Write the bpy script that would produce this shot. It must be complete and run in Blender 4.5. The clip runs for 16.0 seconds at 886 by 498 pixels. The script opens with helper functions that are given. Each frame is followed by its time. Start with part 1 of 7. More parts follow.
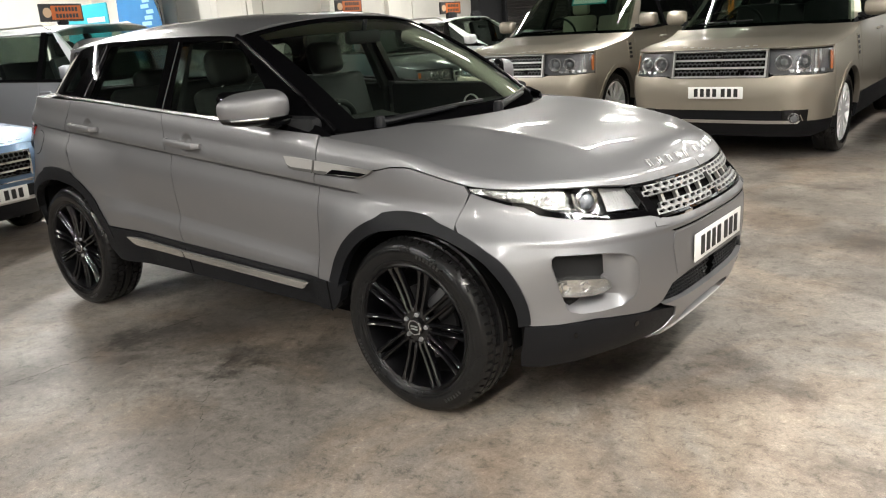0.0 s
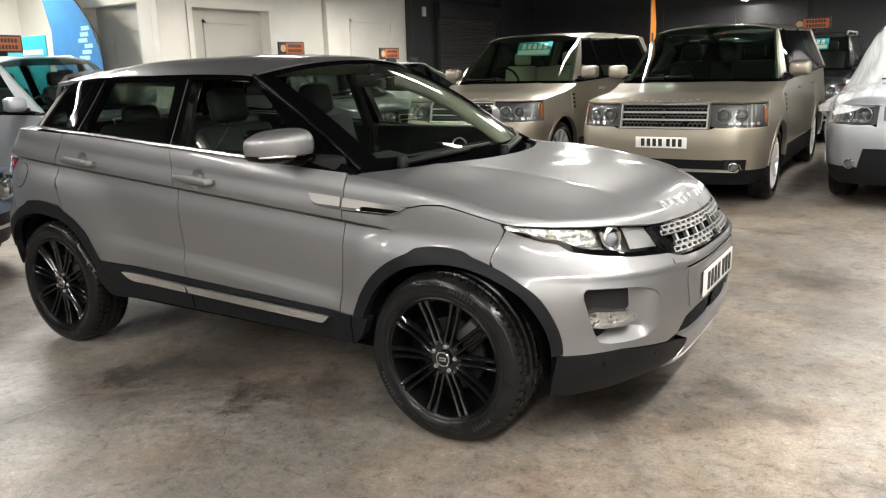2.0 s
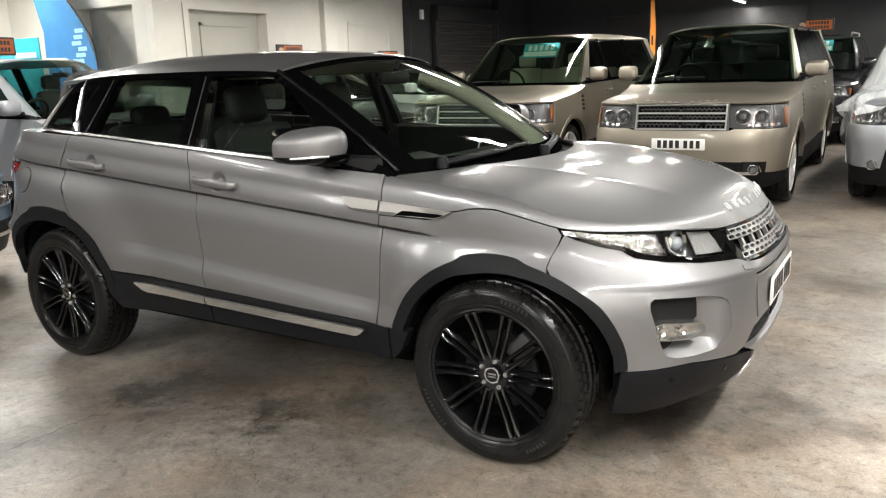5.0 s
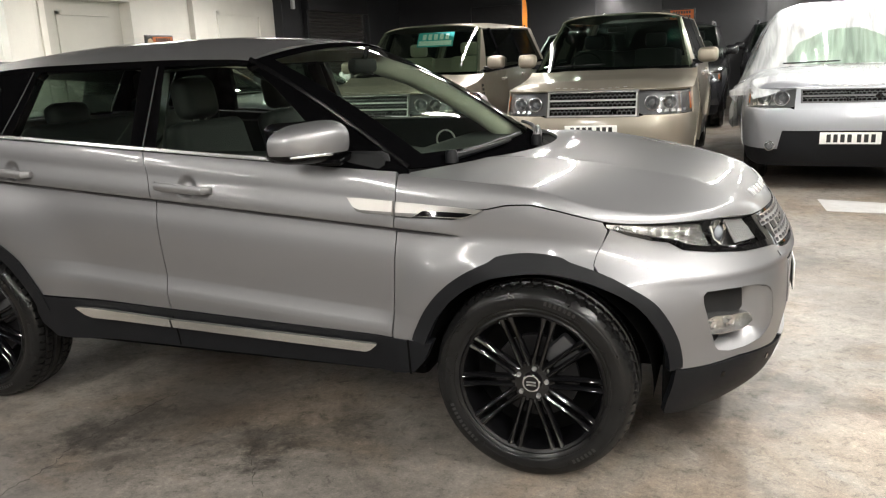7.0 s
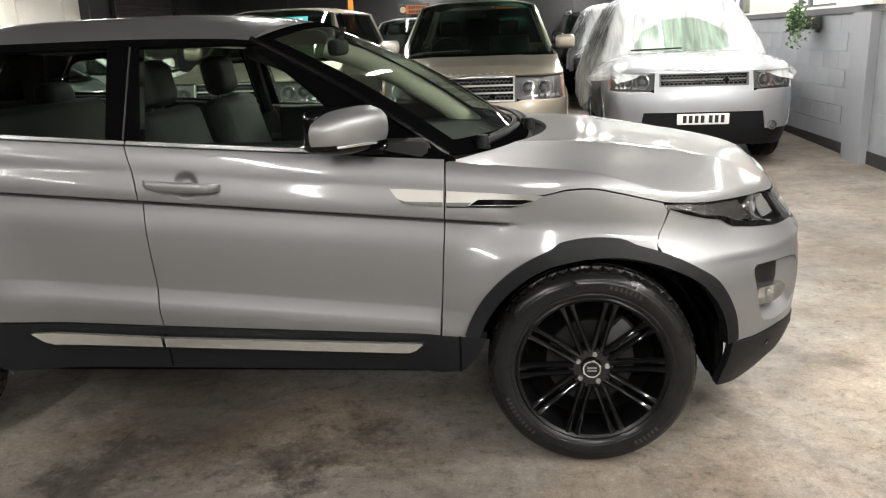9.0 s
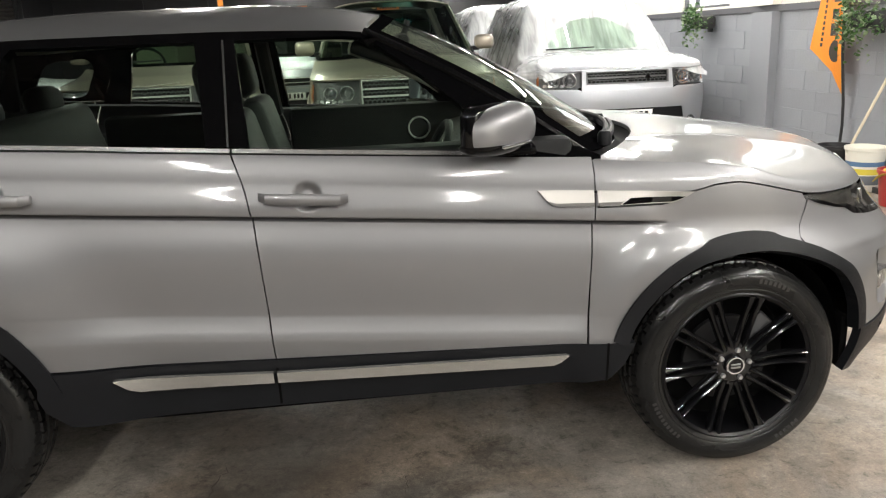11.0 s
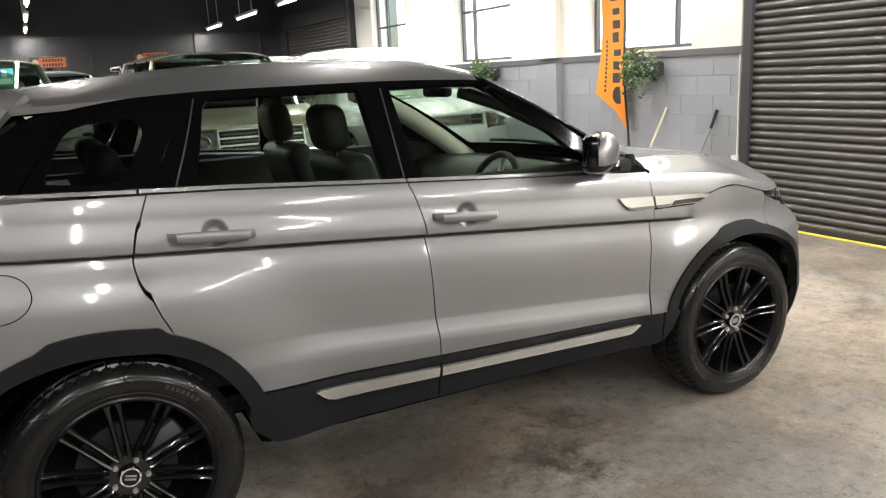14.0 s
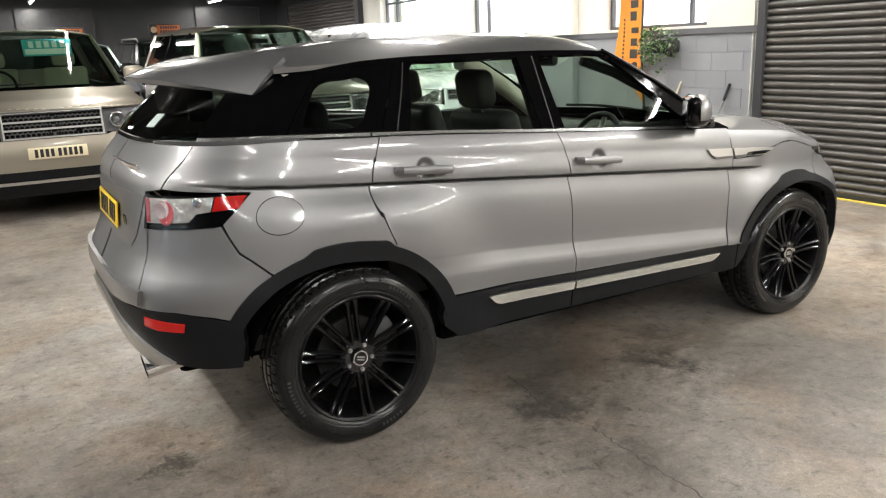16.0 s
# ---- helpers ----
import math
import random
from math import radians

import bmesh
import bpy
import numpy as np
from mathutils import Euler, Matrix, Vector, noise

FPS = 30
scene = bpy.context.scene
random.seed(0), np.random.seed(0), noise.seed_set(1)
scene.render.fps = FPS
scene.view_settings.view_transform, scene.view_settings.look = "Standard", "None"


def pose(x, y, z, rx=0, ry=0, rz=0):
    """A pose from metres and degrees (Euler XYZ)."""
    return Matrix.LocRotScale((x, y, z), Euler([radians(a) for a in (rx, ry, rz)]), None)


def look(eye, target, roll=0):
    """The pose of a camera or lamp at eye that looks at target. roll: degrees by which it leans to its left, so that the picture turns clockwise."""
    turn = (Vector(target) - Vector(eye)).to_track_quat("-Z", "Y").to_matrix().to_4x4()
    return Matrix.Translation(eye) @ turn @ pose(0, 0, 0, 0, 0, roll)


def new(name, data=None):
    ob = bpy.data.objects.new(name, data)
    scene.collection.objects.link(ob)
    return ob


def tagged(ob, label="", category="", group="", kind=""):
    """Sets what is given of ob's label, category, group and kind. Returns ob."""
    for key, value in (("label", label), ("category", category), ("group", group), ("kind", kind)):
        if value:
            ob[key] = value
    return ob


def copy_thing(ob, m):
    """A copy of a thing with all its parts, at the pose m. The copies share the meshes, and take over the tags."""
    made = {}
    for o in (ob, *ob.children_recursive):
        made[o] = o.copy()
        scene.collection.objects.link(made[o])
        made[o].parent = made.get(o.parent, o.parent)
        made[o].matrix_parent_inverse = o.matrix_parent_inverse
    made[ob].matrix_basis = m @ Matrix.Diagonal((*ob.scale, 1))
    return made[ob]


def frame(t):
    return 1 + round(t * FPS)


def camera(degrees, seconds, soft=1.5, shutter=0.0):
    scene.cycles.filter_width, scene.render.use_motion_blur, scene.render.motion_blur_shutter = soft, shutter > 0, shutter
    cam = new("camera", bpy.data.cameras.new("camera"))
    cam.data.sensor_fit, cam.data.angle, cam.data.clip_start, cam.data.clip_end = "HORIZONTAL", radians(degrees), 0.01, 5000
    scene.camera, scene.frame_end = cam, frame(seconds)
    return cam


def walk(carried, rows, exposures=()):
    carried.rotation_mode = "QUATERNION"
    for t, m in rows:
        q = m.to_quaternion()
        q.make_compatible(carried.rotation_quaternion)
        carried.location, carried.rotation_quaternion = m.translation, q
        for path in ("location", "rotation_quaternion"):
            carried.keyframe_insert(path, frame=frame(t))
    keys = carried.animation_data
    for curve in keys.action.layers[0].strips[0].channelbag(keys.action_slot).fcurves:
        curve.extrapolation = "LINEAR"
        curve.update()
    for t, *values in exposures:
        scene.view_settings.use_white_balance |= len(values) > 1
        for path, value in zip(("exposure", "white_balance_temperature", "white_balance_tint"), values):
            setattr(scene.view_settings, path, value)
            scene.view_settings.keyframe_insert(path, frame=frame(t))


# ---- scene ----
cam = camera(59.3, 16.0, soft=1.15)
PATH = [
    (0, (3.26, -3.083, 1.507), (2.046, -1.592, 0.955), -3.8),
    (0.5, (3.096, -3.079, 1.505), (1.957, -1.517, 0.992), -3.6),
    (1, (3.032, -3.243, 1.52), (1.978, -1.614, 1.034), -2.6),
    (1.5, (2.975, -3.406, 1.525), (1.947, -1.756, 1.053), -2.2),
    (2, (2.96, -3.471, 1.535), (1.918, -1.826, 1.079), -1.7),
    (2.5, (2.943, -3.489, 1.529), (1.887, -1.849, 1.087), -1.6),
    (3, (2.925, -3.508, 1.523), (1.853, -1.876, 1.09), -1.5),
    (3.2, (2.924, -3.506, 1.515), (1.845, -1.877, 1.088), -1.5),
    (5.5, (2.479, -3.376, 1.493), (1.523, -1.678, 1.04), -2.2),
    (6, (2.303, -3.502, 1.514), (1.464, -1.743, 1.064), -2.2),
    (6.5, (2.15, -3.502, 1.496), (1.386, -1.713, 1.034), -2.1),
    (7, (1.968, -3.426, 1.493), (1.278, -1.61, 1.017), -2.5),
    (7.5, (1.815, -3.453, 1.479), (1.211, -1.61, 0.989), -3.3),
    (8, (1.585, -3.545, 1.498), (1.112, -1.668, 0.992), -3.5),
    (8.2, (1.486, -3.538, 1.491), (1.072, -1.649, 0.984), -3.2),
    (10.3, (0.486, -3.327, 1.515), (0.546, -1.401, 0.981), -2.0),
    (10.5, (0.408, -3.299, 1.5), (0.492, -1.37, 0.979), -2.2),
    (11, (0.087, -3.27, 1.495), (0.291, -1.352, 0.966), -2.4),
    (11.5, (-0.166, -3.2, 1.48), (0.192, -1.311, 0.93), -2.8),
    (12, (-0.421, -3.059, 1.497), (0.074, -1.201, 0.948), -3.3),
    (12.5, (-0.682, -3.04, 1.52), (-0.01, -1.23, 0.996), -3.2),
    (13, (-0.944, -3.088, 1.537), (-0.129, -1.329, 1.046), -2.1),
    (13.5, (-1.2, -3.288, 1.536), (-0.349, -1.535, 1.088), -2.8),
    (14, (-1.456, -3.38, 1.552), (-0.56, -1.647, 1.111), -2.8),
    (14.5, (-1.772, -3.396, 1.544), (-0.796, -1.72, 1.054), -1.1),
    (15, (-2.008, -3.546, 1.533), (-1.033, -1.876, 1.02), -0.8),
    (15.5, (-2.222, -3.67, 1.558), (-1.273, -1.985, 1.045), -1.5),
    (16, (-2.484, -3.648, 1.56), (-1.523, -1.967, 1.06), -2.2),
]
walk(cam, [(t, look(eye, target, roll)) for t, eye, target, roll in PATH], exposures=((0.0, 0.0), (2.0, 0.04), (6.0, 0.07), (8.2, 0.12), (11.0, 0.15), (13.0, 0.23), (16.0, 0.18)))

# ---- world, lamps ----
world = bpy.data.worlds.new("world")
scene.world = world
world.use_nodes = True
_wn = world.node_tree.nodes
_sky = _wn.new("ShaderNodeTexSky")
_sky.sky_type, _sky.sun_disc = "NISHITA", False
_sky.sun_elevation, _sky.sun_rotation = radians(35), radians(90)
world.node_tree.links.new(_sky.outputs[0], _wn["Background"].inputs[0])
_wn["Background"].inputs[1].default_value = 0.12
scene.view_settings.exposure = 0.0

XL, XR, YF, YB, ZC = -10.4, 4.72, -8.0, 17.5, 3.9
# The pair at x -5.2 is added fill to lighten the white side wall.
TUBES = [(x, y, 2.88) for x in (-1.2, 2.85) for y in (16.4, 13.3, 10.2, 7.1, 4.0)] + [(-3.05, 11.5, 2.88), (-5.2, 8.4, 2.88), (-5.2, 5.3, 2.88)]
# The tubes at x -3.2 and -5.8 are added to brighten the car's rear.
TUBES += [(x, y, 3.3) for x in (-4.4, -1.2, 1.6, 3.7) for y in (-7.4, -5.8)] + [(3.8, -4.2, 3.3), (3.8, -2.6, 3.3), (3.8, -1.0, 3.3), (3.9, 0.9, 3.3), (3.9, 2.6, 3.3), (3.9, 5.6, 3.3), (3.9, 8.7, 3.3), (1.0, 2.6, 3.3), (-3.2, -3.7, 3.3), (-5.8, -1.8, 3.3), (-1.0, -4.3, 3.3), (-8.7, 3.0, 3.3), (-7.8, 1.4, 3.3), (-4.6, 0.8, 3.3)]


def tube_lamp(x, y, z):
    lamp = bpy.data.lights.new("tube_light", "AREA")
    lamp.shape, lamp.size, lamp.size_y, lamp.energy = "RECTANGLE", 0.05, 1.3, TUBE_W * (.62 if 3.5 < y < 6 and 0 < x < 3.6 else .78 if y > 3.5 and x < 3.6 else 1.08 if y < -5 and abs(x) < 2 else .42 if y < -5 and x < -2 else .70 if y < -5 else 1.42 if x > 3.6 and y < 0 else .36 if x > 3.6 and y > 0 else .75 if 2 < y < 4.5 and x > 0 else 1.6 if x < -4 and 0 < y < 2 else .8 if x < -5 and y < 0 else .7 if -5 < y < -3 else 1)
    lamp.color = (1.0, 0.965, 0.90)
    ob = new("tube_light", lamp)
    ob.location = (x, y, z - .03)


TUBE_W = 84
for _at in TUBES:
    tube_lamp(*_at)


# ---- materials ----
MATS = {}


def mat(name, color, rough=0.5, metal=0.0, grain=0.0, scale=40.0, var=0.0, vscale=3.0, coat=0.0, spec=0.5, emit=0.0, coat_rough=0.03):
    """A surface: base colour, gloss, fine relief (grain, at scale) and colour variation (var, at vscale)."""
    if name in MATS:
        return MATS[name]
    m = bpy.data.materials.new(name)
    m.use_nodes = True
    nt = m.node_tree
    b = nt.nodes["Principled BSDF"]
    b.inputs["Base Color"].default_value = (*color, 1)
    b.inputs["Roughness"].default_value, b.inputs["Metallic"].default_value = rough, metal
    b.inputs["Specular IOR Level"].default_value = spec
    b.inputs["Coat Weight"].default_value, b.inputs["Coat Roughness"].default_value = coat, coat_rough
    if emit:
        b.inputs["Emission Color"].default_value = (*color, 1)
        b.inputs["Emission Strength"].default_value = emit
    if grain or var:
        tc = nt.nodes.new("ShaderNodeTexCoord")
    if var:
        n = nt.nodes.new("ShaderNodeTexNoise")
        n.inputs["Scale"].default_value, n.inputs["Detail"].default_value = vscale, 6
        n.inputs["Roughness"].default_value = 0.65
        nt.links.new(tc.outputs["Object"], n.inputs["Vector"])
        r = nt.nodes.new("ShaderNodeMapRange")
        r.inputs[1].default_value, r.inputs[2].default_value = 0.3, 0.7
        r.inputs[3].default_value, r.inputs[4].default_value = 1 - var, 1 + var
        nt.links.new(n.outputs[0], r.inputs[0])
        x = nt.nodes.new("ShaderNodeMix")
        x.data_type, x.blend_type = "RGBA", "MULTIPLY"
        x.inputs["Factor"].default_value = 1
        x.inputs[6].default_value = (*color, 1)
        nt.links.new(r.outputs[0], x.inputs[7])
        nt.links.new(x.outputs[2], b.inputs["Base Color"])
        q = nt.nodes.new("ShaderNodeMapRange")
        q.inputs[3].default_value, q.inputs[4].default_value = max(0.02, rough - 0.12 * min(1, var * 4)), min(1, rough + 0.12 * min(1, var * 4))
        nt.links.new(n.outputs[0], q.inputs[0])
        nt.links.new(q.outputs[0], b.inputs["Roughness"])
    if grain:
        g = nt.nodes.new("ShaderNodeTexNoise")
        g.inputs["Scale"].default_value, g.inputs["Detail"].default_value = scale, 4
        nt.links.new(tc.outputs["Object"], g.inputs["Vector"])
        u = nt.nodes.new("ShaderNodeBump")
        u.inputs["Strength"].default_value, u.inputs["Distance"].default_value = grain, 0.01
        nt.links.new(g.outputs[0], u.inputs["Height"])
        nt.links.new(u.outputs[0], b.inputs["Normal"])
    MATS[name] = m
    return m


def glass(name, tint, gloss=1.0, rough=0.0):
    """Thin window glass: clear with a tint, mirror-like at a slant."""
    if name in MATS:
        return MATS[name]
    m = bpy.data.materials.new(name)
    m.use_nodes = True
    nt = m.node_tree
    nt.nodes.remove(nt.nodes["Principled BSDF"])
    t, g, mix, f, pw, mr = (nt.nodes.new(k) for k in ("ShaderNodeBsdfTransparent", "ShaderNodeBsdfGlossy", "ShaderNodeMixShader", "ShaderNodeLayerWeight", "ShaderNodeMath", "ShaderNodeMapRange"))
    t.inputs[0].default_value = (*tint, 1)
    g.inputs["Roughness"].default_value = rough
    g.inputs["Color"].default_value = (gloss, gloss, gloss, 1)
    f.inputs[0].default_value = .5
    pw.operation = "POWER"
    pw.inputs[1].default_value = 4.5
    mr.inputs[3].default_value, mr.inputs[4].default_value = .06, .9
    nt.links.new(f.outputs["Facing"], pw.inputs[0])
    nt.links.new(pw.outputs[0], mr.inputs[0])
    nt.links.new(mr.outputs[0], mix.inputs[0])
    nt.links.new(t.outputs[0], mix.inputs[1])
    nt.links.new(g.outputs[0], mix.inputs[2])
    nt.links.new(mix.outputs[0], nt.nodes["Material Output"].inputs[0])
    MATS[name] = m
    return m


def metallic_paint(name, color, rough=0.34, metal=0.75):
    """Car paint: fine metal flake under clear lacquer, with faint dust."""
    m = mat(name, color, rough, metal, coat=0.75, coat_rough=0.06)
    nt = m.node_tree
    b = nt.nodes["Principled BSDF"]
    tc = nt.nodes.new("ShaderNodeTexCoord")
    n = nt.nodes.new("ShaderNodeTexNoise")
    n.inputs["Scale"].default_value, n.inputs["Detail"].default_value = 900, 2
    nt.links.new(tc.outputs["Object"], n.inputs["Vector"])
    u = nt.nodes.new("ShaderNodeBump")
    u.inputs["Strength"].default_value, u.inputs["Distance"].default_value = 0.06, 0.001
    nt.links.new(n.outputs[0], u.inputs["Height"])
    nt.links.new(u.outputs[0], b.inputs["Normal"])
    d = nt.nodes.new("ShaderNodeTexNoise")
    d.inputs["Scale"].default_value, d.inputs["Detail"].default_value = 2.5, 8
    nt.links.new(tc.outputs["Object"], d.inputs["Vector"])
    r = nt.nodes.new("ShaderNodeMapRange")
    r.inputs[1].default_value, r.inputs[2].default_value = 0.35, 0.75
    r.inputs[3].default_value, r.inputs[4].default_value = 0.05, 0.11
    nt.links.new(d.outputs[0], r.inputs[0])
    nt.links.new(r.outputs[0], b.inputs["Coat Roughness"])
    return m


GREY = metallic_paint("grey_paint", (0.192, 0.192, 0.199), 0.46, 0.64)
GOLD = metallic_paint("champagne_paint", (0.325, 0.293, 0.242), 0.40, 0.78)
SILVER = metallic_paint("silver_paint", (0.345, 0.36, 0.385), 0.42, 0.65)
BLACKP = metallic_paint("black_paint", (0.012, 0.012, 0.014), 0.25, 0.2)
WHITEP = metallic_paint("white_paint", (0.74, 0.75, 0.76), 0.3, 0.0)
BLUEP = metallic_paint("blue_paint", (0.105, 0.175, 0.28), 0.35, 0.75)
DARKGREYP = metallic_paint("dark_grey_paint", (0.06, 0.065, 0.07), 0.3, 0.5)
CLAD = mat("black_cladding", (0.0065, 0.007, 0.0085), 0.48, grain=0.15, scale=500, var=0.15, vscale=5, spec=0.18)
GLOSSBLACK = mat("gloss_black", (0.0022, 0.0022, 0.0025), 0.04, spec=0.36)
PILLARBLACK = mat("pillar_black", (0.002, 0.002, 0.0023), 0.10, spec=0.10)
RIMBLACK = mat("black_rim_paint", (0.0035, 0.0035, 0.004), 0.09, coat=0.2, spec=0.42)
RUBBER = mat("tyre_rubber", (0.008, 0.008, 0.0081), 0.20, grain=0.05, scale=160, var=0.3, vscale=9, spec=0.24)
CHROME = mat("chrome", (0.82, 0.82, 0.83), 0.10, 1.0)
SATIN = mat("satin_silver", (0.50, 0.49, 0.47), 0.34, 0.85, grain=0.05, scale=300)
STEEL = mat("brushed_steel", (0.42, 0.42, 0.43), 0.35, 1.0, grain=0.1, scale=200)
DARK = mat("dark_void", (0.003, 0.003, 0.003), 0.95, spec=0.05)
TRIM = mat("interior_plastic", (0.0085, 0.009, 0.0098), 0.6, spec=0.18, grain=0.2, scale=250)
LEATHER = mat("dark_leather", (0.016, 0.0168, 0.018), 0.5, spec=0.25, grain=0.4, scale=180, var=0.1)
CREAM = mat("cream_leather", (0.46, 0.41, 0.33), 0.5, grain=0.4, scale=180, var=0.08)
LINER = mat("headliner_cloth", (0.56, 0.53, 0.46), 0.9, grain=0.3, scale=300)
GLASS = glass("window_glass", (0.76, 0.85, 0.77))
TINTED = glass("tinted_glass", (0.40, 0.45, 0.42))
SCREEN = glass("windscreen_glass", (0.76, 0.85, 0.77))
CLEAR = glass("lamp_lens", (0.93, 0.94, 0.94))
REFLECTOR = mat("lamp_reflector", (0.74, 0.75, 0.77), 0.16, 0.95)
REDLENS = mat("red_lens", (0.45, 0.012, 0.010), 0.08, coat=1.0)
AMBER = mat("amber_lens", (0.36, 0.09, 0.015), 0.1, coat=1.0)
PLATE_W = mat("white_plate", (0.78, 0.78, 0.76), 0.3, var=0.03)
PLATE_Y = mat("yellow_plate", (0.78, 0.52, 0.03), 0.3, var=0.03)
PLATE_C = mat("cream_plate", (0.66, 0.58, 0.40), 0.3, var=0.03)
INK = mat("black_ink", (0.012, 0.012, 0.012), 0.5)

# ---- mesh tools ----


def put(name, bm, material, parent=None, label="", sharp=32.0, smooth=True):
    me = bpy.data.meshes.new(name)
    bm.to_mesh(me)
    bm.free()
    for m in material if isinstance(material, (list, tuple)) else [material]:
        me.materials.append(m)
    if smooth:
        me.shade_smooth()
        me.set_sharp_from_angle(angle=radians(sharp))
    ob = new(name, me)
    if parent:
        ob.parent = parent
    if label:
        ob["label"] = label
    return ob


def part(name, bm, material, parent, label="", sharp=32.0):
    return put(name, bm, material, parent, label, sharp)


def thing(name, label, category, m=None, group="", kind=""):
    ob = new(name)
    ob.empty_display_size = 0.2
    if m is not None:
        ob.matrix_basis = m
    return tagged(ob, label, category, group, kind)


def box(bm, c, s, bevel=0.0, m=None, seg=2):
    g = bmesh.ops.create_cube(bm, size=1)
    vs = g["verts"]
    bmesh.ops.scale(bm, vec=s, verts=vs)
    if bevel:
        es = list({e for v in vs for e in v.link_edges})
        r = bmesh.ops.bevel(bm, geom=es, offset=bevel, segments=seg, affect="EDGES", profile=0.5)
        vs = list({v for f in r["faces"] for v in f.verts} | {v for v in vs if v.is_valid})
    if m is not None:
        bmesh.ops.transform(bm, matrix=m, verts=vs)
    bmesh.ops.translate(bm, vec=c, verts=vs)
    return vs


def boxm(c, s, bevel=0.0, m=None, seg=2):
    bm = bmesh.new()
    box(bm, c, s, bevel, m, seg)
    return bm


def lathe(profile, n=48, close=False, wobble=None):
    """A body of revolution about y; profile: (radius, y)."""
    bm = bmesh.new()
    rings = []
    for i in range(n):
        a = 2 * math.pi * i / n
        rings.append([bm.verts.new(((r + (wobble(i, k) if wobble else 0)) * math.cos(a), y, (r + (wobble(i, k) if wobble else 0)) * math.sin(a))) for k, (r, y) in enumerate(profile)])
    for i in range(n):
        p, q = rings[i], rings[(i + 1) % n]
        for k in range(len(profile) - (0 if close else 1)):
            k2 = (k + 1) % len(profile)
            bm.faces.new((p[k], q[k], q[k2], p[k2]))
    bmesh.ops.remove_doubles(bm, verts=bm.verts, dist=1e-5)
    bmesh.ops.recalc_face_normals(bm, faces=bm.faces)
    return bm


def tube(points, r, n=8, taper=None):
    """A round bar along points."""
    bm = bmesh.new()
    pts = [Vector(p) for p in points]
    rings = []
    for i, p in enumerate(pts):
        d = (pts[min(i + 1, len(pts) - 1)] - pts[max(i - 1, 0)]).normalized()
        a = d.orthogonal().normalized() if i == 0 else (rings[-1][1] - d * rings[-1][1].dot(d)).normalized()
        b = d.cross(a)
        rr = r * (taper[i] if taper else 1)
        rings.append(([bm.verts.new(p + rr * (math.cos(2 * math.pi * k / n) * a + math.sin(2 * math.pi * k / n) * b)) for k in range(n)], a))
    for (p, _), (q, _) in zip(rings, rings[1:]):
        for k in range(n):
            bm.faces.new((p[k], p[(k + 1) % n], q[(k + 1) % n], q[k]))
    bm.faces.new(rings[0][0][::-1])
    bm.faces.new(rings[-1][0])
    bmesh.ops.recalc_face_normals(bm, faces=bm.faces)
    return bm


def smooth_line(pts, n=6):
    """A Catmull-Rom curve through points."""
    out = []
    for i in range(len(pts) - 1):
        p0, p1, p2, p3 = (np.array(pts[min(max(j, 0), len(pts) - 1)], float) for j in (i - 1, i, i + 1, i + 2))
        for k in range(n):
            t = k / n
            out.append(tuple(0.5 * (2 * p1 + (p2 - p0) * t + (2 * p0 - 5 * p1 + 4 * p2 - p3) * t * t + (3 * p1 - p0 - 3 * p2 + p3) * t ** 3)))
    out.append(tuple(map(float, pts[-1])))
    return out


def shrink(poly, d):
    """A polygon drawn in by d."""
    if not d:
        return poly
    p = [np.array(v, float) for v in poly]
    area = sum(a[0] * b[1] - a[1] * b[0] for a, b in zip(p, p[1:] + p[:1]))
    out = []
    for i in range(len(p)):
        a, b = p[i] - p[i - 1], p[(i + 1) % len(p)] - p[i]
        a, b = a / (np.linalg.norm(a) + 1e-9), b / (np.linalg.norm(b) + 1e-9)
        n = np.array([-a[1] - b[1], a[0] + b[0]]) * (1 if area > 0 else -1)
        n /= max(np.linalg.norm(n), 1e-6)
        c = max(0.35, n.dot(np.array([-a[1], a[0]]) * (1 if area > 0 else -1)))
        out.append(tuple(p[i] + n * d / c))
    return out


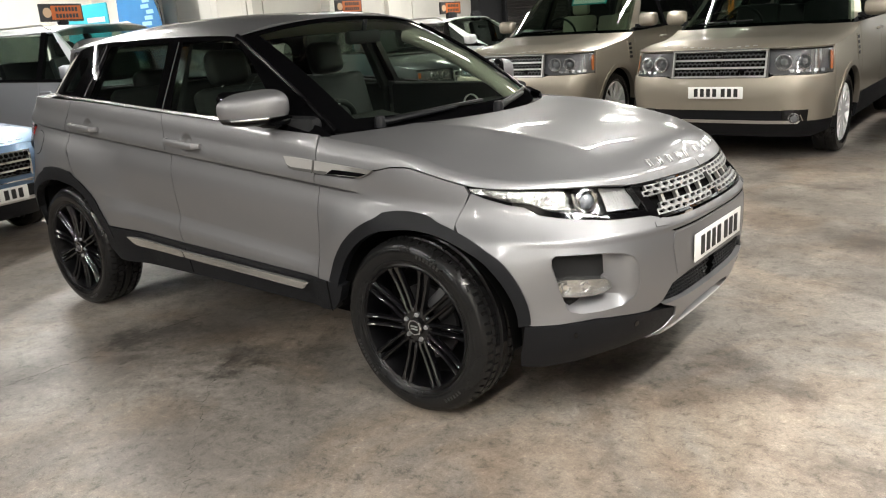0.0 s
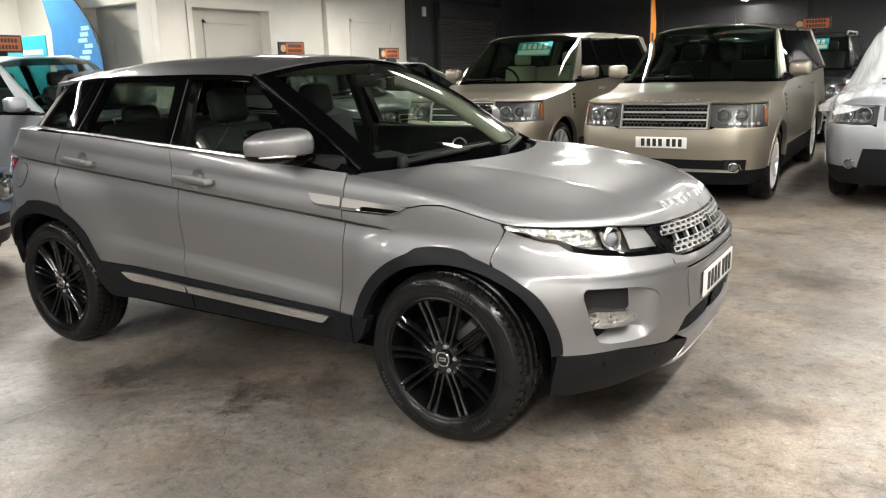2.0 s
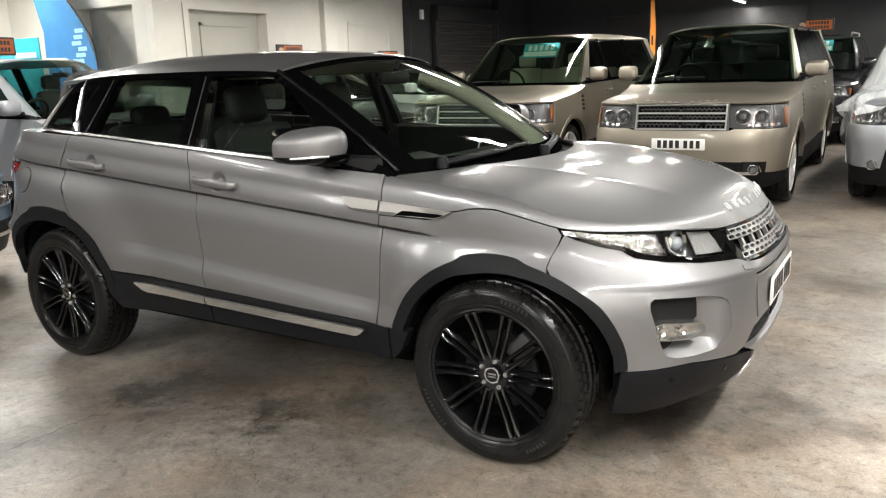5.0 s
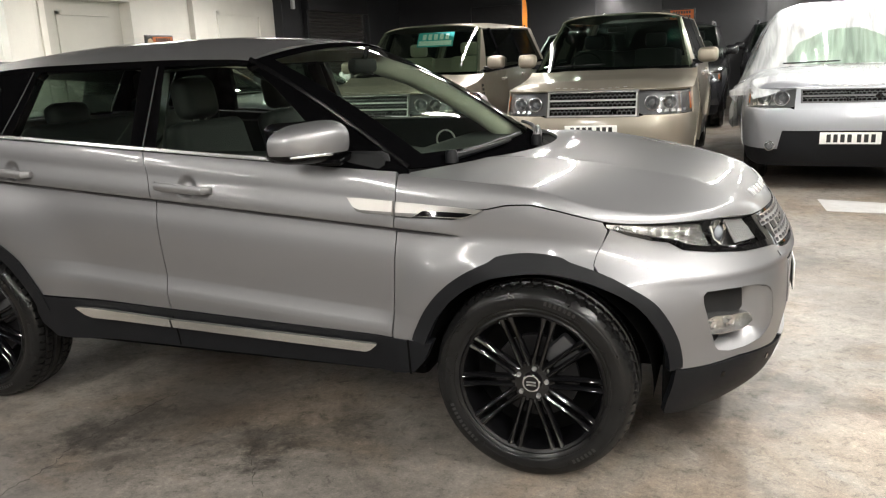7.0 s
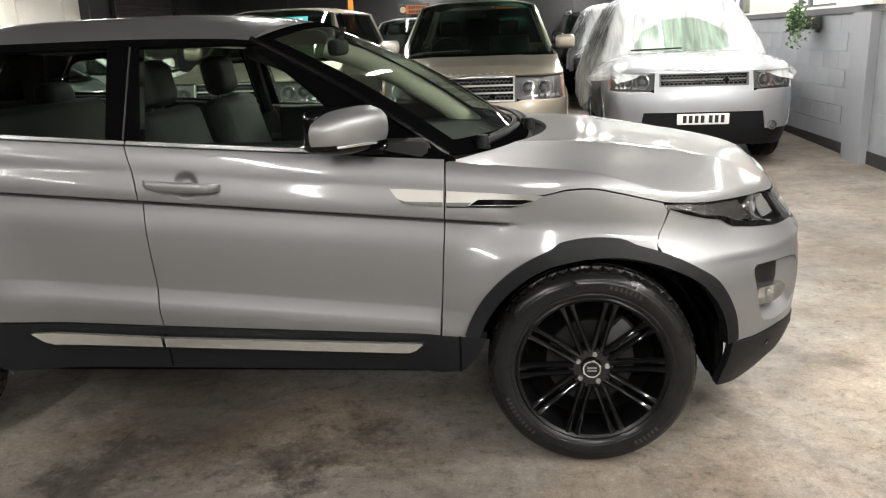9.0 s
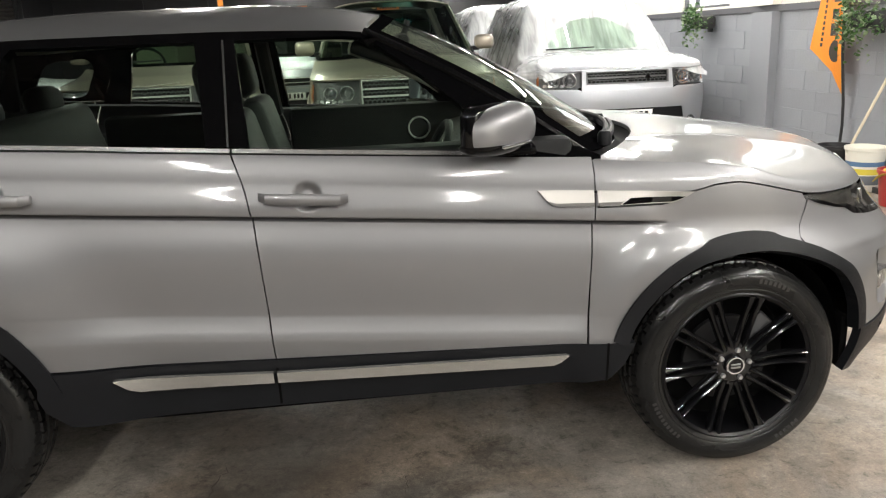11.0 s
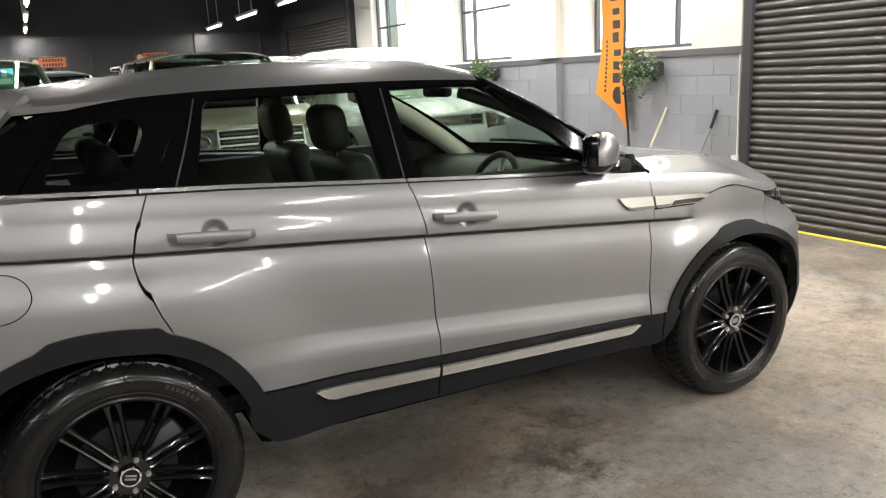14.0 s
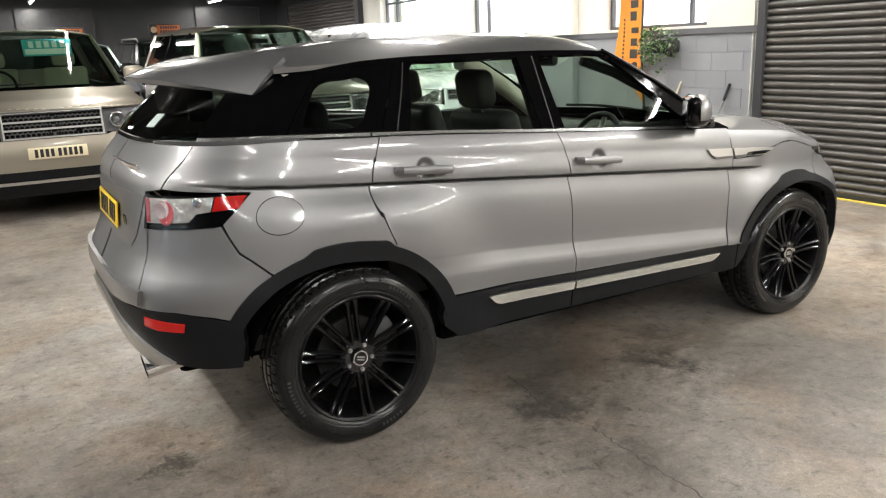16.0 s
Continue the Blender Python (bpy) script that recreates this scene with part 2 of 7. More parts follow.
def sheet(polys, fn, du=0.04, dv=0.04, shear=0.0, extra=(), thick=0.012, gap=0.0, centre=(0, 0, 0.7), both=False, lift=0.0, fine=()):
    """A shell: flat outlines cut by a fine net, bent onto the surface fn(u, v), and given thickness inwards."""
    bm = bmesh.new()
    for poly in polys:
        q = shrink([tuple(p[:2]) for p in poly], gap)
        bm.faces.new([bm.verts.new((a, b, 0)) for a, b in q])
    us, vs = [v.co.x for v in bm.verts], [v.co.y + shear * v.co.x for v in bm.verts]

    def cut(co, no):
        bmesh.ops.bisect_plane(bm, geom=bm.verts[:] + bm.edges[:] + bm.faces[:], dist=1e-5, plane_co=co, plane_no=no)
    for u in sorted(set(np.round(np.arange(math.ceil(min(us) / du) * du, max(us), du), 5)) | {e for e in fine if min(us) < e < max(us)}):
        cut((u, 0, 0), (1, 0, 0))
    for v in sorted(set(np.round(np.arange(math.ceil(min(vs) / dv) * dv, max(vs), dv), 5)) | {e for e in extra if min(vs) < e < max(vs)}):
        cut((0, v, 0), (shear, 1, 0))
    bmesh.ops.triangulate(bm, faces=bm.faces[:])
    for v in bm.verts:
        v.co = fn(v.co.x, v.co.y)
    bmesh.ops.remove_doubles(bm, verts=bm.verts, dist=2e-4)
    bmesh.ops.recalc_face_normals(bm, faces=bm.faces)
    bm.normal_update()
    c = Vector(centre)
    if sum((f.calc_center_median() - c).dot(f.normal) * f.calc_area() for f in bm.faces) < 0:
        bmesh.ops.reverse_faces(bm, faces=bm.faces[:])
    bm.normal_update()
    if lift:
        for v, n in [(v, v.normal.copy()) for v in bm.verts]:
            v.co += n * lift
    if both:
        mirror_into(bm)
        bm.normal_update()
    if thick:
        thicken(bm, thick)
    return bm


def mirror_into(bm):
    old = bm.faces[:]
    twin = {v: bm.verts.new((v.co.x, -v.co.y, v.co.z)) for v in bm.verts[:]}
    for f in old:
        bm.faces.new([twin[v] for v in reversed(f.verts)])
    bmesh.ops.remove_doubles(bm, verts=bm.verts, dist=6e-4)


def thicken(bm, t):
    bm.normal_update()
    faces, edges = bm.faces[:], [e for e in bm.edges if e.is_boundary]
    rim = [(e.link_loops[0].vert, e.link_loops[0].link_loop_next.vert) for e in edges]
    inner = {v: bm.verts.new(v.co - v.normal * t) for v in bm.verts[:]}
    for f in faces:
        bm.faces.new([inner[v] for v in reversed(f.verts)])
    for a, b in rim:
        bm.faces.new((b, a, inner[a], inner[b]))


def flipped(bm):
    """The same shape on the other side of the car."""
    out = bm.copy()
    for v in out.verts:
        v.co.y = -v.co.y
    bmesh.ops.reverse_faces(out, faces=out.faces[:])
    return out


def pair(name, bm, material, parent, label="", sharp=32.0):
    """The part on both sides of the car."""
    two = flipped(bm)
    return part(name, bm, material, parent, label, sharp), part(name, two, material, parent, label, sharp)


def net(fn, us, vs, centre=(0, 0, 0.7), thick=0.012, both=False):
    """A shell over a grid of parameters."""
    bm = bmesh.new()
    g = [[bm.verts.new(fn(u, v)) for v in vs] for u in us]
    for a, b in zip(g, g[1:]):
        for k in range(len(vs) - 1):
            bm.faces.new((a[k], b[k], b[k + 1], a[k + 1]))
    bmesh.ops.remove_doubles(bm, verts=bm.verts, dist=2e-4)
    bmesh.ops.recalc_face_normals(bm, faces=bm.faces)
    bm.normal_update()
    c = Vector(centre)
    if sum((f.calc_center_median() - c).dot(f.normal) * f.calc_area() for f in bm.faces) < 0:
        bmesh.ops.reverse_faces(bm, faces=bm.faces[:])
    if both:
        mirror_into(bm)
    if thick:
        thicken(bm, thick)
    return bm


def rig(bm, m):
    bmesh.ops.transform(bm, matrix=m, verts=bm.verts)
    return bm


def join(*bms):
    """One mesh out of several."""
    out = bmesh.new()
    for b in bms:
        me = bpy.data.meshes.new("tmp")
        b.to_mesh(me)
        b.free()
        out.from_mesh(me)
        bpy.data.meshes.remove(me)
    return out

# ---- the grey car's surface ----
def pchip(xs, ys):
    """A smooth curve through points that never overshoots them."""
    xs, ys = np.array(xs, float), np.array(ys, float)
    h, d = np.diff(xs), np.diff(ys) / np.diff(xs)
    m = np.zeros(len(xs))
    m[0], m[-1] = d[0], d[-1]
    for i in range(1, len(xs) - 1):
        if d[i - 1] * d[i] > 0:
            a, b = 2 * h[i] + h[i - 1], h[i] + 2 * h[i - 1]
            m[i] = (a + b) / (a / d[i - 1] + b / d[i])

    def f(x):
        x = min(max(x, xs[0]), xs[-1])
        i = min(int(np.searchsorted(xs, x, "right")) - 1, len(h) - 1)
        t = (x - xs[i]) / h[i]
        return float(ys[i] * (1 + 2 * t) * (1 - t) ** 2 + h[i] * m[i] * t * (1 - t) ** 2
                     + ys[i + 1] * t * t * (3 - 2 * t) + h[i] * m[i + 1] * t * t * (t - 1))
    return f


def ease(a, b, x):
    t = min(max((x - a) / (b - a), 0.0), 1.0)
    return t * t * (3 - 2 * t)


X0F, X0R, NF, NR, TILT = 1.2, -1.2, 2.3, 3.2, 0.0775
side_width = pchip((-.80, -.70, -.60, -.53, -.47, -.425, -.410, -.402, -.36, -.335, -.327, -.315, -.25, -.18, -.10, -.03, .0, .05, .10, .14, .165, .19, .22, .30),
                   (.850, .872, .885, .901, .916, .9245, .9258, .9256, .9145, .9080, .9066, .9065, .9105, .9130, .911, .905, .905, .904, .900, .892, .882, .868, .855, .83))
nose_x = pchip((.18, .28, .34, .42, .55, .70, .725, .742, .765, .80, .86, .94, 1.0, 1.1), (2.04, 2.10, 2.15, 2.175, 2.194, 2.197, 2.200, 2.208, 2.198, 2.178, 2.143, 2.085, 2.015, 1.905))
nose_n = pchip((.2, .45, .66, .76, .84, 1.1), (3.1, 3.2, 3.15, 2.7, 2.4, 2.3))
tail_n = pchip((.3, .62, .80, .95, 1.2), (4.1, 4.1, 4.0, 3.9, 3.5))
tail_x = pchip((.20, .35, .45, .60, .72, .76, .85, 1.0, 1.1, 1.2, 1.27), (-1.96, -2.06, -2.11, -2.145, -2.14, -2.12, -2.08, -2.06, -2.05, -1.98, -1.93))
HUB, WHEEL_Z, TYRE_R = 1.33, .36, .36


GRIPS = ((-.070, 1.037), (-.985, 1.091))


def half_width(x, z):
    q = z + TILT * x - .975
    y = side_width(q)
    g = ease(-1.9, -1.7, x) * (1 - ease(1.0, 1.08, x))
    y += g * (.0140 * ease(-.017, -.006, q) * (1 - ease(.01, .10, q)) - .0140 * (1 - ease(-.017, -.006, q)) * ease(-.12, -.017, q))
    y -= g * .016 * math.exp(-((q + .0135) / .0055) ** 2)
    # the wings swell out round the wheels and fade below the waist crease
    low = ease(.02, -.14, q)
    for hub, far, tall in ((HUB, .62, .036), (-HUB, .80, .044)):
        r = math.hypot(x - hub, (z - WHEEL_Z) * .95)
        if abs(x - hub) < .9:
            y += (tall - .020 * ease(-.31, -.40, q) * ease(-.62, -.40, q)) * ease(far, .47, r) * low
    if x > 1.55:
        y += .0045 * math.exp(-((z - .742) / .018) ** 2) * ease(1.6, 1.75, x)
    for gx, gz in GRIPS:
        y -= .018 * ease(.050, .016, math.hypot(x - gx, z - gz))
    return y


def _arc(end, x0, n, width=.91):
    p = np.linspace(0, math.pi / 2, 400)
    x = x0 + (end - x0) * np.sin(p) ** (2 / n)
    y = width * np.maximum(np.cos(p), 0) ** (2 / n)
    return np.concatenate([[0], np.cumsum(np.hypot(np.diff(x), np.diff(y)))]), p


ARC_F, ARC_R = _arc(2.24, X0F, NF), _arc(-2.10, X0R, NR)
S_NOSE, S_TAIL = X0F + ARC_F[0][-1], X0R - ARC_R[0][-1]


def body(s, z, out=0.0):
    """The car's right flank, nose and tail: s runs along the flank (as x between the axles) and round the corners, z is the height."""
    if s > X0F:
        # the lamps and grille reach further round towards the middle than the bumper's corners
        turn = ease(1.75, 2.26, s) if s < 2.26 else (S_NOSE - s) / (S_NOSE - 2.26)
        p = float(np.interp(s + .05 * turn * ease(.70, .79, z) - X0F, *ARC_F))
        n = nose_n(z)
        x = X0F + (nose_x(z) - X0F) * math.sin(p) ** (2 / n)
        y = half_width(x, z) * max(math.cos(p), 0) ** (2 / n)
    elif s < X0R:
        p = float(np.interp(X0R - s, *ARC_R))
        n = tail_n(z)
        x = X0R + (tail_x(z) - X0R) * math.sin(p) ** (2 / n)
        y = half_width(x, z) * max(math.cos(p), 0) ** (2 / n)
    else:
        x, y = s, half_width(s, z)
    return x, -y, z

belt_z = pchip((-2.0, -1.6, -1.16, -.28, .3, .80, .9), (1.250, 1.253, 1.238, 1.180, 1.141, 1.110, 1.105))
green_tail = pchip((1.15, 1.20, 1.27, 1.35, 1.45, 1.55), (-2.02, -2.0, -1.955, -1.87, -1.76, -1.64))
NG, X0G = 3.0, -.9
ARC_G = _arc(-1.9, X0G, NG, .80)
S_GTAIL = X0G - ARC_G[0][-1]


def green(s, z):
    """The window band's surface above the belt line."""
    if s < X0G:
        p = float(np.interp(X0G - s, *ARC_G))
        x = X0G + (green_tail(z) - X0G) * math.sin(p) ** (2 / NG)
        k = max(math.cos(p), 0) ** (2 / NG)
    else:
        x, k = s, 1.0
    y = .864 - .50 * (z - belt_z(x)) - .05 * max(0, x) ** 2 - .02 * max(0, -x - .6)
    return x, -y * k, z


roof_edge_z = pchip((-1.6, -1.3, -.9, -.4, .05, .14), (1.500, 1.515, 1.528, 1.530, 1.520, 1.512))
roof_top_z = pchip((-1.75, -1.3, -.8, -.3, .05, .22), (1.535, 1.590, 1.625, 1.630, 1.610, 1.580))


def roof_edge_y(x):
    return -green(x, roof_edge_z(x))[1]


def roof(u, w):
    """u 0 at the rear to 1 at the windscreen, w across from the right rail (0) to the middle (1)."""
    xe, xc = -1.50 + u * 1.63, -1.66 + u * 1.88
    ye, ze = roof_edge_y(xe), roof_edge_z(xe)
    k = 1 - w
    return xe + (xc - xe) * (1 - k ** 2), -ye * k, ze + (roof_top_z(xc) - ze) * (1 - k ** 4.0)


def screen(v, w):
    """The windscreen: v 0 at the scuttle to 1 at the roof, w 0 at the right pillar to 1 in the middle."""
    k = 1 - w
    e = Vector((.835, -.775, 1.098)).lerp(Vector((.135, -roof_edge_y(.13), roof_edge_z(.13))), v)
    e += Vector((0, -.012, .022)) * math.sin(math.pi * v)
    c = Vector((1.13, 0, 1.085)).lerp(Vector((.225, 0, 1.582)), v) + Vector((.02, 0, .03)) * math.sin(math.pi * v)
    g = k ** 2.3
    return c.x + (e.x - c.x) * g, e.y * k, c.z + (e.z - c.z) * g


lip_z = pchip((.80, 1.0, 1.145, 1.20, 1.25, 1.34, 1.45, 1.55, 1.66, 1.78, 1.95, 2.126, 2.29, 2.45, 2.60, 2.78),
              (1.000, .988, .978, .987, .996, .999, .982, .958, .934, .924, .919, .912, .898, .899, .898, .896))
ridge_x = pchip((.83, 1.1, 1.5, 1.9, 2.25, 2.5, 2.78), (1.205, 1.30, 1.51, 1.775, 1.94, 2.005, 2.045))
crown_z = pchip((1.0, 1.25, 1.5, 1.73, 1.92, 2.01, 2.055), (1.100, 1.110, 1.098, 1.073, 1.040, 1.014, .984))
shoulder_z = pchip((.83, 1.1, 1.4, 1.66, 1.9, 2.2, 2.5, 2.78), (1.092, 1.070, 1.040, .974, .948, .944, .946, .946))
crown_p = pchip((.83, 1.4, 2.0, 2.78), (4.0, 3.2, 2.5, 2.1))
SIDE_V = .12


def bonnet(s, v):
    """The clamshell bonnet: s along its lower edge, v from that edge (0) up its side to the shoulder and on to the middle (1)."""
    zl, zs = lip_z(s), shoulder_z(s)
    zl = min(zl, zs)
    if v <= SIDE_V:
        u = v / SIDE_V
        x, y, z = body(s, zl + (zs - zl) * u)
        return x, y + .010 * u ** 3, z
    x, y, z = body(s, zs)
    y += .010
    xc = ridge_x(s)
    k = 1 - (v - SIDE_V) / (1 - SIDE_V)
    xx = x + (xc - x) * (1 - k ** 2.0)
    yy = y * k
    ridge = .010 * math.exp(-abs(abs(yy) - .53 + .08 * ease(1.2, 2.0, xx)) / .055) * (1 - ease(1.8, 2.03, xx)) * ease(.95, 1.2, xx)
    return xx, yy, z + (crown_z(xc) - z) * (1 - k ** crown_p(s)) + ridge


def arc_pts(cx, cz, r, a0, a1, n=24):
    return [(cx + r * math.cos(radians(a0 + (a1 - a0) * i / n)), cz + r * math.sin(radians(a0 + (a1 - a0) * i / n))) for i in range(n + 1)]


def straight(p, q, n=10):
    return [(p[0] + (q[0] - p[0]) * i / n, p[1] + (q[1] - p[1]) * i / n) for i in range(n + 1)]


def belt_line(a, b, dz=0.0, n=16):
    return [(a + (b - a) * i / n, belt_z(a + (b - a) * i / n) + dz) for i in range(n + 1)]


CREASE = [z + TILT * x + d for x, z in GRIPS for d in np.linspace(-.055, .055, 23)] + [.975 + d for d in (-.45, -.425, -.410, -.402, -.38, -.36, -.335, -.327, -.315, -.29, -.05, -.028, -.019, -.017, -.0145, -.0115, -.0085, -.006, -.003, .0, .006, .02, .05, .12, .14, .155, .17)]


FINE = [c + d for c, _ in GRIPS for d in np.linspace(-.055, .055, 23)]


def flank(polys, thick=.02, gap=.0022, **kw):
    return sheet(polys, body, .045, .05, TILT, CREASE, thick, gap, fine=FINE, **kw)


def onbody(polys, lift, thick=.012, du=.045, dv=.045, gap=0.0, **kw):
    return sheet(polys, body, du, dv, 0.0, (), thick, gap, lift=lift, **kw)


def hero_wheel():
    """An alloy wheel with ten pairs of spokes; its face looks to -y."""
    rim = lathe([(.268, -.100), (.270, -.108), (.262, -.113), (.252, -.106), (.246, -.085), (.236, -.04), (.228, .06), (.240, .09), (.262, .10), (.262, .09), (.25, .05), (.25, -.06), (.262, -.09)], 72, True)
    w = put("wheel", rim, mat("rim_barrel_black", (.003, .003, .0035), .3, spec=.2))

    # shoulder blocks alternate with grooves round the tread; each groove has steep walls
    prof = [(.262, -.098), (.266, -.108), (.274, -.115), (.281, -.1175), (.284, -.1165), (.287, -.1185), (.300, -.1225), (.316, -.1225), (.328, -.1195), (.330, -.1180), (.333, -.1175), (.345, -.110), (.354, -.099), (.3605, -.087), (.3635, -.074), (.356, -.070), (.356, -.064), (.3655, -.060), (.367, -.034),
            (.357, -.029), (.357, -.019), (.367, -.014), (.367, .014), (.357, .019), (.357, .029), (.367, .034), (.3655, .060), (.356, .064), (.356, .070), (.3635, .074), (.3605, .087), (.350, .104), (.330, .1195), (.30, .122), (.266, .108), (.262, .098), (.25, 0)]
    shoulder, ribs = {13, 14, 29, 30}, {17, 18, 25, 26}
    bm = bmesh.new()
    rings = []
    blocks = 58
    for i in range(blocks):
        for f, dip, cut in ((0.0, 1, 0), (.05, 1, 0), (.22, 1, 0), (.27, 0, 0), (.50, 0, 0), (.54, 0, 1), (.66, 0, 1), (.70, 0, 0), (.95, 0, 0)):
            a = 2 * math.pi * (i + f) / blocks
            ring = []
            for k, (r, y) in enumerate(prof):
                low = .0065 if (k in shoulder and dip) else .007 if (k in ribs and cut) else 0
                ring.append(bm.verts.new(((r - low) * math.cos(a), y, (r - low) * math.sin(a))))
            rings.append(ring)
    for p, q in zip(rings, rings[1:] + rings[:1]):
        for k in range(len(prof)):
            k2 = (k + 1) % len(prof)
            bm.faces.new((p[k], q[k], q[k2], p[k2]))
    bmesh.ops.recalc_face_normals(bm, faces=bm.faces)
    part("tyre", bm, RUBBER, w, "black rubber road tyre", 24)
    for a0, a1 in ((60, 82), (200, 232), (300, 318)):
        for a in np.arange(a0, a1, 3.2):
            part("sidewall_mark", boxm((0, 0, 0), (.014, .003, .010), 0, Matrix.Rotation(-radians(a), 4, "Y") @ Matrix.Translation((.312, -.1215, 0))), mat("raised_rubber", (.012, .012, .012), .35), w)
    spoke = bmesh.new()
    secs = [(.062, -.092, .012, .024), (.085, -.094, .0095, .026), (.13, -.091, .0088, .024), (.19, -.094, .0092, .022), (.228, -.101, .0105, .020), (.254, -.107, .0150, .016)]
    rings = []
    for r, y, hw, dep in secs:
        rings.append([spoke.verts.new(p) for p in ((r, y + dep, -hw), (r, y + .005, -hw * .95), (r, y, -hw * .62), (r, y - .004, 0), (r, y, hw * .62), (r, y + .005, hw * .95), (r, y + dep, hw))])
    for a, b in zip(rings, rings[1:]):
        for k in range(6):
            spoke.faces.new((a[k], a[k + 1], b[k + 1], b[k]))
        spoke.faces.new((a[6], a[0], b[0], b[6]))
    bmesh.ops.recalc_face_normals(spoke, faces=spoke.faces)
    first = part("spoke", spoke, RIMBLACK, w)
    for i in range(10):
        for j, off in enumerate((-6.2, 6.2)):
            ob = first if i == j == 0 else new("spoke", first.data)
            ob.parent = w
            # the two spokes of a pair run nearly side by side
            ob.matrix_basis = Matrix.Rotation(-radians(36 * i + 3), 4, "Y") @ Matrix.Translation((0, 0, math.copysign(.0130, off))) @ Matrix.Rotation(-radians(math.copysign(1.0, off)), 4, "Y")
    part("hub", lathe([(0, -.086), (.050, -.086), (.072, -.090), (.080, -.084), (.080, -.03), (0, -.03)], 40), RIMBLACK, w)
    part("hub_cap", lathe([(0, -.1005), (.026, -.0995), (.030, -.094), (.030, -.084), (0, -.084)], 32), GLOSSBLACK, w)
    part("cap_ring", lathe([(.027, -.1015), (.0315, -.1015), (.034, -.097), (.032, -.092), (.0265, -.0985)], 32, True), CHROME, w)
    bars = bmesh.new()
    for z in (.005, -.006):
        box(bars, (0, -.101, z), (.034, .002, .006))
    part("cap_badge", bars, STEEL, w)
    nut = lathe([(0, -.098), (.007, -.098), (.0095, -.094), (.0095, -.082), (.013, -.080), (0, -.08)], 6)
    n0 = part("lug_nut", nut, mat("zinc_nut", (.42, .42, .43), .35, .8), w)
    for i in range(5):
        a = radians(80 + 72 * i)
        ob = n0 if i == 0 else new("lug_nut", n0.data)
        ob.parent, ob.location = w, (.054 * math.cos(a), 0, .054 * math.sin(a))
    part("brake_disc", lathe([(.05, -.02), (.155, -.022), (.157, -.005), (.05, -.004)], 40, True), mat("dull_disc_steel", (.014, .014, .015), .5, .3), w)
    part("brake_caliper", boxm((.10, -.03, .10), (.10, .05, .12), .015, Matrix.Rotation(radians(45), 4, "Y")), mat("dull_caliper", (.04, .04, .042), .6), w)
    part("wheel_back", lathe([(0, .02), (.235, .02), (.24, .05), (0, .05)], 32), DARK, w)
    return w


def plate(name, material, parent, m, w=.52, h=.111, glyphs=7, ink=INK):
    """A number plate; its characters are plain bars."""
    p = part(name, rig(boxm((0, 0, 0), (w, .006, h), .003), m), material, parent, name.replace("_", " "))
    p.name = "number_plate"
    x = -w / 2 + w * .09
    step = w * .84 / (glyphs + .35)
    for i in range(glyphs):
        if i == 4:
            x += step * .35
        part("character_bar", rig(boxm((x + step / 2, -.004, 0), (step * .62, .003, h * .68)), m), ink, p)
        x += step
    return p


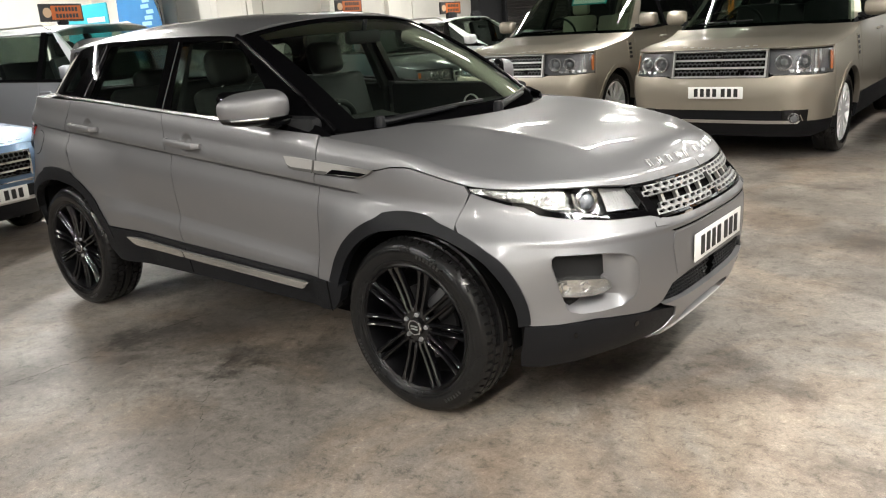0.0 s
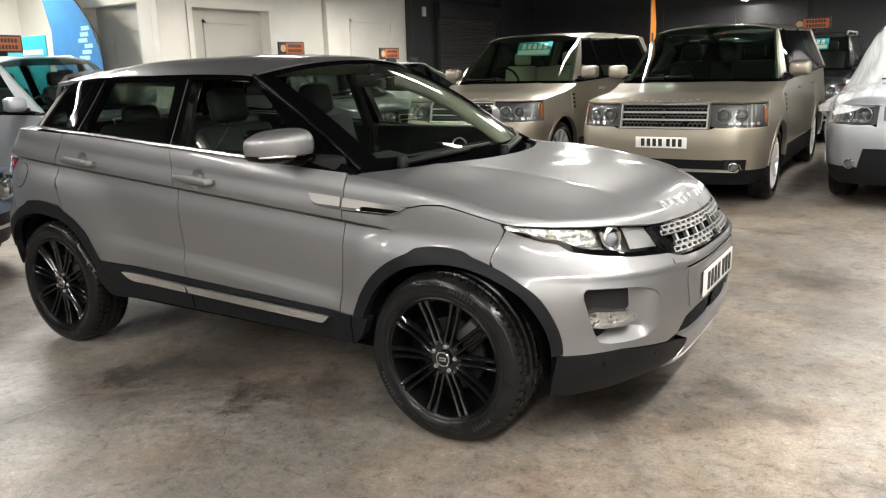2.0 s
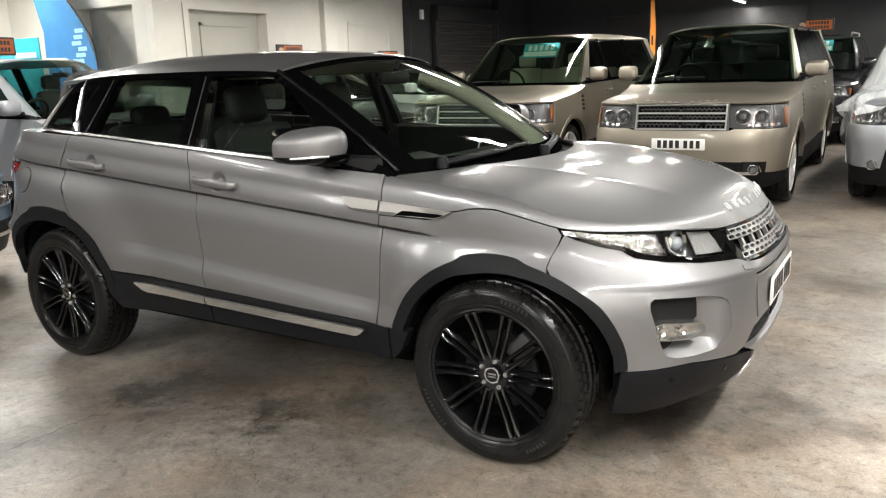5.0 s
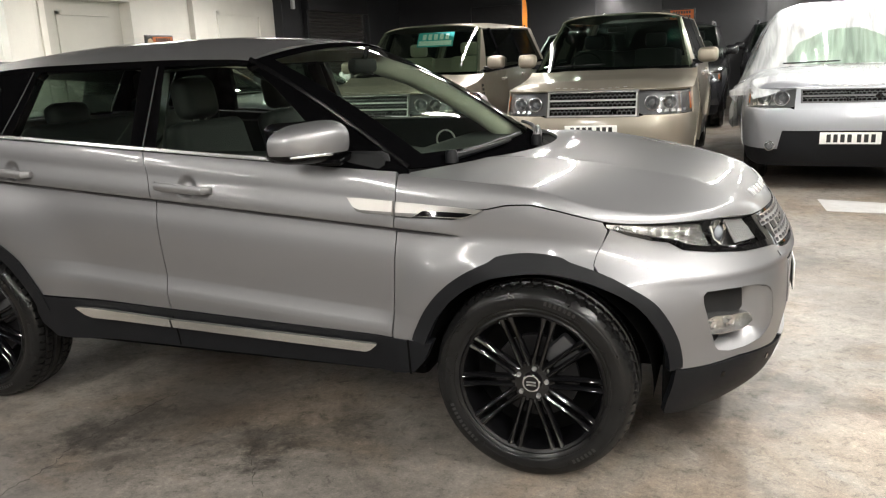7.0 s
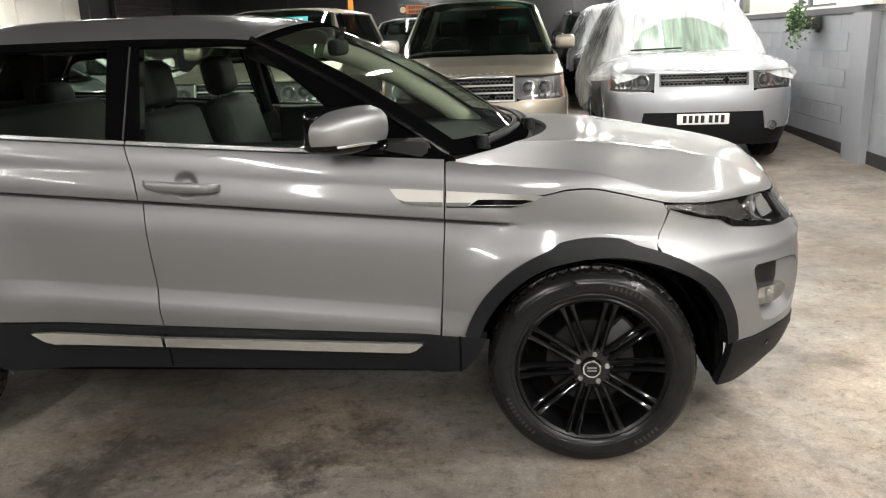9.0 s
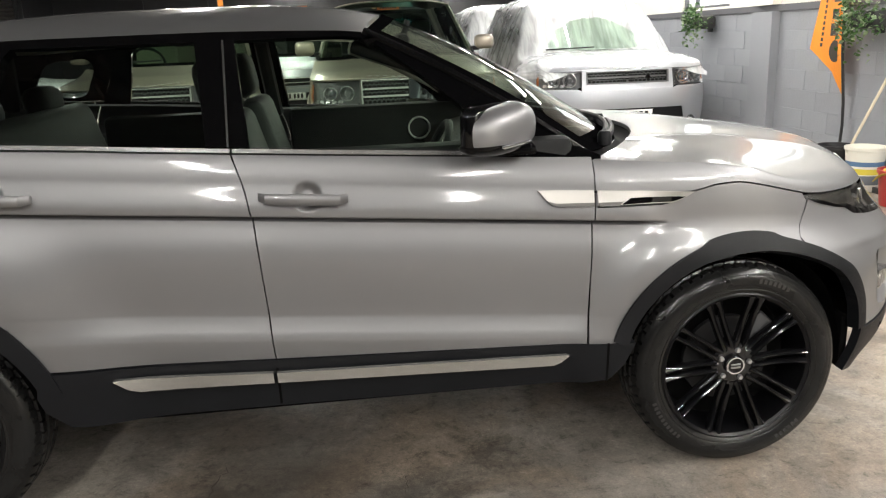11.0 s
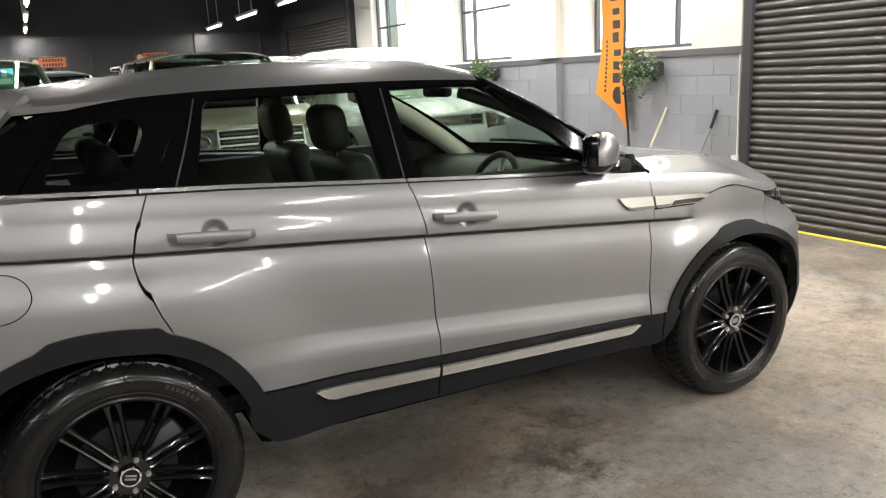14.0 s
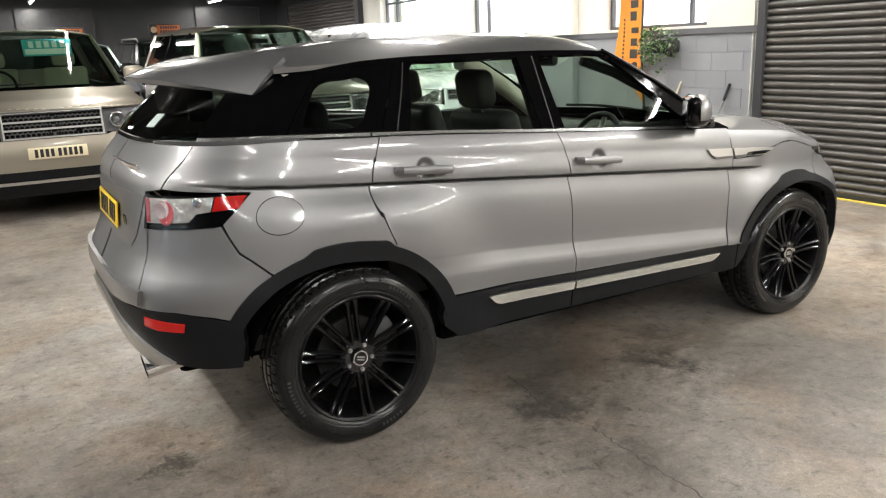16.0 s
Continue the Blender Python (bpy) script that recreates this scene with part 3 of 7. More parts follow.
def build_hero():
    car = thing("estate_suv", "grey metallic five-door compact SUV with black alloy wheels", "car")
    # flanks
    shut_f = [(.832, 1.106), (.834, 1.04), (.833, .976), (.826, .85), (.815, .66), (.803, .489)]
    shut_m = smooth_line([(-.290, 1.176), (-.262, 1.09), (-.245, 1.0), (-.232, .85), (-.222, .685), (-.212, .520)])
    shut_r = smooth_line([(-1.168, 1.235), (-1.198, 1.16), (-1.214, 1.06), (-1.212, 1.0), (-1.19, .90), (-1.150, .805)])
    door_f = belt_line(-.290, .832, -.004) + shut_f[1:] + straight((.803, .489), (-.212, .520))[1:] + shut_m[::-1][1:-1]
    arch_r = arc_pts(-HUB, WHEEL_Z, .44, 68.5, 24)
    door_r = belt_line(-1.168, -.290, -.004) + shut_m[1:] + straight((-.212, .520), (-.905, .545))[1:] + arch_r[::-1][:-1] + shut_r[::-1][1:-1]
    fd = pair("front_door", flank([door_f]), GREY, car)
    rd = pair("rear_door", flank([door_r]), GREY, car)
    cut = [(s, lip_z(s) - .003) for s in np.linspace(.836, 1.625, 34)]
    wing = cut + [(1.634, .908), (1.60, .866), (1.532, .796)] + arc_pts(HUB, WHEEL_Z, .44, 66, 166, 24) + [(.86, .44), (.803, .44), (.806, .489), (.815, .66), (.826, .85), (.833, .976)]
    pair("front_wing", flank([wing]), GREY, car)
    quarter = belt_line(-1.168, -1.9, -.004)[::-1]
    quarter = [(-2.02, 1.245)] + quarter + shut_r[1:] + arc_pts(-HUB, WHEEL_Z, .44, 67, 122, 12) + [(-1.575, .768), (-1.676, .834), (-1.722, .862), (-1.762, .915), (-1.792, .966), (-1.682, 1.076), (-1.85, 1.082), (-2.085, 1.092), (-2.045, 1.17)]
    pair("rear_quarter_panel", flank([quarter]), GREY, car)
    # lower black cladding
    def trim_arc(hub, r, a0, a1, tab, lift):
        """The trim's outer edge: a round arc with a low raised tab on its crown."""
        pts = []
        for i in range(61):
            a = a0 + (a1 - a0) * i / 60
            rr = r + lift * ease(tab[0] - 5, tab[0], a) * (1 - ease(tab[1], tab[1] + 5, a))
            pts.append((hub + rr * math.cos(radians(a)), WHEEL_Z + rr * math.sin(radians(a))))
        return pts
    outer = trim_arc(HUB, .460, 163, 11, (78, 104), .013)
    inner = arc_pts(HUB, WHEEL_Z, .408, 11, 164, 30)
    pair("front_wheel_arch", onbody([outer + inner], .010, .045, .03, .03), CLAD, car, "matt black plastic wheel arch trim")
    outer = trim_arc(-HUB, .478, 14, 150, (74, 102), .016)
    inner = arc_pts(-HUB, WHEEL_Z, .416, 155, 14, 30)
    pair("rear_wheel_arch", onbody([outer + inner], .010, .045, .03, .03), CLAD, car, "matt black plastic wheel arch trim")
    sill = straight((.965, .485), (-.93, .541)) + [(-.945, .46), (-.93, .41), (-.86, .350)] + straight((-.80, .345), (.80, .345)) + [(.885, .36), (.93, .41)]
    pair("sill_trim", onbody([sill], .006, .05), CLAD, car, "matt black plastic sill")
    blade_f = straight((-.212, .485), (.735, .466)) + [(.742, .462), (.715, .440), (.690, .429)] + straight((.690, .429), (-.212, .447))[1:]
    blade_r = [(-.716, .503)] + straight((-.70, .506), (-.224, .486)) + straight((-.224, .447), (-.640, .457)) + [(-.675, .468)]
    pair("sill_blade", onbody([blade_f], .026, .012, .06, .02), mat("sill_silver", (.64, .63, .605), .27, .9, grain=.05, scale=300), car, "satin silver sill strip")
    pair("sill_blade", onbody([blade_r], .026, .012, .06, .02), mat("sill_silver", (.64, .63, .605), .27, .9, grain=.05, scale=300), car, "satin silver sill strip")
    for sm in (-.212, .872):
        pair("sill_seam", onbody([[(sm - .004, .492), (sm + .004, .492), (sm + .003, .352), (sm - .005, .352)]], .0068, .003), DARK, car)
    # belt strip
    for a, b in ((-1.80, -1.172), (-1.164, -.292), (-.286, .800)):
        st = sheet([belt_line(a, b, -.004) + belt_line(a, b, .008)[::-1]], green, .06, .02, thick=.008, lift=.006)
        pair("belt_strip", st, mat("bright_strip", (.55, .55, .55), .25, .9), car, "thin bright window strip")
    part("rear_window_strip", sheet([[(-1.80, 1.252), (-2.05, 1.250), (-2.3, 1.250), (S_GTAIL, 1.250), (S_GTAIL, 1.238), (-2.3, 1.238), (-2.05, 1.238), (-1.80, 1.240)]], green, .05, .02, thick=.012, both=True, lift=.006), CHROME, car, "thin bright window strip")
    def shelf(k, v):
        return Vector(body(-1.45 + (S_TAIL + 1.45) * k, 1.244)).lerp(Vector(green(-1.45 + (S_GTAIL + 1.45) * k, 1.252)), v)
    part("rear_shelf", net(shelf, np.linspace(0, 1, 24), (0, .5, 1), thick=.004, both=True), GREY, car)
    # window band
    glass_f = belt_line(-.235, .585, .016) + smooth_line([(.585, 1.140), (.48, 1.232), (.31, 1.375), (.165, 1.480), (.13, 1.494)], 3)[1:] + [(-.05, 1.502), (-.268, 1.502)]
    glass_r = belt_line(-1.005, -.362, .016) + [(-.388, 1.502), (-.66, 1.507), (-.925, 1.500), (-.955, 1.48)]
    glass_q = [(-1.425, 1.285), (-1.425, 1.411), (-1.378, 1.446), (-1.30, 1.450), (-1.226, 1.457), (-1.172, 1.42), (-1.185, 1.348), (-1.225, 1.272)]
    glass_q = smooth_line(glass_q + glass_q[:1], 4)[:-1]
    edge_q = [(-1.478, belt_z(-1.478) + .014), (-1.455, 1.40), (-1.426, 1.493), (-1.30, 1.506), (-1.037, 1.508), (-1.067, 1.42), (-1.095, 1.348), (-1.125, belt_z(-1.125) + .014)]
    pair("quarter_window_border", sheet([[edge_q[i], edge_q[(i + 1) % 8]] + [glass_q[(4 * i + 4 - j) % 32] for j in range(5)] for i in range(8)], green, .06, .06, thick=.004, lift=.002), GLOSSBLACK, car)
    for nm, poly, m in (("front_side_window", glass_f, GLASS), ("rear_side_window", glass_r, GLASS), ("quarter_window", glass_q, TINTED)):
        for ob in pair(nm, sheet([poly], green, .08, .08, thick=0, lift=.001), m, car, "clear side glass with a green tint"):
            ob.visible_shadow = True
    top = [(x, roof_edge_z(x) + .002) for x in np.linspace(.13, -1.46, 24)]
    rail = top + [(x, min(1.504, roof_edge_z(x) - .016)) for x in np.linspace(-1.46, .13, 24)]
    pair("roof_rail_trim", sheet([rail], green, .06, .03, thick=.02, lift=.004), GLOSSBLACK, car)
    b_post = belt_line(-.362, -.235, .012, 4) + [(-.268, 1.508), (-.388, 1.508)]
    c_post = belt_line(-1.125, -1.005, .012, 4) + [(-.955, 1.48), (-.925, 1.506), (-1.04, 1.506)]
    pair("centre_pillar", sheet([b_post], green, .05, .05, thick=.04, lift=.005), GLOSSBLACK, car)
    pair("rear_door_pillar", sheet([c_post], green, .05, .05, thick=.04, lift=.005), GLOSSBLACK, car)
    d_post = [(s, 1.262) for s in np.linspace(-1.806, -1.482, 8)] + [(-1.459, 1.40), (-1.430, 1.493), (-1.45, 1.512), (-1.60, 1.512), (-1.806, 1.50)]
    pair("rear_pillar_glass", sheet([d_post], green, .04, .04, thick=.02, lift=.003), GLOSSBLACK, car, "gloss black rear pillar panel")
    for x0, x1, dx in ((-.30, -.325, -.005), (-1.065, -1.09, .075)):
        seam = [(x0, belt_z(x0) + .012), (x0 + .006, belt_z(x0) + .012), (x0 + .006 + dx, 1.506), (x0 + dx, 1.506)]
        pair("pillar_seam", sheet([seam], green, .05, .05, thick=.002, lift=.0065), mat("pillar_seam_rubber", (.018, .018, .019), .4), car)
    # front pillar: from the window's slanted edge to the windscreen
    edge_in = smooth_line([(.800, 1.122), (.585, 1.140), (.48, 1.232), (.31, 1.375), (.165, 1.480), (.13, 1.494), (.10, 1.506)], 4)
    n_in = len(edge_in)

    def apost(u, v):
        i = u * (n_in - 1)
        a = Vector(green(*edge_in[int(round(i))]))
        return a.lerp(Vector(screen(min(1, max(0, u)), 0)), v)
    pair("windscreen_pillar", net(apost, [i / (n_in - 1) for i in range(n_in)], [0, .25, .5, .75, 1], thick=.02), PILLARBLACK, car)
    # windscreen with its black border
    ws = net(screen, np.linspace(0, 1, 14), np.linspace(0.0, 1, 12), thick=0, both=True)
    part("windscreen", ws, SCREEN, car, "laminated windscreen glass")
    band = join(net(lambda v, w: screen(v, w), np.linspace(0, 1, 12), np.linspace(0, .13, 5), thick=.003, both=False),
                net(lambda v, w: screen(v, w), np.linspace(0, .09, 3), np.linspace(0, 1, 12), thick=.003),
                net(lambda v, w: screen(v, w), np.linspace(.955, 1, 3), np.linspace(0, 1, 12), thick=.003))
    for v in band.verts:
        v.co.z += .0025
    pair("windscreen_border", band, mat("black_screen_border", (.0022, .0022, .0025), .6, spec=.0), car)
    pair("pillar_moulding", tube([Vector(screen(v, .004)) + Vector((0, 0, .006)) for v in np.linspace(.0, 1, 16)], .012, 8), mat("pillar_moulding_black", (.0025, .0025, .0028), .2, spec=.10), car)
    def scuttle(u, w):
        p = Vector(screen(.015, w))
        q = Vector(bonnet(.838, SIDE_V + (1 - SIDE_V) * (1 - min(1, abs(p.y) / abs(bonnet(.838, SIDE_V)[1])))))
        return p.lerp(q + Vector((.012, 0, -.012)), u) + Vector((0, 0, -.030 * math.sin(math.pi * u) - .004))
    part("scuttle", net(scuttle, np.linspace(0, 1, 6), np.linspace(0, 1, 16), thick=.006, both=True), mat("scuttle_black", (.003, .003, .0033), .6, spec=.05), car, "black plastic scuttle panel")
    pair("mirror_sail", sheet([[(.55, 1.118), (.545, 1.150), (.60, 1.160), (.80, 1.128), (.868, 1.098), (.868, 1.075), (.60, 1.105)]], green, .04, .03, thick=.02, lift=.011), PILLARBLACK, car)
    # roof
    part("roof", net(roof, np.linspace(0, 1, 30), np.linspace(0, 1, 16), thick=.02, both=True), GREY, car)
    # bonnet
    sb = np.concatenate([np.linspace(.836, 1.66, 30), np.linspace(1.69, S_NOSE - .002, 36)])
    vb = np.concatenate([[0, .03, .06, .09, .11, .12, .13, .145, .165, .19, .22], np.linspace(.25, .56, 26), np.linspace(.60, 1, 9)])
    part("bonnet", net(bonnet, sb, vb, thick=.015, both=True), GREY, car)
    badge = mat("badge_silver", (.62, .62, .63), .28, .7)
    for k in range(10):
        d = (k - 4.5) * .076 + math.copysign(.03, k - 4.5)
        s = S_NOSE - abs(d)
        p, q, r = (Vector(bonnet(a, v)) for a, v in ((s, .16), (s, .19), (s - .02, .16)))
        side = (p - r).normalized()
        nrm = side.cross(q - p).normalized()
        nrm = nrm if nrm.z > 0 else -nrm
        if d > 0:
            p, side, nrm = (Vector((a.x, -a.y, a.z)) for a in (p, side, nrm))
        up = nrm.cross(side)
        m = Matrix((side, up, nrm)).transposed().to_4x4()
        m.translation = p + nrm * .002
        part("badge_bar", rig(join(boxm((-.008, 0, 0), (.007, .034, .006), .0015), boxm((.008, 0, 0), (.007, .034, .006), .0015), boxm((0, .0 if k % 2 else .013, 0), (.018, .007, .006), .0015)), m), badge, car, "raised bright badge block")
    # nose
    SN = S_NOSE
    lamp_low = [(1.645, .912), (1.689, .893), (1.777, .868), (1.836, .858), (1.877, .829), (1.974, .812), (2.102, .798), (2.285, .790)]
    up_bump = lamp_low + [(2.33, .780), (2.38, .772), (2.45, .768), (2.60, .768), (SN, .768)]
    scoop_top = [(1.861, .660), (1.864, .684), (1.886, .697), (1.98, .698), (2.085, .696), (2.15, .692), (2.213, .682), (2.250, .668), (2.273, .645)]
    scoop_low = [(2.285, .60), (2.290, .556), (2.262, .518), (2.208, .490), (2.10, .480), (2.001, .477), (1.945, .486), (1.925, .50), (1.895, .56)]
    upper = up_bump + [(SN, .540), (2.60, .535), (2.494, .516), (2.44, .455), (2.40, .52), (2.36, .60)] + scoop_low[:1] + scoop_top[::-1] + [(1.875, .62), (1.70, .60), (1.645, .675), (1.53, .757), (1.532, .796), (1.60, .866)]
    lower = [(1.70, .60), (1.875, .62)] + scoop_low[::-1] + [(2.36, .60), (2.40, .52), (2.44, .455), (2.368, .438), (2.20, .450), (2.07, .455), (1.90, .442), (1.79, .440), (1.762, .445), (1.757, .47)]
    part("front_bumper", sheet([upper, lower], body, .04, .04, 0, (.715, .725, .733, .742, .75, .758, .77), thick=.02, both=True), GREY, car)
    inn = Vector((-.052, .052, 0))

    def scoop(s, z):
        deep = ease(2.285, 2.10, s) * ease(.478, .53, z) * (1 - .55 * ease(.50, .478, z))
        return Vector(body(s, z)) + inn * max(.02, deep)
    ring = scoop_top + scoop_low
    pair("fog_lamp_scoop", sheet([ring], scoop, .025, .025, thick=.006), GREY, car, "body-coloured scoop beside the fog lamp")
    pair("scoop_edge", net(lambda i, k: Vector(body(*ring[int(i) % len(ring)])).lerp(scoop(*ring[int(i) % len(ring)]) + inn * .02, k), range(len(ring) + 1), (0, .15, .5, 1), thick=.003), GREY, car)
    box_in = [(1.868, .60), (1.866, .682), (1.888, .692), (2.095, .692), (2.112, .684), (2.118, .612), (2.10, .600)]
    pair("fog_lamp_pocket", sheet([box_in], lambda s, z: Vector(body(s, z)) + inn * min(.80, .62 + 2 * max(0, 2.08 - s)), .03, .03, thick=.02), mat("pocket_and_shade_black", (.007, .007, .0075), .5, spec=.25, grain=.3, scale=400), car, "dark grey plastic pocket")
    # No second pocket: this dark sheet paints the shade below the fog lamp.
    scoop_shade = [(1.90, .560), (1.922, .512), (1.945, .504), (1.985, .512), (2.06, .540)]
    pair("fog_lamp_pocket", sheet([scoop_shade], lambda s, z: scoop(s, z) - inn * .10, .03, .03, thick=.01), mat("pocket_and_shade_black", (.007, .007, .0075), .5, spec=.25, grain=.3, scale=400), car)
    fl = [(1.878, .592), (1.925, .606), (2.02, .602), (2.112, .599), (2.135, .585), (2.146, .562), (2.10, .547), (2.055, .540), (1.97, .538), (1.90, .542)]
    pair("fog_lamp", sheet([fl], lambda s, z: Vector(body(s, z)) + inn * .42, .03, .02, thick=.03), mat("fog_housing", (.56, .56, .56), .16, .95, grain=.4, scale=60), car, "clear fog lamp with bright reflector")
    for ob in pair("fog_lens", sheet([fl], lambda s, z: Vector(body(s, z)) + inn * .16, .05, .05, thick=0, lift=.001), CLEAR, car):
        ob.visible_shadow = False
    pair("fog_bezel", net(lambda i, k: Vector(body(*fl[int(i) % len(fl)])) + inn * (.16 + .5 * k), range(len(fl) + 1), (0, .5, 1), thick=.003), mat("fog_housing", (.56, .56, .56), .16, .95, grain=.4, scale=60), car)
    for ds in (1.925, 2.02):
        x, y, z = body(ds, .574)
        pair("fog_bulb", rig(lathe([(0, -.010), (.010, -.010), (.017, -.002), (.022, -.006), (.024, .012)], 20), Matrix.Translation(Vector((x, y, z)) + inn * .40) @ Matrix.Rotation(radians(48), 4, "Z")), CHROME, car)
    # lower black bumper and skid plate
    low = [(1.757, .445), (1.79, .437), (1.90, .439), (2.07, .451), (2.20, .446), (2.368, .434), (2.46, .425), (2.540, .407), (2.548, .370), (2.50, .332), (2.40, .318), (2.313, .312), (2.20, .300), (2.05, .272), (1.90, .262), (1.79, .268), (1.757, .33)]
    pair("lower_bumper", onbody([low], .006, .03, .03, .03), CLAD, car, "matt black lower bumper")
    for s0, z0 in ((2.30, .405), (1.99, .40)):
        pair("parking_sensor", onbody([arc_pts(s0, z0, .011, 0, 345, 16)], .008, .004), GLOSSBLACK, car, "round black parking sensor")
    skid = [(2.445, .447), (2.60, .436), (SN, .430), (SN, .378), (2.70, .374), (2.63, .360), (2.60, .335), (2.66, .322), (SN, .320), (SN, .296), (2.60, .300), (2.44, .305), (2.40, .316), (2.50, .328), (2.552, .368), (2.545, .410)]
    part("skid_plate", sheet([skid], body, .03, .03, thick=.025, both=True, lift=.010), mat("skid_silver", (.30, .30, .305), .36, .8, grain=.05, scale=300), car, "silver front skid plate")
    part("skid_lip", sheet([[(2.50, .312), (2.62, .316), (SN, .312), (SN, .294), (2.62, .298), (2.48, .304)]], body, .04, .04, thick=.012, both=True, lift=.016), SATIN, car)
    part("under_grille", sheet([[(2.40, .44), (2.42, .54), (SN, .56), (SN, .30), (2.45, .30)]], lambda s, z: Vector(body(s, z)) + Vector((-.05, 0, 0)), .05, .05, thick=.01, both=True), DARK, car)
    lat = bmesh.new()
    for i in range(24):
        for j in range(6):
            s0, z0 = 2.45 + i * .017 + (j % 2) * .0085, .447 + j * .0165
            if s0 > SN - .012 or z0 > .535 or s0 - 2.445 < (z0 - .45) * .75 + .006:
                continue
            c = [Vector(body(s0 + .0098 * math.cos(radians(60 * k)), z0 + .0098 * math.sin(radians(60 * k)))) for k in range(6)]
            d = [Vector(body(s0 + .0072 * math.cos(radians(60 * k)), z0 + .0072 * math.sin(radians(60 * k)))) for k in range(6)]
            a, b = [lat.verts.new(p + Vector((-.012, 0, 0))) for p in c], [lat.verts.new(p + Vector((-.012, 0, 0))) for p in d]
            for k in range(6):
                lat.faces.new((a[k], a[(k + 1) % 6], b[(k + 1) % 6], b[k]))
    mirror_into(lat)
    thicken(lat, .004)
    part("intake_mesh", lat, CLAD, car)
    # plate on its plinth
    part("plate_plinth", sheet([[(2.475, .712), (SN, .716), (SN, .550), (2.52, .548), (2.485, .66)]], body, .05, .05, thick=.03, both=True, lift=.004), GREY, car)
    part("plinth_groove", sheet([[(2.44, .726), (SN, .730), (SN, .722), (2.47, .719)]], body, .05, .05, thick=.004, both=True, lift=.0015), DARK, car)
    plate("white_front_plate", PLATE_W, car, Matrix.Translation((nose_x(.62) + .010, 0, .621)) @ Matrix.Rotation(radians(90), 4, "Z"))
    # upper grille
    gr = [(2.262, .886), (2.40, .890), (2.56, .890), (SN, .890), (SN, .786), (2.5, .785), (2.345, .785), (2.29, .812)]
    part("grille_back", sheet([gr], lambda s, z: Vector(body(s, z)) + Vector((-.035, 0, -.005)), .05, .05, thick=.01, both=True), DARK, car)
    part("grille_frame", sheet([[(2.250, .894), (2.40, .896), (2.56, .896), (SN, .894), (SN, .888), (2.56, .889), (2.40, .888), (2.283, .884), (2.315, .835), (2.345, .792), (2.5, .786), (SN, .786), (SN, .777), (2.5, .777), (2.34, .776), (2.285, .792), (2.262, .84)]], body, .05, .03, thick=.03, both=True), GLOSSBLACK, car)
    for r, (za, zb) in enumerate(((.852, .888), (.787, .825))):
        lat = bmesh.new()
        h = (zb - za) / 4
        for i in range(13):
            for j in range(2):
                s0 = 2.312 + r * .045 + i * .052 + j * .026
                z0 = za + h * (1 + 2 * j)
                a = min(.026, (SN - s0) if s0 < SN else 0)
                if a < .006:
                    continue
                c = [lat.verts.new(body(s0 + x * a, z0 + y * h)) for x, y in ((-1, 0), (-1, 1), (1, 1), (1, 0), (1, -1), (-1, -1))]
                d = [lat.verts.new(body(s0 + x * a, z0 + y * h)) for x, y in ((-.80, 0), (-.46, .58), (.46, .58), (.80, 0), (.46, -.58), (-.46, -.58))]
                for k in range(6):
                    lat.faces.new((c[k], c[(k + 1) % 6], d[(k + 1) % 6], d[k]))
        bmesh.ops.remove_doubles(lat, verts=lat.verts, dist=2e-4)
        lat.normal_update()
        for f in lat.faces:
            if f.normal.x < 0:
                f.normal_flip()
        for v in lat.verts:
            v.co.x += .002
        mirror_into(lat)
        thicken(lat, .012)
        part("grille_bar", lat, mat("grille_bar_silver", (.40, .40, .40), .36, .85), car, "silver honeycomb grille bar", 20)
    for i in range(4):
        s0 = 2.40 + i * .10
        pair("grille_tab", sheet([[(s0, .818), (s0 + .018, .818), (s0 + .018, .860), (s0, .860)]], lambda s, z: Vector(body(s, z)) + Vector((-.012, 0, 0)), .05, .05, thick=.015), SATIN, car)
    # headlamps
    lamp_up = [(1.648, .926), (1.70, .923), (1.80, .917), (1.95, .911), (2.126, .904), (2.235, .891), (2.250, .885)]
    lamp = lamp_up + [(2.268, .84), (2.282, .800), (2.27, .795)] + [(s, z + .004) for s, z in lamp_low[::-1][1:]]
    inn = Vector((-.055, .040, -.004))
    bowl = sheet([lamp], lambda s, z: Vector(body(s, z)) + inn * (.25 + .9 * ease(1.66, 1.85, s)), .04, .03, thick=.006)
    pair("headlamp", bowl, mat("bright_lamp_housing", (.46, .46, .46), .22, .9, grain=.5, scale=40), car, "clear headlamp unit with black lower edge")
    for ob in pair("headlamp_lens", sheet([lamp], body, .05, .04, thick=0, lift=.002), CLEAR, car):
        ob.visible_shadow = False
    blk = [(s, z) for s, z in lamp_low] + [(2.278, .802), (2.255, .812), (2.10, .812), (2.02, .827), (1.95, .833), (1.90, .846), (1.86, .867), (1.78, .878), (1.70, .903)]
    pair("headlamp_edge", onbody([blk], .004, .006), GLOSSBLACK, car)
    refl = [(1.68, .922), (1.80, .912), (2.00, .902), (2.00, .836), (1.92, .843), (1.87, .868), (1.79, .882)]
    pair("indicator_reflector", sheet([refl], lambda s, z: Vector(body(s, z)) + inn * .35, .03, .012, thick=.006), mat("pale_reflector", (.42, .42, .41), .16, 1.0, grain=.8, scale=45), car)
    for i in range(9):
        s0 = 1.76 + i * .026
        z0 = .908 - .018 * i / 9
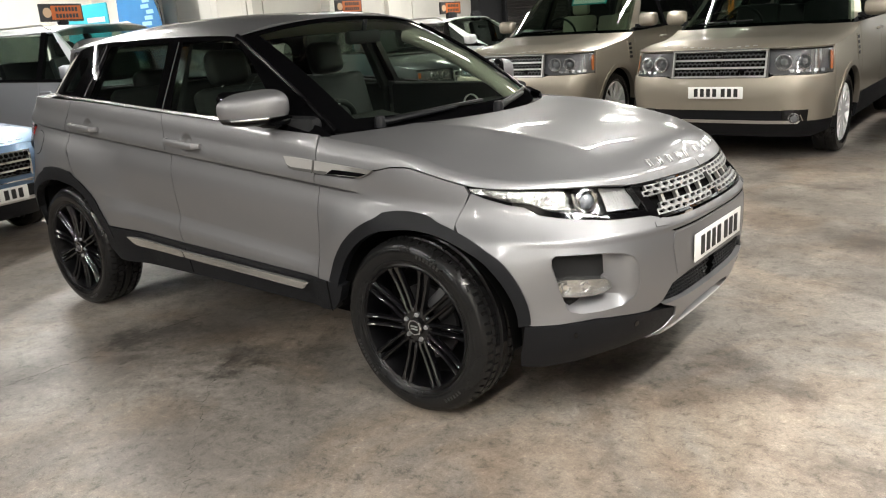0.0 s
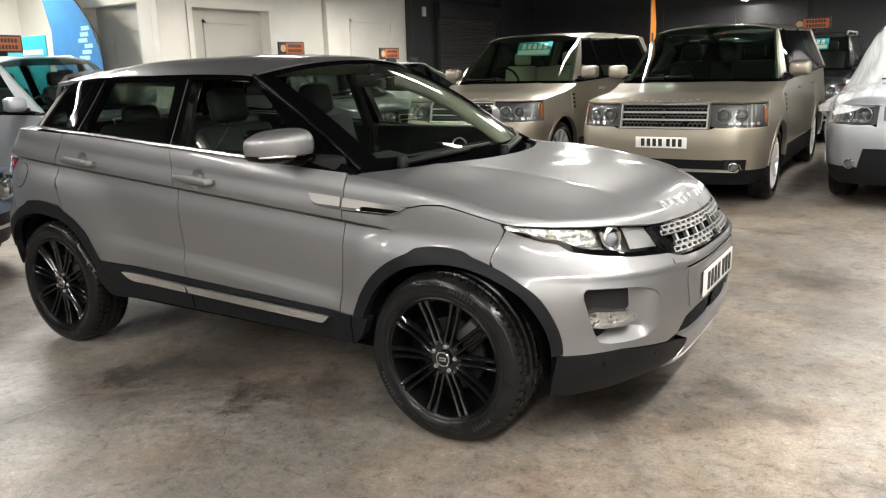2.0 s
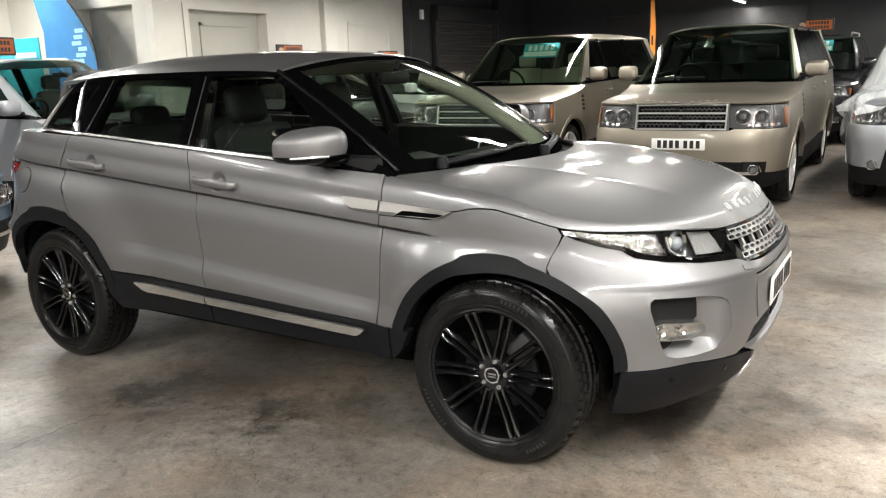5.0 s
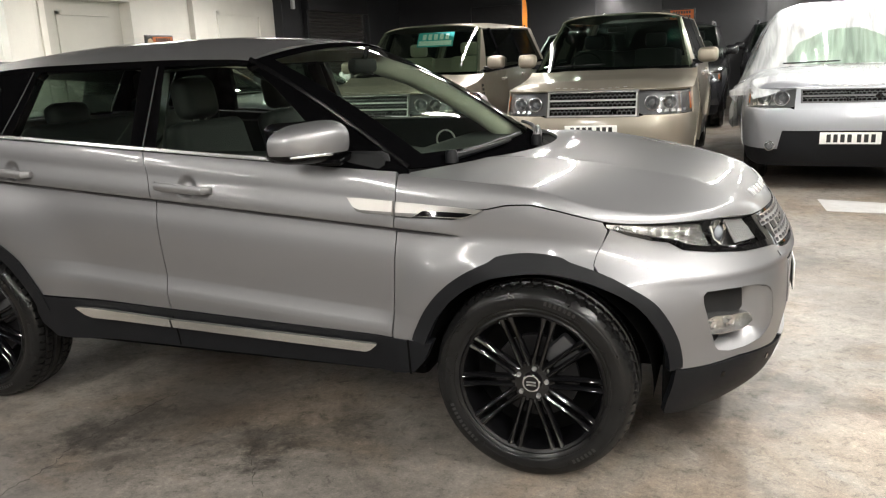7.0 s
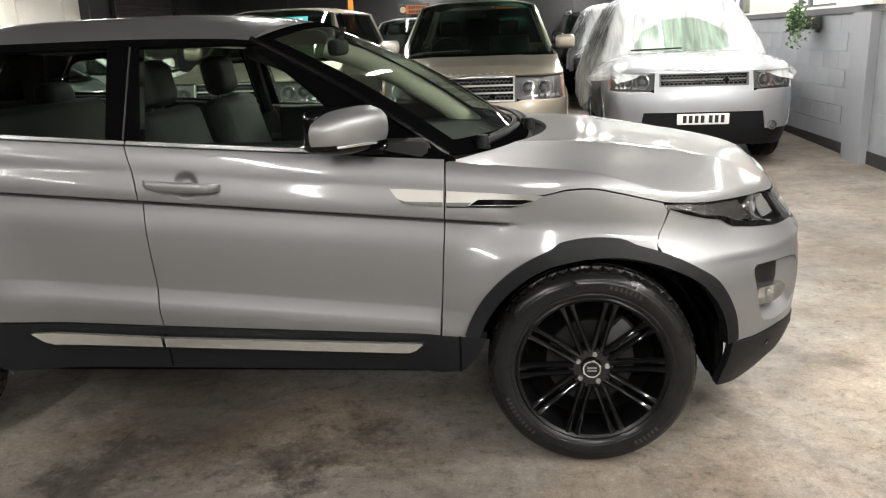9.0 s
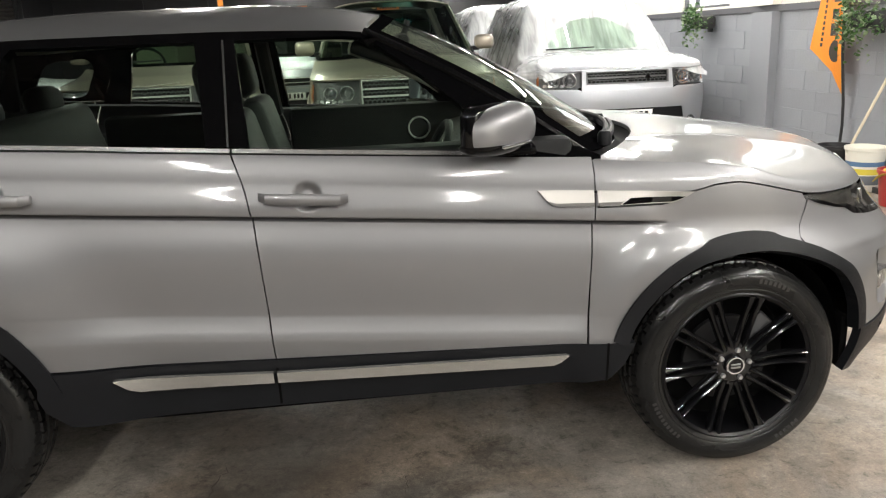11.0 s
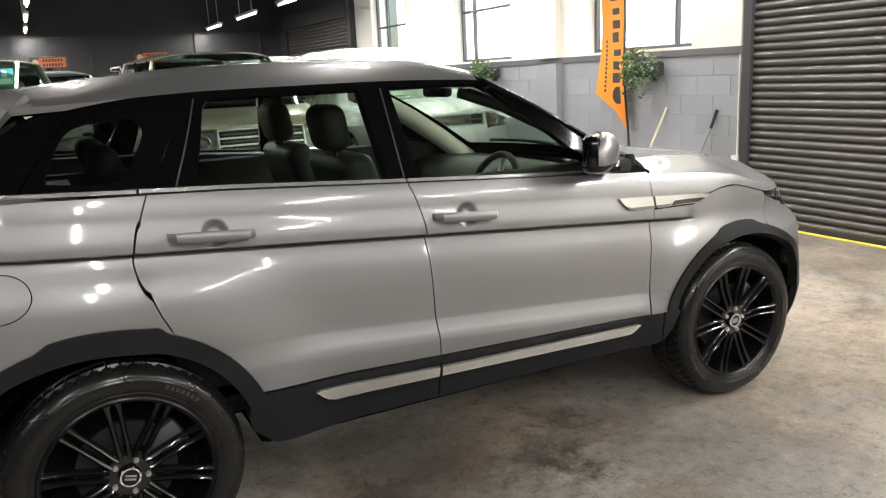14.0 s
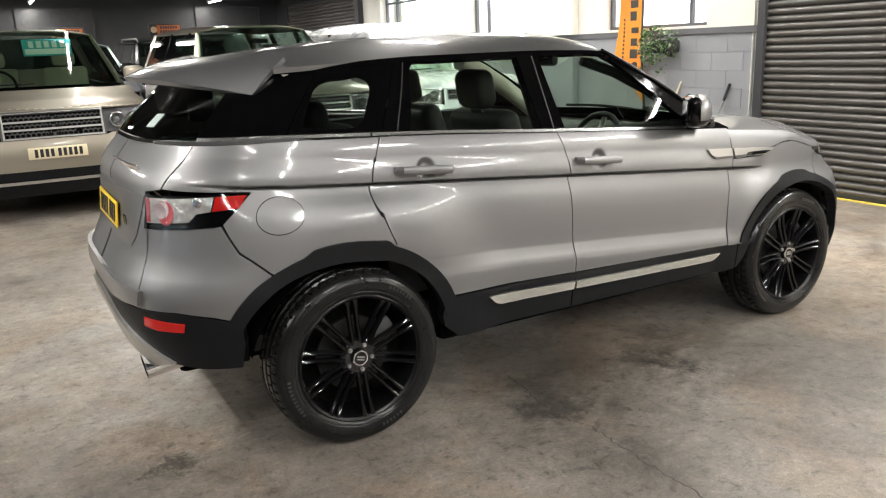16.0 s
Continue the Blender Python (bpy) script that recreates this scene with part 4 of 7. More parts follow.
        pair("reflector_rib", sheet([[(s0, z0), (s0 + .004, z0), (s0 + .009, z0 - .026), (s0 + .006, z0 - .026)]], lambda s, z: Vector(body(s, z)) + inn * .33, .05, .05, thick=.002), mat("pale_reflector", (.42, .42, .41), .16, 1.0, grain=.8, scale=45), car)
    side = [(2.135, .896), (2.238, .886), (2.262, .845), (2.264, .813), (2.13, .817)]
    pair("main_beam_reflector", sheet([side], lambda s, z: Vector(body(s, z)) + inn * .6, .02, .02, thick=.006), mat("frosted_reflector", (.56, .56, .56), .28, .75), car)
    for i in range(10):
        s0 = 2.142 + i * .0115
        pair("reflector_rib", sheet([[(s0, .822), (s0 + .002, .822), (s0 + .002, .880), (s0, .881)]], lambda s, z: Vector(body(s, z)) + inn * .56, .05, .05, thick=.002), mat("frosted_reflector", (.56, .56, .56), .28, .75), car)
    x, y, z = body(2.07, .858)
    turn = Matrix.Translation((x - .035, y + .022, z)) @ Matrix.Rotation(radians(62), 4, "Z")
    pair("projector_ring", rig(lathe([(.030, -.010), (.040, -.014), (.050, -.006), (.052, .03), (.030, .03)], 32, True), turn), CHROME, car)
    pair("projector_lens", rig(lathe([(0, -.020), (.012, -.018), (.024, -.010), (.031, .002), (.031, .02)], 32), turn), mat("projector_glass", (.25, .27, .30), .03, coat=1.0, spec=1.0), car)
    x, y, z = body(2.005, .850)
    pair("lamp_frame", rig(tube([(0, 0, .045), (.01, -.006, .0), (.045, -.02, -.030), (.085, -.03, -.034)], .007), Matrix.Translation((x - .012, y + .012, z)) @ Matrix.Rotation(radians(40), 4, "Z")), REFLECTOR, car)
    pair("lamp_washer", onbody([[(2.305, .768), (2.385, .760), (2.40, .748), (2.32, .752)]], .004, .006), GREY, car)
    # wing vent
    vent_d = [(.645, 1.010), (.70, 1.008), (.826, 1.000), (.826, .952), (.72, .957), (.690, .963), (.668, .98)]
    vent_w = [(.838, .999), (1.10, .981), (1.160, .976), (1.135, .962), (1.09, .946), (.838, .951)]
    pair("door_blade", onbody([vent_d], .012, .012), mat("dull_blade_silver", (.34, .33, .315), .36, .8), car, "satin silver vent blade")
    pair("wing_blade", onbody([vent_w], .012, .012), mat("dull_blade_silver", (.34, .33, .315), .36, .8), car, "satin silver vent blade")
    # Flat strips; the bevel's shade is put into their darker grey.
    for low in ([(.672, .976), (.70, .967), (.826, .962), (.826, .950), (.72, .955), (.688, .961)], [(.838, .961), (.922, .959), (.905, .946), (.838, .949)]):
        pair("blade_bevel", onbody([low], .0135, .006), mat("bevel_shade_grey", (.09, .088, .085), .35, .7), car, "lower bevel of the vent blade, its shade painted in dark grey")
    pair("vent_opening", onbody([[(.945, .968), (1.10, .966), (1.130, .962), (1.088, .950), (.915, .950)]], .0145, .004), GLOSSBLACK, car)
    pair("blade_shadow_line", onbody([[(.838, .9515), (1.085, .9465), (1.05, .940), (.838, .945)]], .006, .006), CLAD, car)
    # door handles
    for door, x0, zz in ((fd, -.215, 1.048), (rd, -1.130, 1.102)):
        for ob, sgn in zip(door, (1, -1)):
            def sidep(x, z, d):
                p = body(x, z)
                return Vector((p[0], (p[1] - d) * sgn, p[2]))
            tilt = -.072
            bar = bmesh.new()
            secs = []
            ends = [sidep(x0 + .268 * u, zz + tilt * .268 * u, .008) for u in (0, 1)]
            for k in range(13):
                u = k / 12
                h = .0180 * (1 - .25 * abs(2 * u - 1) ** 4)
                d = .034 * (1 - abs(2 * u - 1) ** 10) + .008
                c = sidep(x0 + .268 * u, zz + tilt * .268 * u - .0, d) if u in (0, 1) else ends[0].lerp(ends[1], u) + Vector((0, -sgn * (d - .008), 0))
                secs.append([bar.verts.new(c + Vector((0, -sgn * .010 * math.cos(a), h * math.sin(a)))) for a in [2 * math.pi * j / 10 for j in range(10)]])
            for a, b in zip(secs, secs[1:]):
                for j in range(10):
                    bar.faces.new((a[j], a[(j + 1) % 10], b[(j + 1) % 10], b[j]))
            bar.faces.new(secs[0])
            bar.faces.new(secs[-1][::-1])
            bmesh.ops.recalc_face_normals(bar, faces=bar.faces)
            part("door_handle", bar, GREY, ob)
    # fuel flap
    ring = arc_pts(0, 0, .066, 0, 352, 44)
    part("fuel_flap", onbody([[(-1.563 + a * 1.40, .983 + b - .04 * a) for a, b in ring]], .0025, .006, .03, .03), GREY, car)
    part("fuel_flap_gap", onbody([[(-1.563 + a * 1.45, .983 + b * 1.05 - .04 * a) for a, b in ring]], .0008, .002, .03, .03), DARK, car)
    # mirrors, half folded back
    swing = Matrix.Translation((.512, -.940, 1.215)) @ Matrix.Rotation(radians(-42), 4, "Z")
    mir = bmesh.new()
    bmesh.ops.create_uvsphere(mir, u_segments=36, v_segments=24, radius=1)
    for v in mir.verts:
        x, y, z = v.co
        x, y, z = (math.copysign(abs(a) ** (2 / e), a) for a, e in ((x, 2.6), (y, 2.9), (z, 2.7)))
        v.co = ((x * .088 if x > 0 else x * .045) - .03 * (.5 - .5 * y) ** 2, y * .158, z * (.076 + .006 * y) + .006 * y)
    low_m = mir.copy()
    bmesh.ops.bisect_plane(mir, geom=mir.verts[:] + mir.edges[:] + mir.faces[:], plane_co=(0, 0, -.036), plane_no=(0, 0, 1), clear_inner=True)
    bmesh.ops.bisect_plane(low_m, geom=low_m.verts[:] + low_m.edges[:] + low_m.faces[:], plane_co=(0, 0, -.039), plane_no=(0, 0, 1), clear_outer=True)
    bmesh.ops.bisect_plane(mir, geom=mir.verts[:] + mir.edges[:] + mir.faces[:], plane_co=(.012, 0, 0), plane_no=(1, 0, 0), clear_inner=True)
    bmesh.ops.holes_fill(mir, edges=mir.edges[:])
    bmesh.ops.holes_fill(low_m, edges=low_m.edges[:])
    pair("door_mirror", rig(mir, swing), GREY, car, "body-coloured door mirror")
    pair("mirror_base", rig(low_m, swing), GLOSSBLACK, car)
    pair("mirror_bezel", rig(boxm((-.014, 0, .006), (.066, .294, .142), .030, None, 3), swing), GLOSSBLACK, car)
    pair("mirror_arm", join(rig(boxm((0, 0, 0), (.11, .12, .028), .012), Matrix.Translation((.585, -.875, 1.150)) @ Matrix.Rotation(radians(8), 4, "X")), boxm((.60, -.825, 1.128), (.10, .05, .028), .010)), PILLARBLACK, car)
    pair("mirror_glass", rig(boxm((-.0485, 0, .010), (.003, .24, .105)), swing), mat("tinted_mirror", (.35, .37, .40), .02, 1.0), car, "mirror glass")
    pair("mirror_indicator", rig(boxm((.078, -.01, -.040), (.012, .16, .010), .004), swing), REFLECTOR, car)
    # tail
    ST = S_TAIL
    gate = [(-2.023, 1.243), (-2.20, 1.243), (-2.45, 1.243), (ST, 1.243), (ST, .70), (-2.45, .695), (-2.17, .69), (-2.19, .80), (-2.205, .95), (-2.205, 1.075), (-2.089, 1.092), (-2.049, 1.17)]
    part("tailgate", sheet([gate], body, .045, .04, 0, (1.06, 1.072, 1.08, 1.088, 1.1), thick=.02, gap=.002, both=True), GREY, car)
    part("tailgate_step", sheet([[(-2.205, 1.062), (-2.30, 1.062), (ST, 1.062), (ST, .85), (-2.36, .85), (-2.30, .90)]], body, .05, .05, thick=.008, both=True, lift=.004), GREY, car)
    bump = [(-1.575, .764), (-1.676, .830), (-1.724, .858), (-1.767, .914), (-1.798, .962), (-1.83, .957), (-2.19, .950), (-2.185, .80), (-2.165, .69), (-2.45, .692), (ST, .695), (ST, .648), (-2.45, .646), (-2.17, .644), (-1.948, .648), (-1.80, .630), (-1.705, .607), (-1.685, .65)]
    part("rear_bumper", sheet([bump], body, .045, .045, thick=.02, gap=.001, both=True), GREY, car)
    ledge = [(-2.15, .718), (-2.45, .722), (ST, .724), (ST, .652), (-2.45, .650), (-2.16, .660)]
    part("bumper_ledge", sheet([ledge], body, .05, .03, thick=.02, both=True, lift=.018), GREY, car)
    rlow = [(-1.69, .600), (-1.80, .626), (-1.948, .645), (-2.17, .642), (-2.45, .643), (ST, .645), (ST, .56), (-2.60, .555), (-2.49, .515), (-2.24, .462), (-2.06, .424), (-1.90, .414), (-1.73, .418), (-1.695, .50)]
    part("lower_rear_bumper", sheet([rlow], body, .05, .05, thick=.03, both=True, lift=.003), CLAD, car, "matt black lower rear bumper")
    rskid = [(-2.03, .432), (-2.18, .488), (-2.345, .540), (-2.46, .566), (-2.60, .590), (ST, .595), (ST, .47), (-2.55, .455), (-2.35, .425), (-2.15, .408)]
    part("rear_skid_plate", sheet([rskid], body, .05, .05, thick=.02, both=True, lift=.018), SATIN, car, "silver rear skid plate")
    rf = [(-1.915, .605), (-2.138, .616), (-2.142, .580), (-2.066, .569), (-1.925, .571)]
    pair("rear_reflector", onbody([rf], .006, .008), REDLENS, car, "red rear reflector")
    tl = [(-2.198, 1.066), (-2.0, 1.072), (-1.82, 1.076), (-1.674, 1.072), (-1.730, 1.02), (-1.785, .972), (-1.825, .958), (-2.225, .938)]
    pair("tail_lamp", onbody([tl], .002, .02), GLOSSBLACK, car, "red and clear tail lamp")
    pair("tail_lamp_clear", onbody([[(-2.195, 1.058), (-1.828, 1.067), (-1.842, 1.016), (-1.905, 1.008), (-1.940, .978), (-2.19, .964)]], .004, .006), mat("clear_lamp_plastic", (.56, .53, .52), .14, .6, grain=.8, scale=40, coat=.6, var=.25, vscale=26), car, "clear lens with silvery inside")
    pair("tail_lamp_red", onbody([[(-1.822, 1.067), (-1.690, 1.066), (-1.724, 1.022), (-1.836, 1.015)]], .006, .006), REDLENS, car, "red lens")
    pink = mat("pink_lens", (.36, .05, .06), .10, coat=1.0, var=.3, vscale=30)
    pair("tail_lamp_red", onbody([arc_pts(-2.058, 1.008, .044, 0, 345, 24)], .0065, .005), pink, car, "reddish lens")
    pair("tail_lamp_red", onbody([[(-2.19, 1.056), (-2.165, 1.056), (-2.16, .97), (-2.188, .967)]], .0065, .005), pink, car, "reddish lens")
    x, y, z = body(-2.080, 1.018)
    pair("tail_lamp_bulb", rig(lathe([(0, -.008), (.018, -.009), (.026, -.012), (.031, -.004), (.031, .012)], 24), Matrix.Translation((x, y, z)) @ Matrix.Rotation(radians(-60), 4, "Z") @ Matrix.Scale(1.15, 4)), mat("pale_lamp_ring", (.55, .44, .44), .15, .5, coat=1.0), car)
    x, y, z = body(-1.90, 1.048)
    pair("tail_lamp_bulb", rig(lathe([(0, -.008), (.014, -.009), (.020, -.006), (.020, .012)], 24), Matrix.Translation((x, y, z)) @ Matrix.Rotation(radians(-40), 4, "Z")), REFLECTOR, car)
    for ob in pair("tail_lamp_lens", onbody([tl], .014, 0), CLEAR, car):
        ob.visible_shadow = False
    plate("yellow_rear_plate", PLATE_Y, car, Matrix.Translation((tail_x(.95) - .014, 0, .945)) @ Matrix.Rotation(radians(-90), 4, "Z") @ Matrix.Rotation(radians(-6), 4, "X"))
    part("rear_badge", rig(lathe([(0, -.006), (.03, -.004), (.034, .004)], 24), Matrix.Translation((tail_x(.93) + .006, -.34, .93)) @ Matrix.Rotation(radians(-90), 4, "Z") @ Matrix.Scale(1.4, 4, (1, 0, 0))), GLOSSBLACK, car, "small dark oval badge")
    for i in range(9):
        x, y, z = body(-2.33 - i * .046, 1.15)
        m = Matrix.Translation((x - .004, y, z)) @ Matrix.Rotation(radians(-62 - i * 3), 4, "Z") @ Matrix.Rotation(radians(30), 4, "X")
        if i != 5:
            part("badge_bar", rig(boxm((0, 0, 0), (.026, .006, .036), .002), m), CHROME, car, "raised bright badge block")
    ex = lathe([(.046, -.09), (.050, -.09), (.050, .06), (.046, .06)], 28, True)
    pair("exhaust_tip", rig(ex, Matrix.Translation((-2.00, -.50, .375)) @ Matrix.Rotation(radians(-90), 4, "Z") @ Matrix.Rotation(radians(8), 4, "X") @ Matrix.Scale(1.3, 4, (1, 0, 0))), CHROME, car, "chrome exhaust tip")
    # rear window and spoiler
    rg = [(-1.812, 1.250), (-2.05, 1.248), (-2.25, 1.248), (-2.45, 1.248), (S_GTAIL, 1.248), (S_GTAIL, 1.50), (-2.2, 1.50), (-1.812, 1.50)]
    part("rear_window", sheet([rg], green, .05, .05, thick=.004, both=True), TINTED, car, "dark tinted rear window")
    part("rear_sticker", sheet([[(-2.09, 1.295), (-2.16, 1.293), (-2.16, 1.340), (-2.09, 1.342)]], green, .05, .05, thick=.002, lift=.003), mat("sticker_paper", (.6, .7, .68), .5), car)

    def spoiler(u, w):
        k = 1 - w
        a = Vector(roof(0.02, w)) + Vector((.02 * k ** 3, .030 * k, .042 * k))
        b = Vector((-1.93 + .345 * k ** 2.6, -.640 * k, 1.490 - .078 * k ** 2.8))
        return a.lerp(b, u) + Vector((0, -.012 * k ** 4, .020 * (1 - .5 * k))) * math.sin(math.pi * u)
    sp = net(spoiler, np.linspace(0, 1, 10), np.linspace(0, 1, 22), thick=.022, both=True)
    part("roof_spoiler", sp, GREY, car)

    # wheels
    w = hero_wheel()
    w.parent = car
    w.location = (HUB, -.826, WHEEL_Z)
    for x, y, rz, spin in ((-HUB, -.826, 0, 16), (HUB, .826, 180, 5), (-HUB, .826, 180, 22)):
        c = copy_thing(w, pose(x, y, WHEEL_Z, 0, 0, rz) @ pose(0, 0, 0, 0, spin, 0))
    # wheel wells, floor pan, engine bay
    for sx in (HUB, -HUB):
        well = bmesh.new()
        pts = arc_pts(sx, WHEEL_Z, .414 if sx > 0 else .422, -6 if sx > 0 else 2, 178 if sx > 0 else 170, 32)
        a = [well.verts.new((x, body(x, max(z, .30))[1] + .018, z)) for x, z in pts]
        b = [well.verts.new((x, -.50, z)) for x, z in pts]
        for i in range(len(a) - 1):
            well.faces.new((a[i], a[i + 1], b[i + 1], b[i]))
        well.faces.new(b)
        pair("wheel_well", well, DARK, car)
    pair("splash_panel", boxm((1.785, -.64, .37), (.03, .38, .20), .008), DARK, car)
    pair("splash_panel", boxm((-1.765, -.64, .50), (.03, .40, .16), .008), DARK, car)
    part("floor_pan", join(boxm((0, 0, .36), (1.78, 1.62, .14), .03), boxm((0, 0, .34), (3.9, .95, .12), .03), boxm((1.95, 0, .42), (.30, 1.1, .2), .05), boxm((-1.85, 0, .50), (.35, 1.15, .22), .05)), DARK, car)
    part("bulkhead", boxm((.93, 0, .80), (.06, 1.5, .52)), DARK, car)
    part("engine_cover", boxm((1.45, 0, .70), (.9, .95, .40), .05), DARK, car)
    # cabin
    part("cabin_floor", boxm((-.45, 0, .46), (2.7, 1.55, .06)), TRIM, car)
    dash = bmesh.new()
    prof = [(.98, .80), (1.02, 1.04), (.92, 1.075), (.62, 1.09), (.50, 1.06), (.44, .98), (.46, .90), (.60, .80)]
    ys = np.linspace(-.74, .74, 15)
    rows = [[dash.verts.new((x + (.03 if abs(y + .37) < .22 and 0 < i < 6 else 0) * -1, y, z + (.035 if abs(y + .37) < .2 and i in (3, 4) else 0))) for i, (x, z) in enumerate(prof)] for y in ys]
    for a, b in zip(rows, rows[1:]):
        for k in range(len(prof) - 1):
            dash.faces.new((a[k], a[k + 1], b[k + 1], b[k]))
    bmesh.ops.recalc_face_normals(dash, faces=dash.faces)
    part("dashboard", dash, TRIM, car, "dark grey dashboard", 60)
    wheel_m = Matrix.Translation((.36, -.37, 1.01)) @ Matrix.Rotation(radians(-66), 4, "Y")
    ring = [(.185 * math.cos(a), .185 * math.sin(a), 0) for a in np.linspace(0, 2 * math.pi, 33)]
    sw = part("steering_wheel", rig(tube(ring, .016, 10), wheel_m), LEATHER, car, "dark leather steering wheel")
    part("airbag_boss", rig(boxm((0, 0, -.02), (.15, .17, .05), .03), wheel_m), TRIM, sw)
    for a in (0, 180, 270):
        part("wheel_spoke", rig(boxm((.12, 0, -.012), (.13, .035, .015), .005), wheel_m @ Matrix.Rotation(radians(a + 90), 4, "Z")), SATIN, sw)
    part("interior_mirror", boxm((.30, 0, 1.475), (.05, .24, .07), .02), TRIM, car)
    part("mirror_stalk", tube([(.31, 0, 1.50), (.33, 0, 1.56)], .012), TRIM, car)

    def seat(x, y, width, rear=False):
        st = part("seat", rig(boxm((0, 0, 0), (.50, width, .16), .05, None, 3), Matrix.Translation((x + .05, y, .66))), LEATHER, car, "dark leather seat")
        bk = rig(boxm((0, 0, 0), (.13, width, .62), .05, None, 3), Matrix.Translation((x - .26, y, .96)) @ Matrix.Rotation(radians(-16), 4, "Y"))
        part("backrest", bk, LEATHER, st)
        for dy in ((0,) if not rear else (-width / 4, width / 4)):
            part("headrest", rig(boxm((0, 0, 0), (.11, .25, .19 if not rear else .13), .05, None, 3), Matrix.Translation((x - .375, y + dy, 1.36 if not rear else 1.29)) @ Matrix.Rotation(radians(-10), 4, "Y")), LEATHER, st)
            for s in (-.05, .05):
                part("headrest_post", tube([(x - .355, y + dy + s, 1.18), (x - .37, y + dy + s, 1.30)], .007), CHROME, st)
    seat(-.02, -.37, .50)
    seat(-.02, .37, .50)
    seat(-.86, 0, 1.24, True)
    for sy in (1, -1):
        for x0, x1 in ((-1.15, -.30), (-.24, .78)):
            part("door_card", boxm(((x0 + x1) / 2, sy * .815, .86), (x1 - x0, .07, .62), .03), TRIM, car)
        part("speaker_ring", rig(lathe([(.050, -.006), (.054, -.010), (.059, -.006), (.059, 0), (.050, 0)], 32, True), Matrix.Translation((.42, sy * .775, 1.04)) if sy > 0 else Matrix.Translation((.42, -.775, 1.04)) @ Matrix.Rotation(math.pi, 4, "Z")), mat("pale_ring", (.62, .62, .6), .35, .3), car)
        # The near lining's shade is put in as dark trim colour; the far stays cream.
        part("pillar_lining", tube([Vector((.86, sy * .705, 1.045)), Vector((.66, sy * .690, 1.190)), Vector((.46, sy * .658, 1.315)), Vector((.28, sy * .622, 1.408)), Vector((.10, sy * .580, 1.475))], .052 if sy > 0 else .026, 12), LINER if sy > 0 else TRIM, car, "cream pillar lining" if sy > 0 else "")
        part("centre_pillar_lining", tube([(-.30, sy * .79, 1.15), (-.33, sy * .65, 1.50)], .035, 8), TRIM, car)
        part("rear_pillar_lining", boxm((-1.50, sy * .58, 1.36), (.14, .04, .26), .02), TRIM, car)
    part("headlining", net(lambda u, w: Vector(roof(.03 + u * .95, w)) + Vector((0, 0, -.032)), np.linspace(0, 1, 12), np.linspace(.03, 1, 8), thick=.006, both=True), LINER, car)
    part("parcel_shelf", boxm((-1.55, 0, 1.14), (.45, 1.24, .03), .01), TRIM, car)
    for sy in (1, -1):
        part("load_bay_lining", boxm((-1.45, sy * .68, .9), (.5, .05, .55), .02), TRIM, car)
    part("centre_console", boxm((.15, 0, .72), (.8, .22, .30), .05), TRIM, car)
    # wipers
    for y0, y1 in ((-.62, -.02), (.02, .56)):
        ys = np.linspace(y0, y1, 9)
        pts = [Vector(screen(.012 + .007 * k, 1 - abs(y) / .77)) for k, y in enumerate(ys)]
        pts = [Vector((p.x + .012, y, p.z + .024 + .012 * math.sin(math.pi * k / 8))) for k, (p, y) in enumerate(zip(pts, ys))]
        wp = part("wiper_arm", tube(pts[:6], .011, 8, [1.5, 1.3, 1.1, 1, .9, .8]), CLAD, car)
        part("wiper_blade", tube([p + Vector((-.020, 0, .004)) for p in pts[1:]], .009, 6), mat("wiper_rubber", (.004, .004, .004), .5, spec=.2), wp)
        part("wiper_pivot", rig(lathe([(0, -.03), (.018, -.028), (.024, -.016), (.026, .02)], 20), Matrix.Translation(pts[0]) @ Matrix.Rotation(radians(-90), 4, "X")), CLAD, wp)
    return car


build_hero()

# ---- the hall ----


def floor_z(y):
    return 0.017 * max(0.0, y - 0.9)


def structure(name, bm, material, label, category="wall", smooth=False):
    return tagged(put(name, bm, material, smooth=smooth), label, category, kind="structure")


def slab(x0, x1, y0, y1, z0, z1, bevel=0.0):
    return boxm(((x0 + x1) / 2, (y0 + y1) / 2, (z0 + z1) / 2), (x1 - x0, y1 - y0, z1 - z0), bevel)


# Mostly stains; the last three paint the car's soft shade along its sill.
FLOOR_STAINS_AND_SHADE = ((.20, -.96, .26, .42), (-.50, -1.10, .22, .40), (-.44, -.86, .16, .5), (.50, -.74, .16, .55), (-2.10, -.68, .12, .35), (.95, -1.30, .75, .62), (2.0, -.2, .40, .65), (.23, -1.05, .14, .5), (-.55, -1.7, .35, .7), (-1.5, -.9, .5, .75), (2.4, 2.3, .35, .55), (-1.0, -1.6, 1.1, .74), (.4, -1.9, 1.0, .76), (1.5, -2.4, .9, .80), (-.1, -1.0, .9, .66), (-.3, -.72, .6, .55), (.6, -.8, .5, .62))


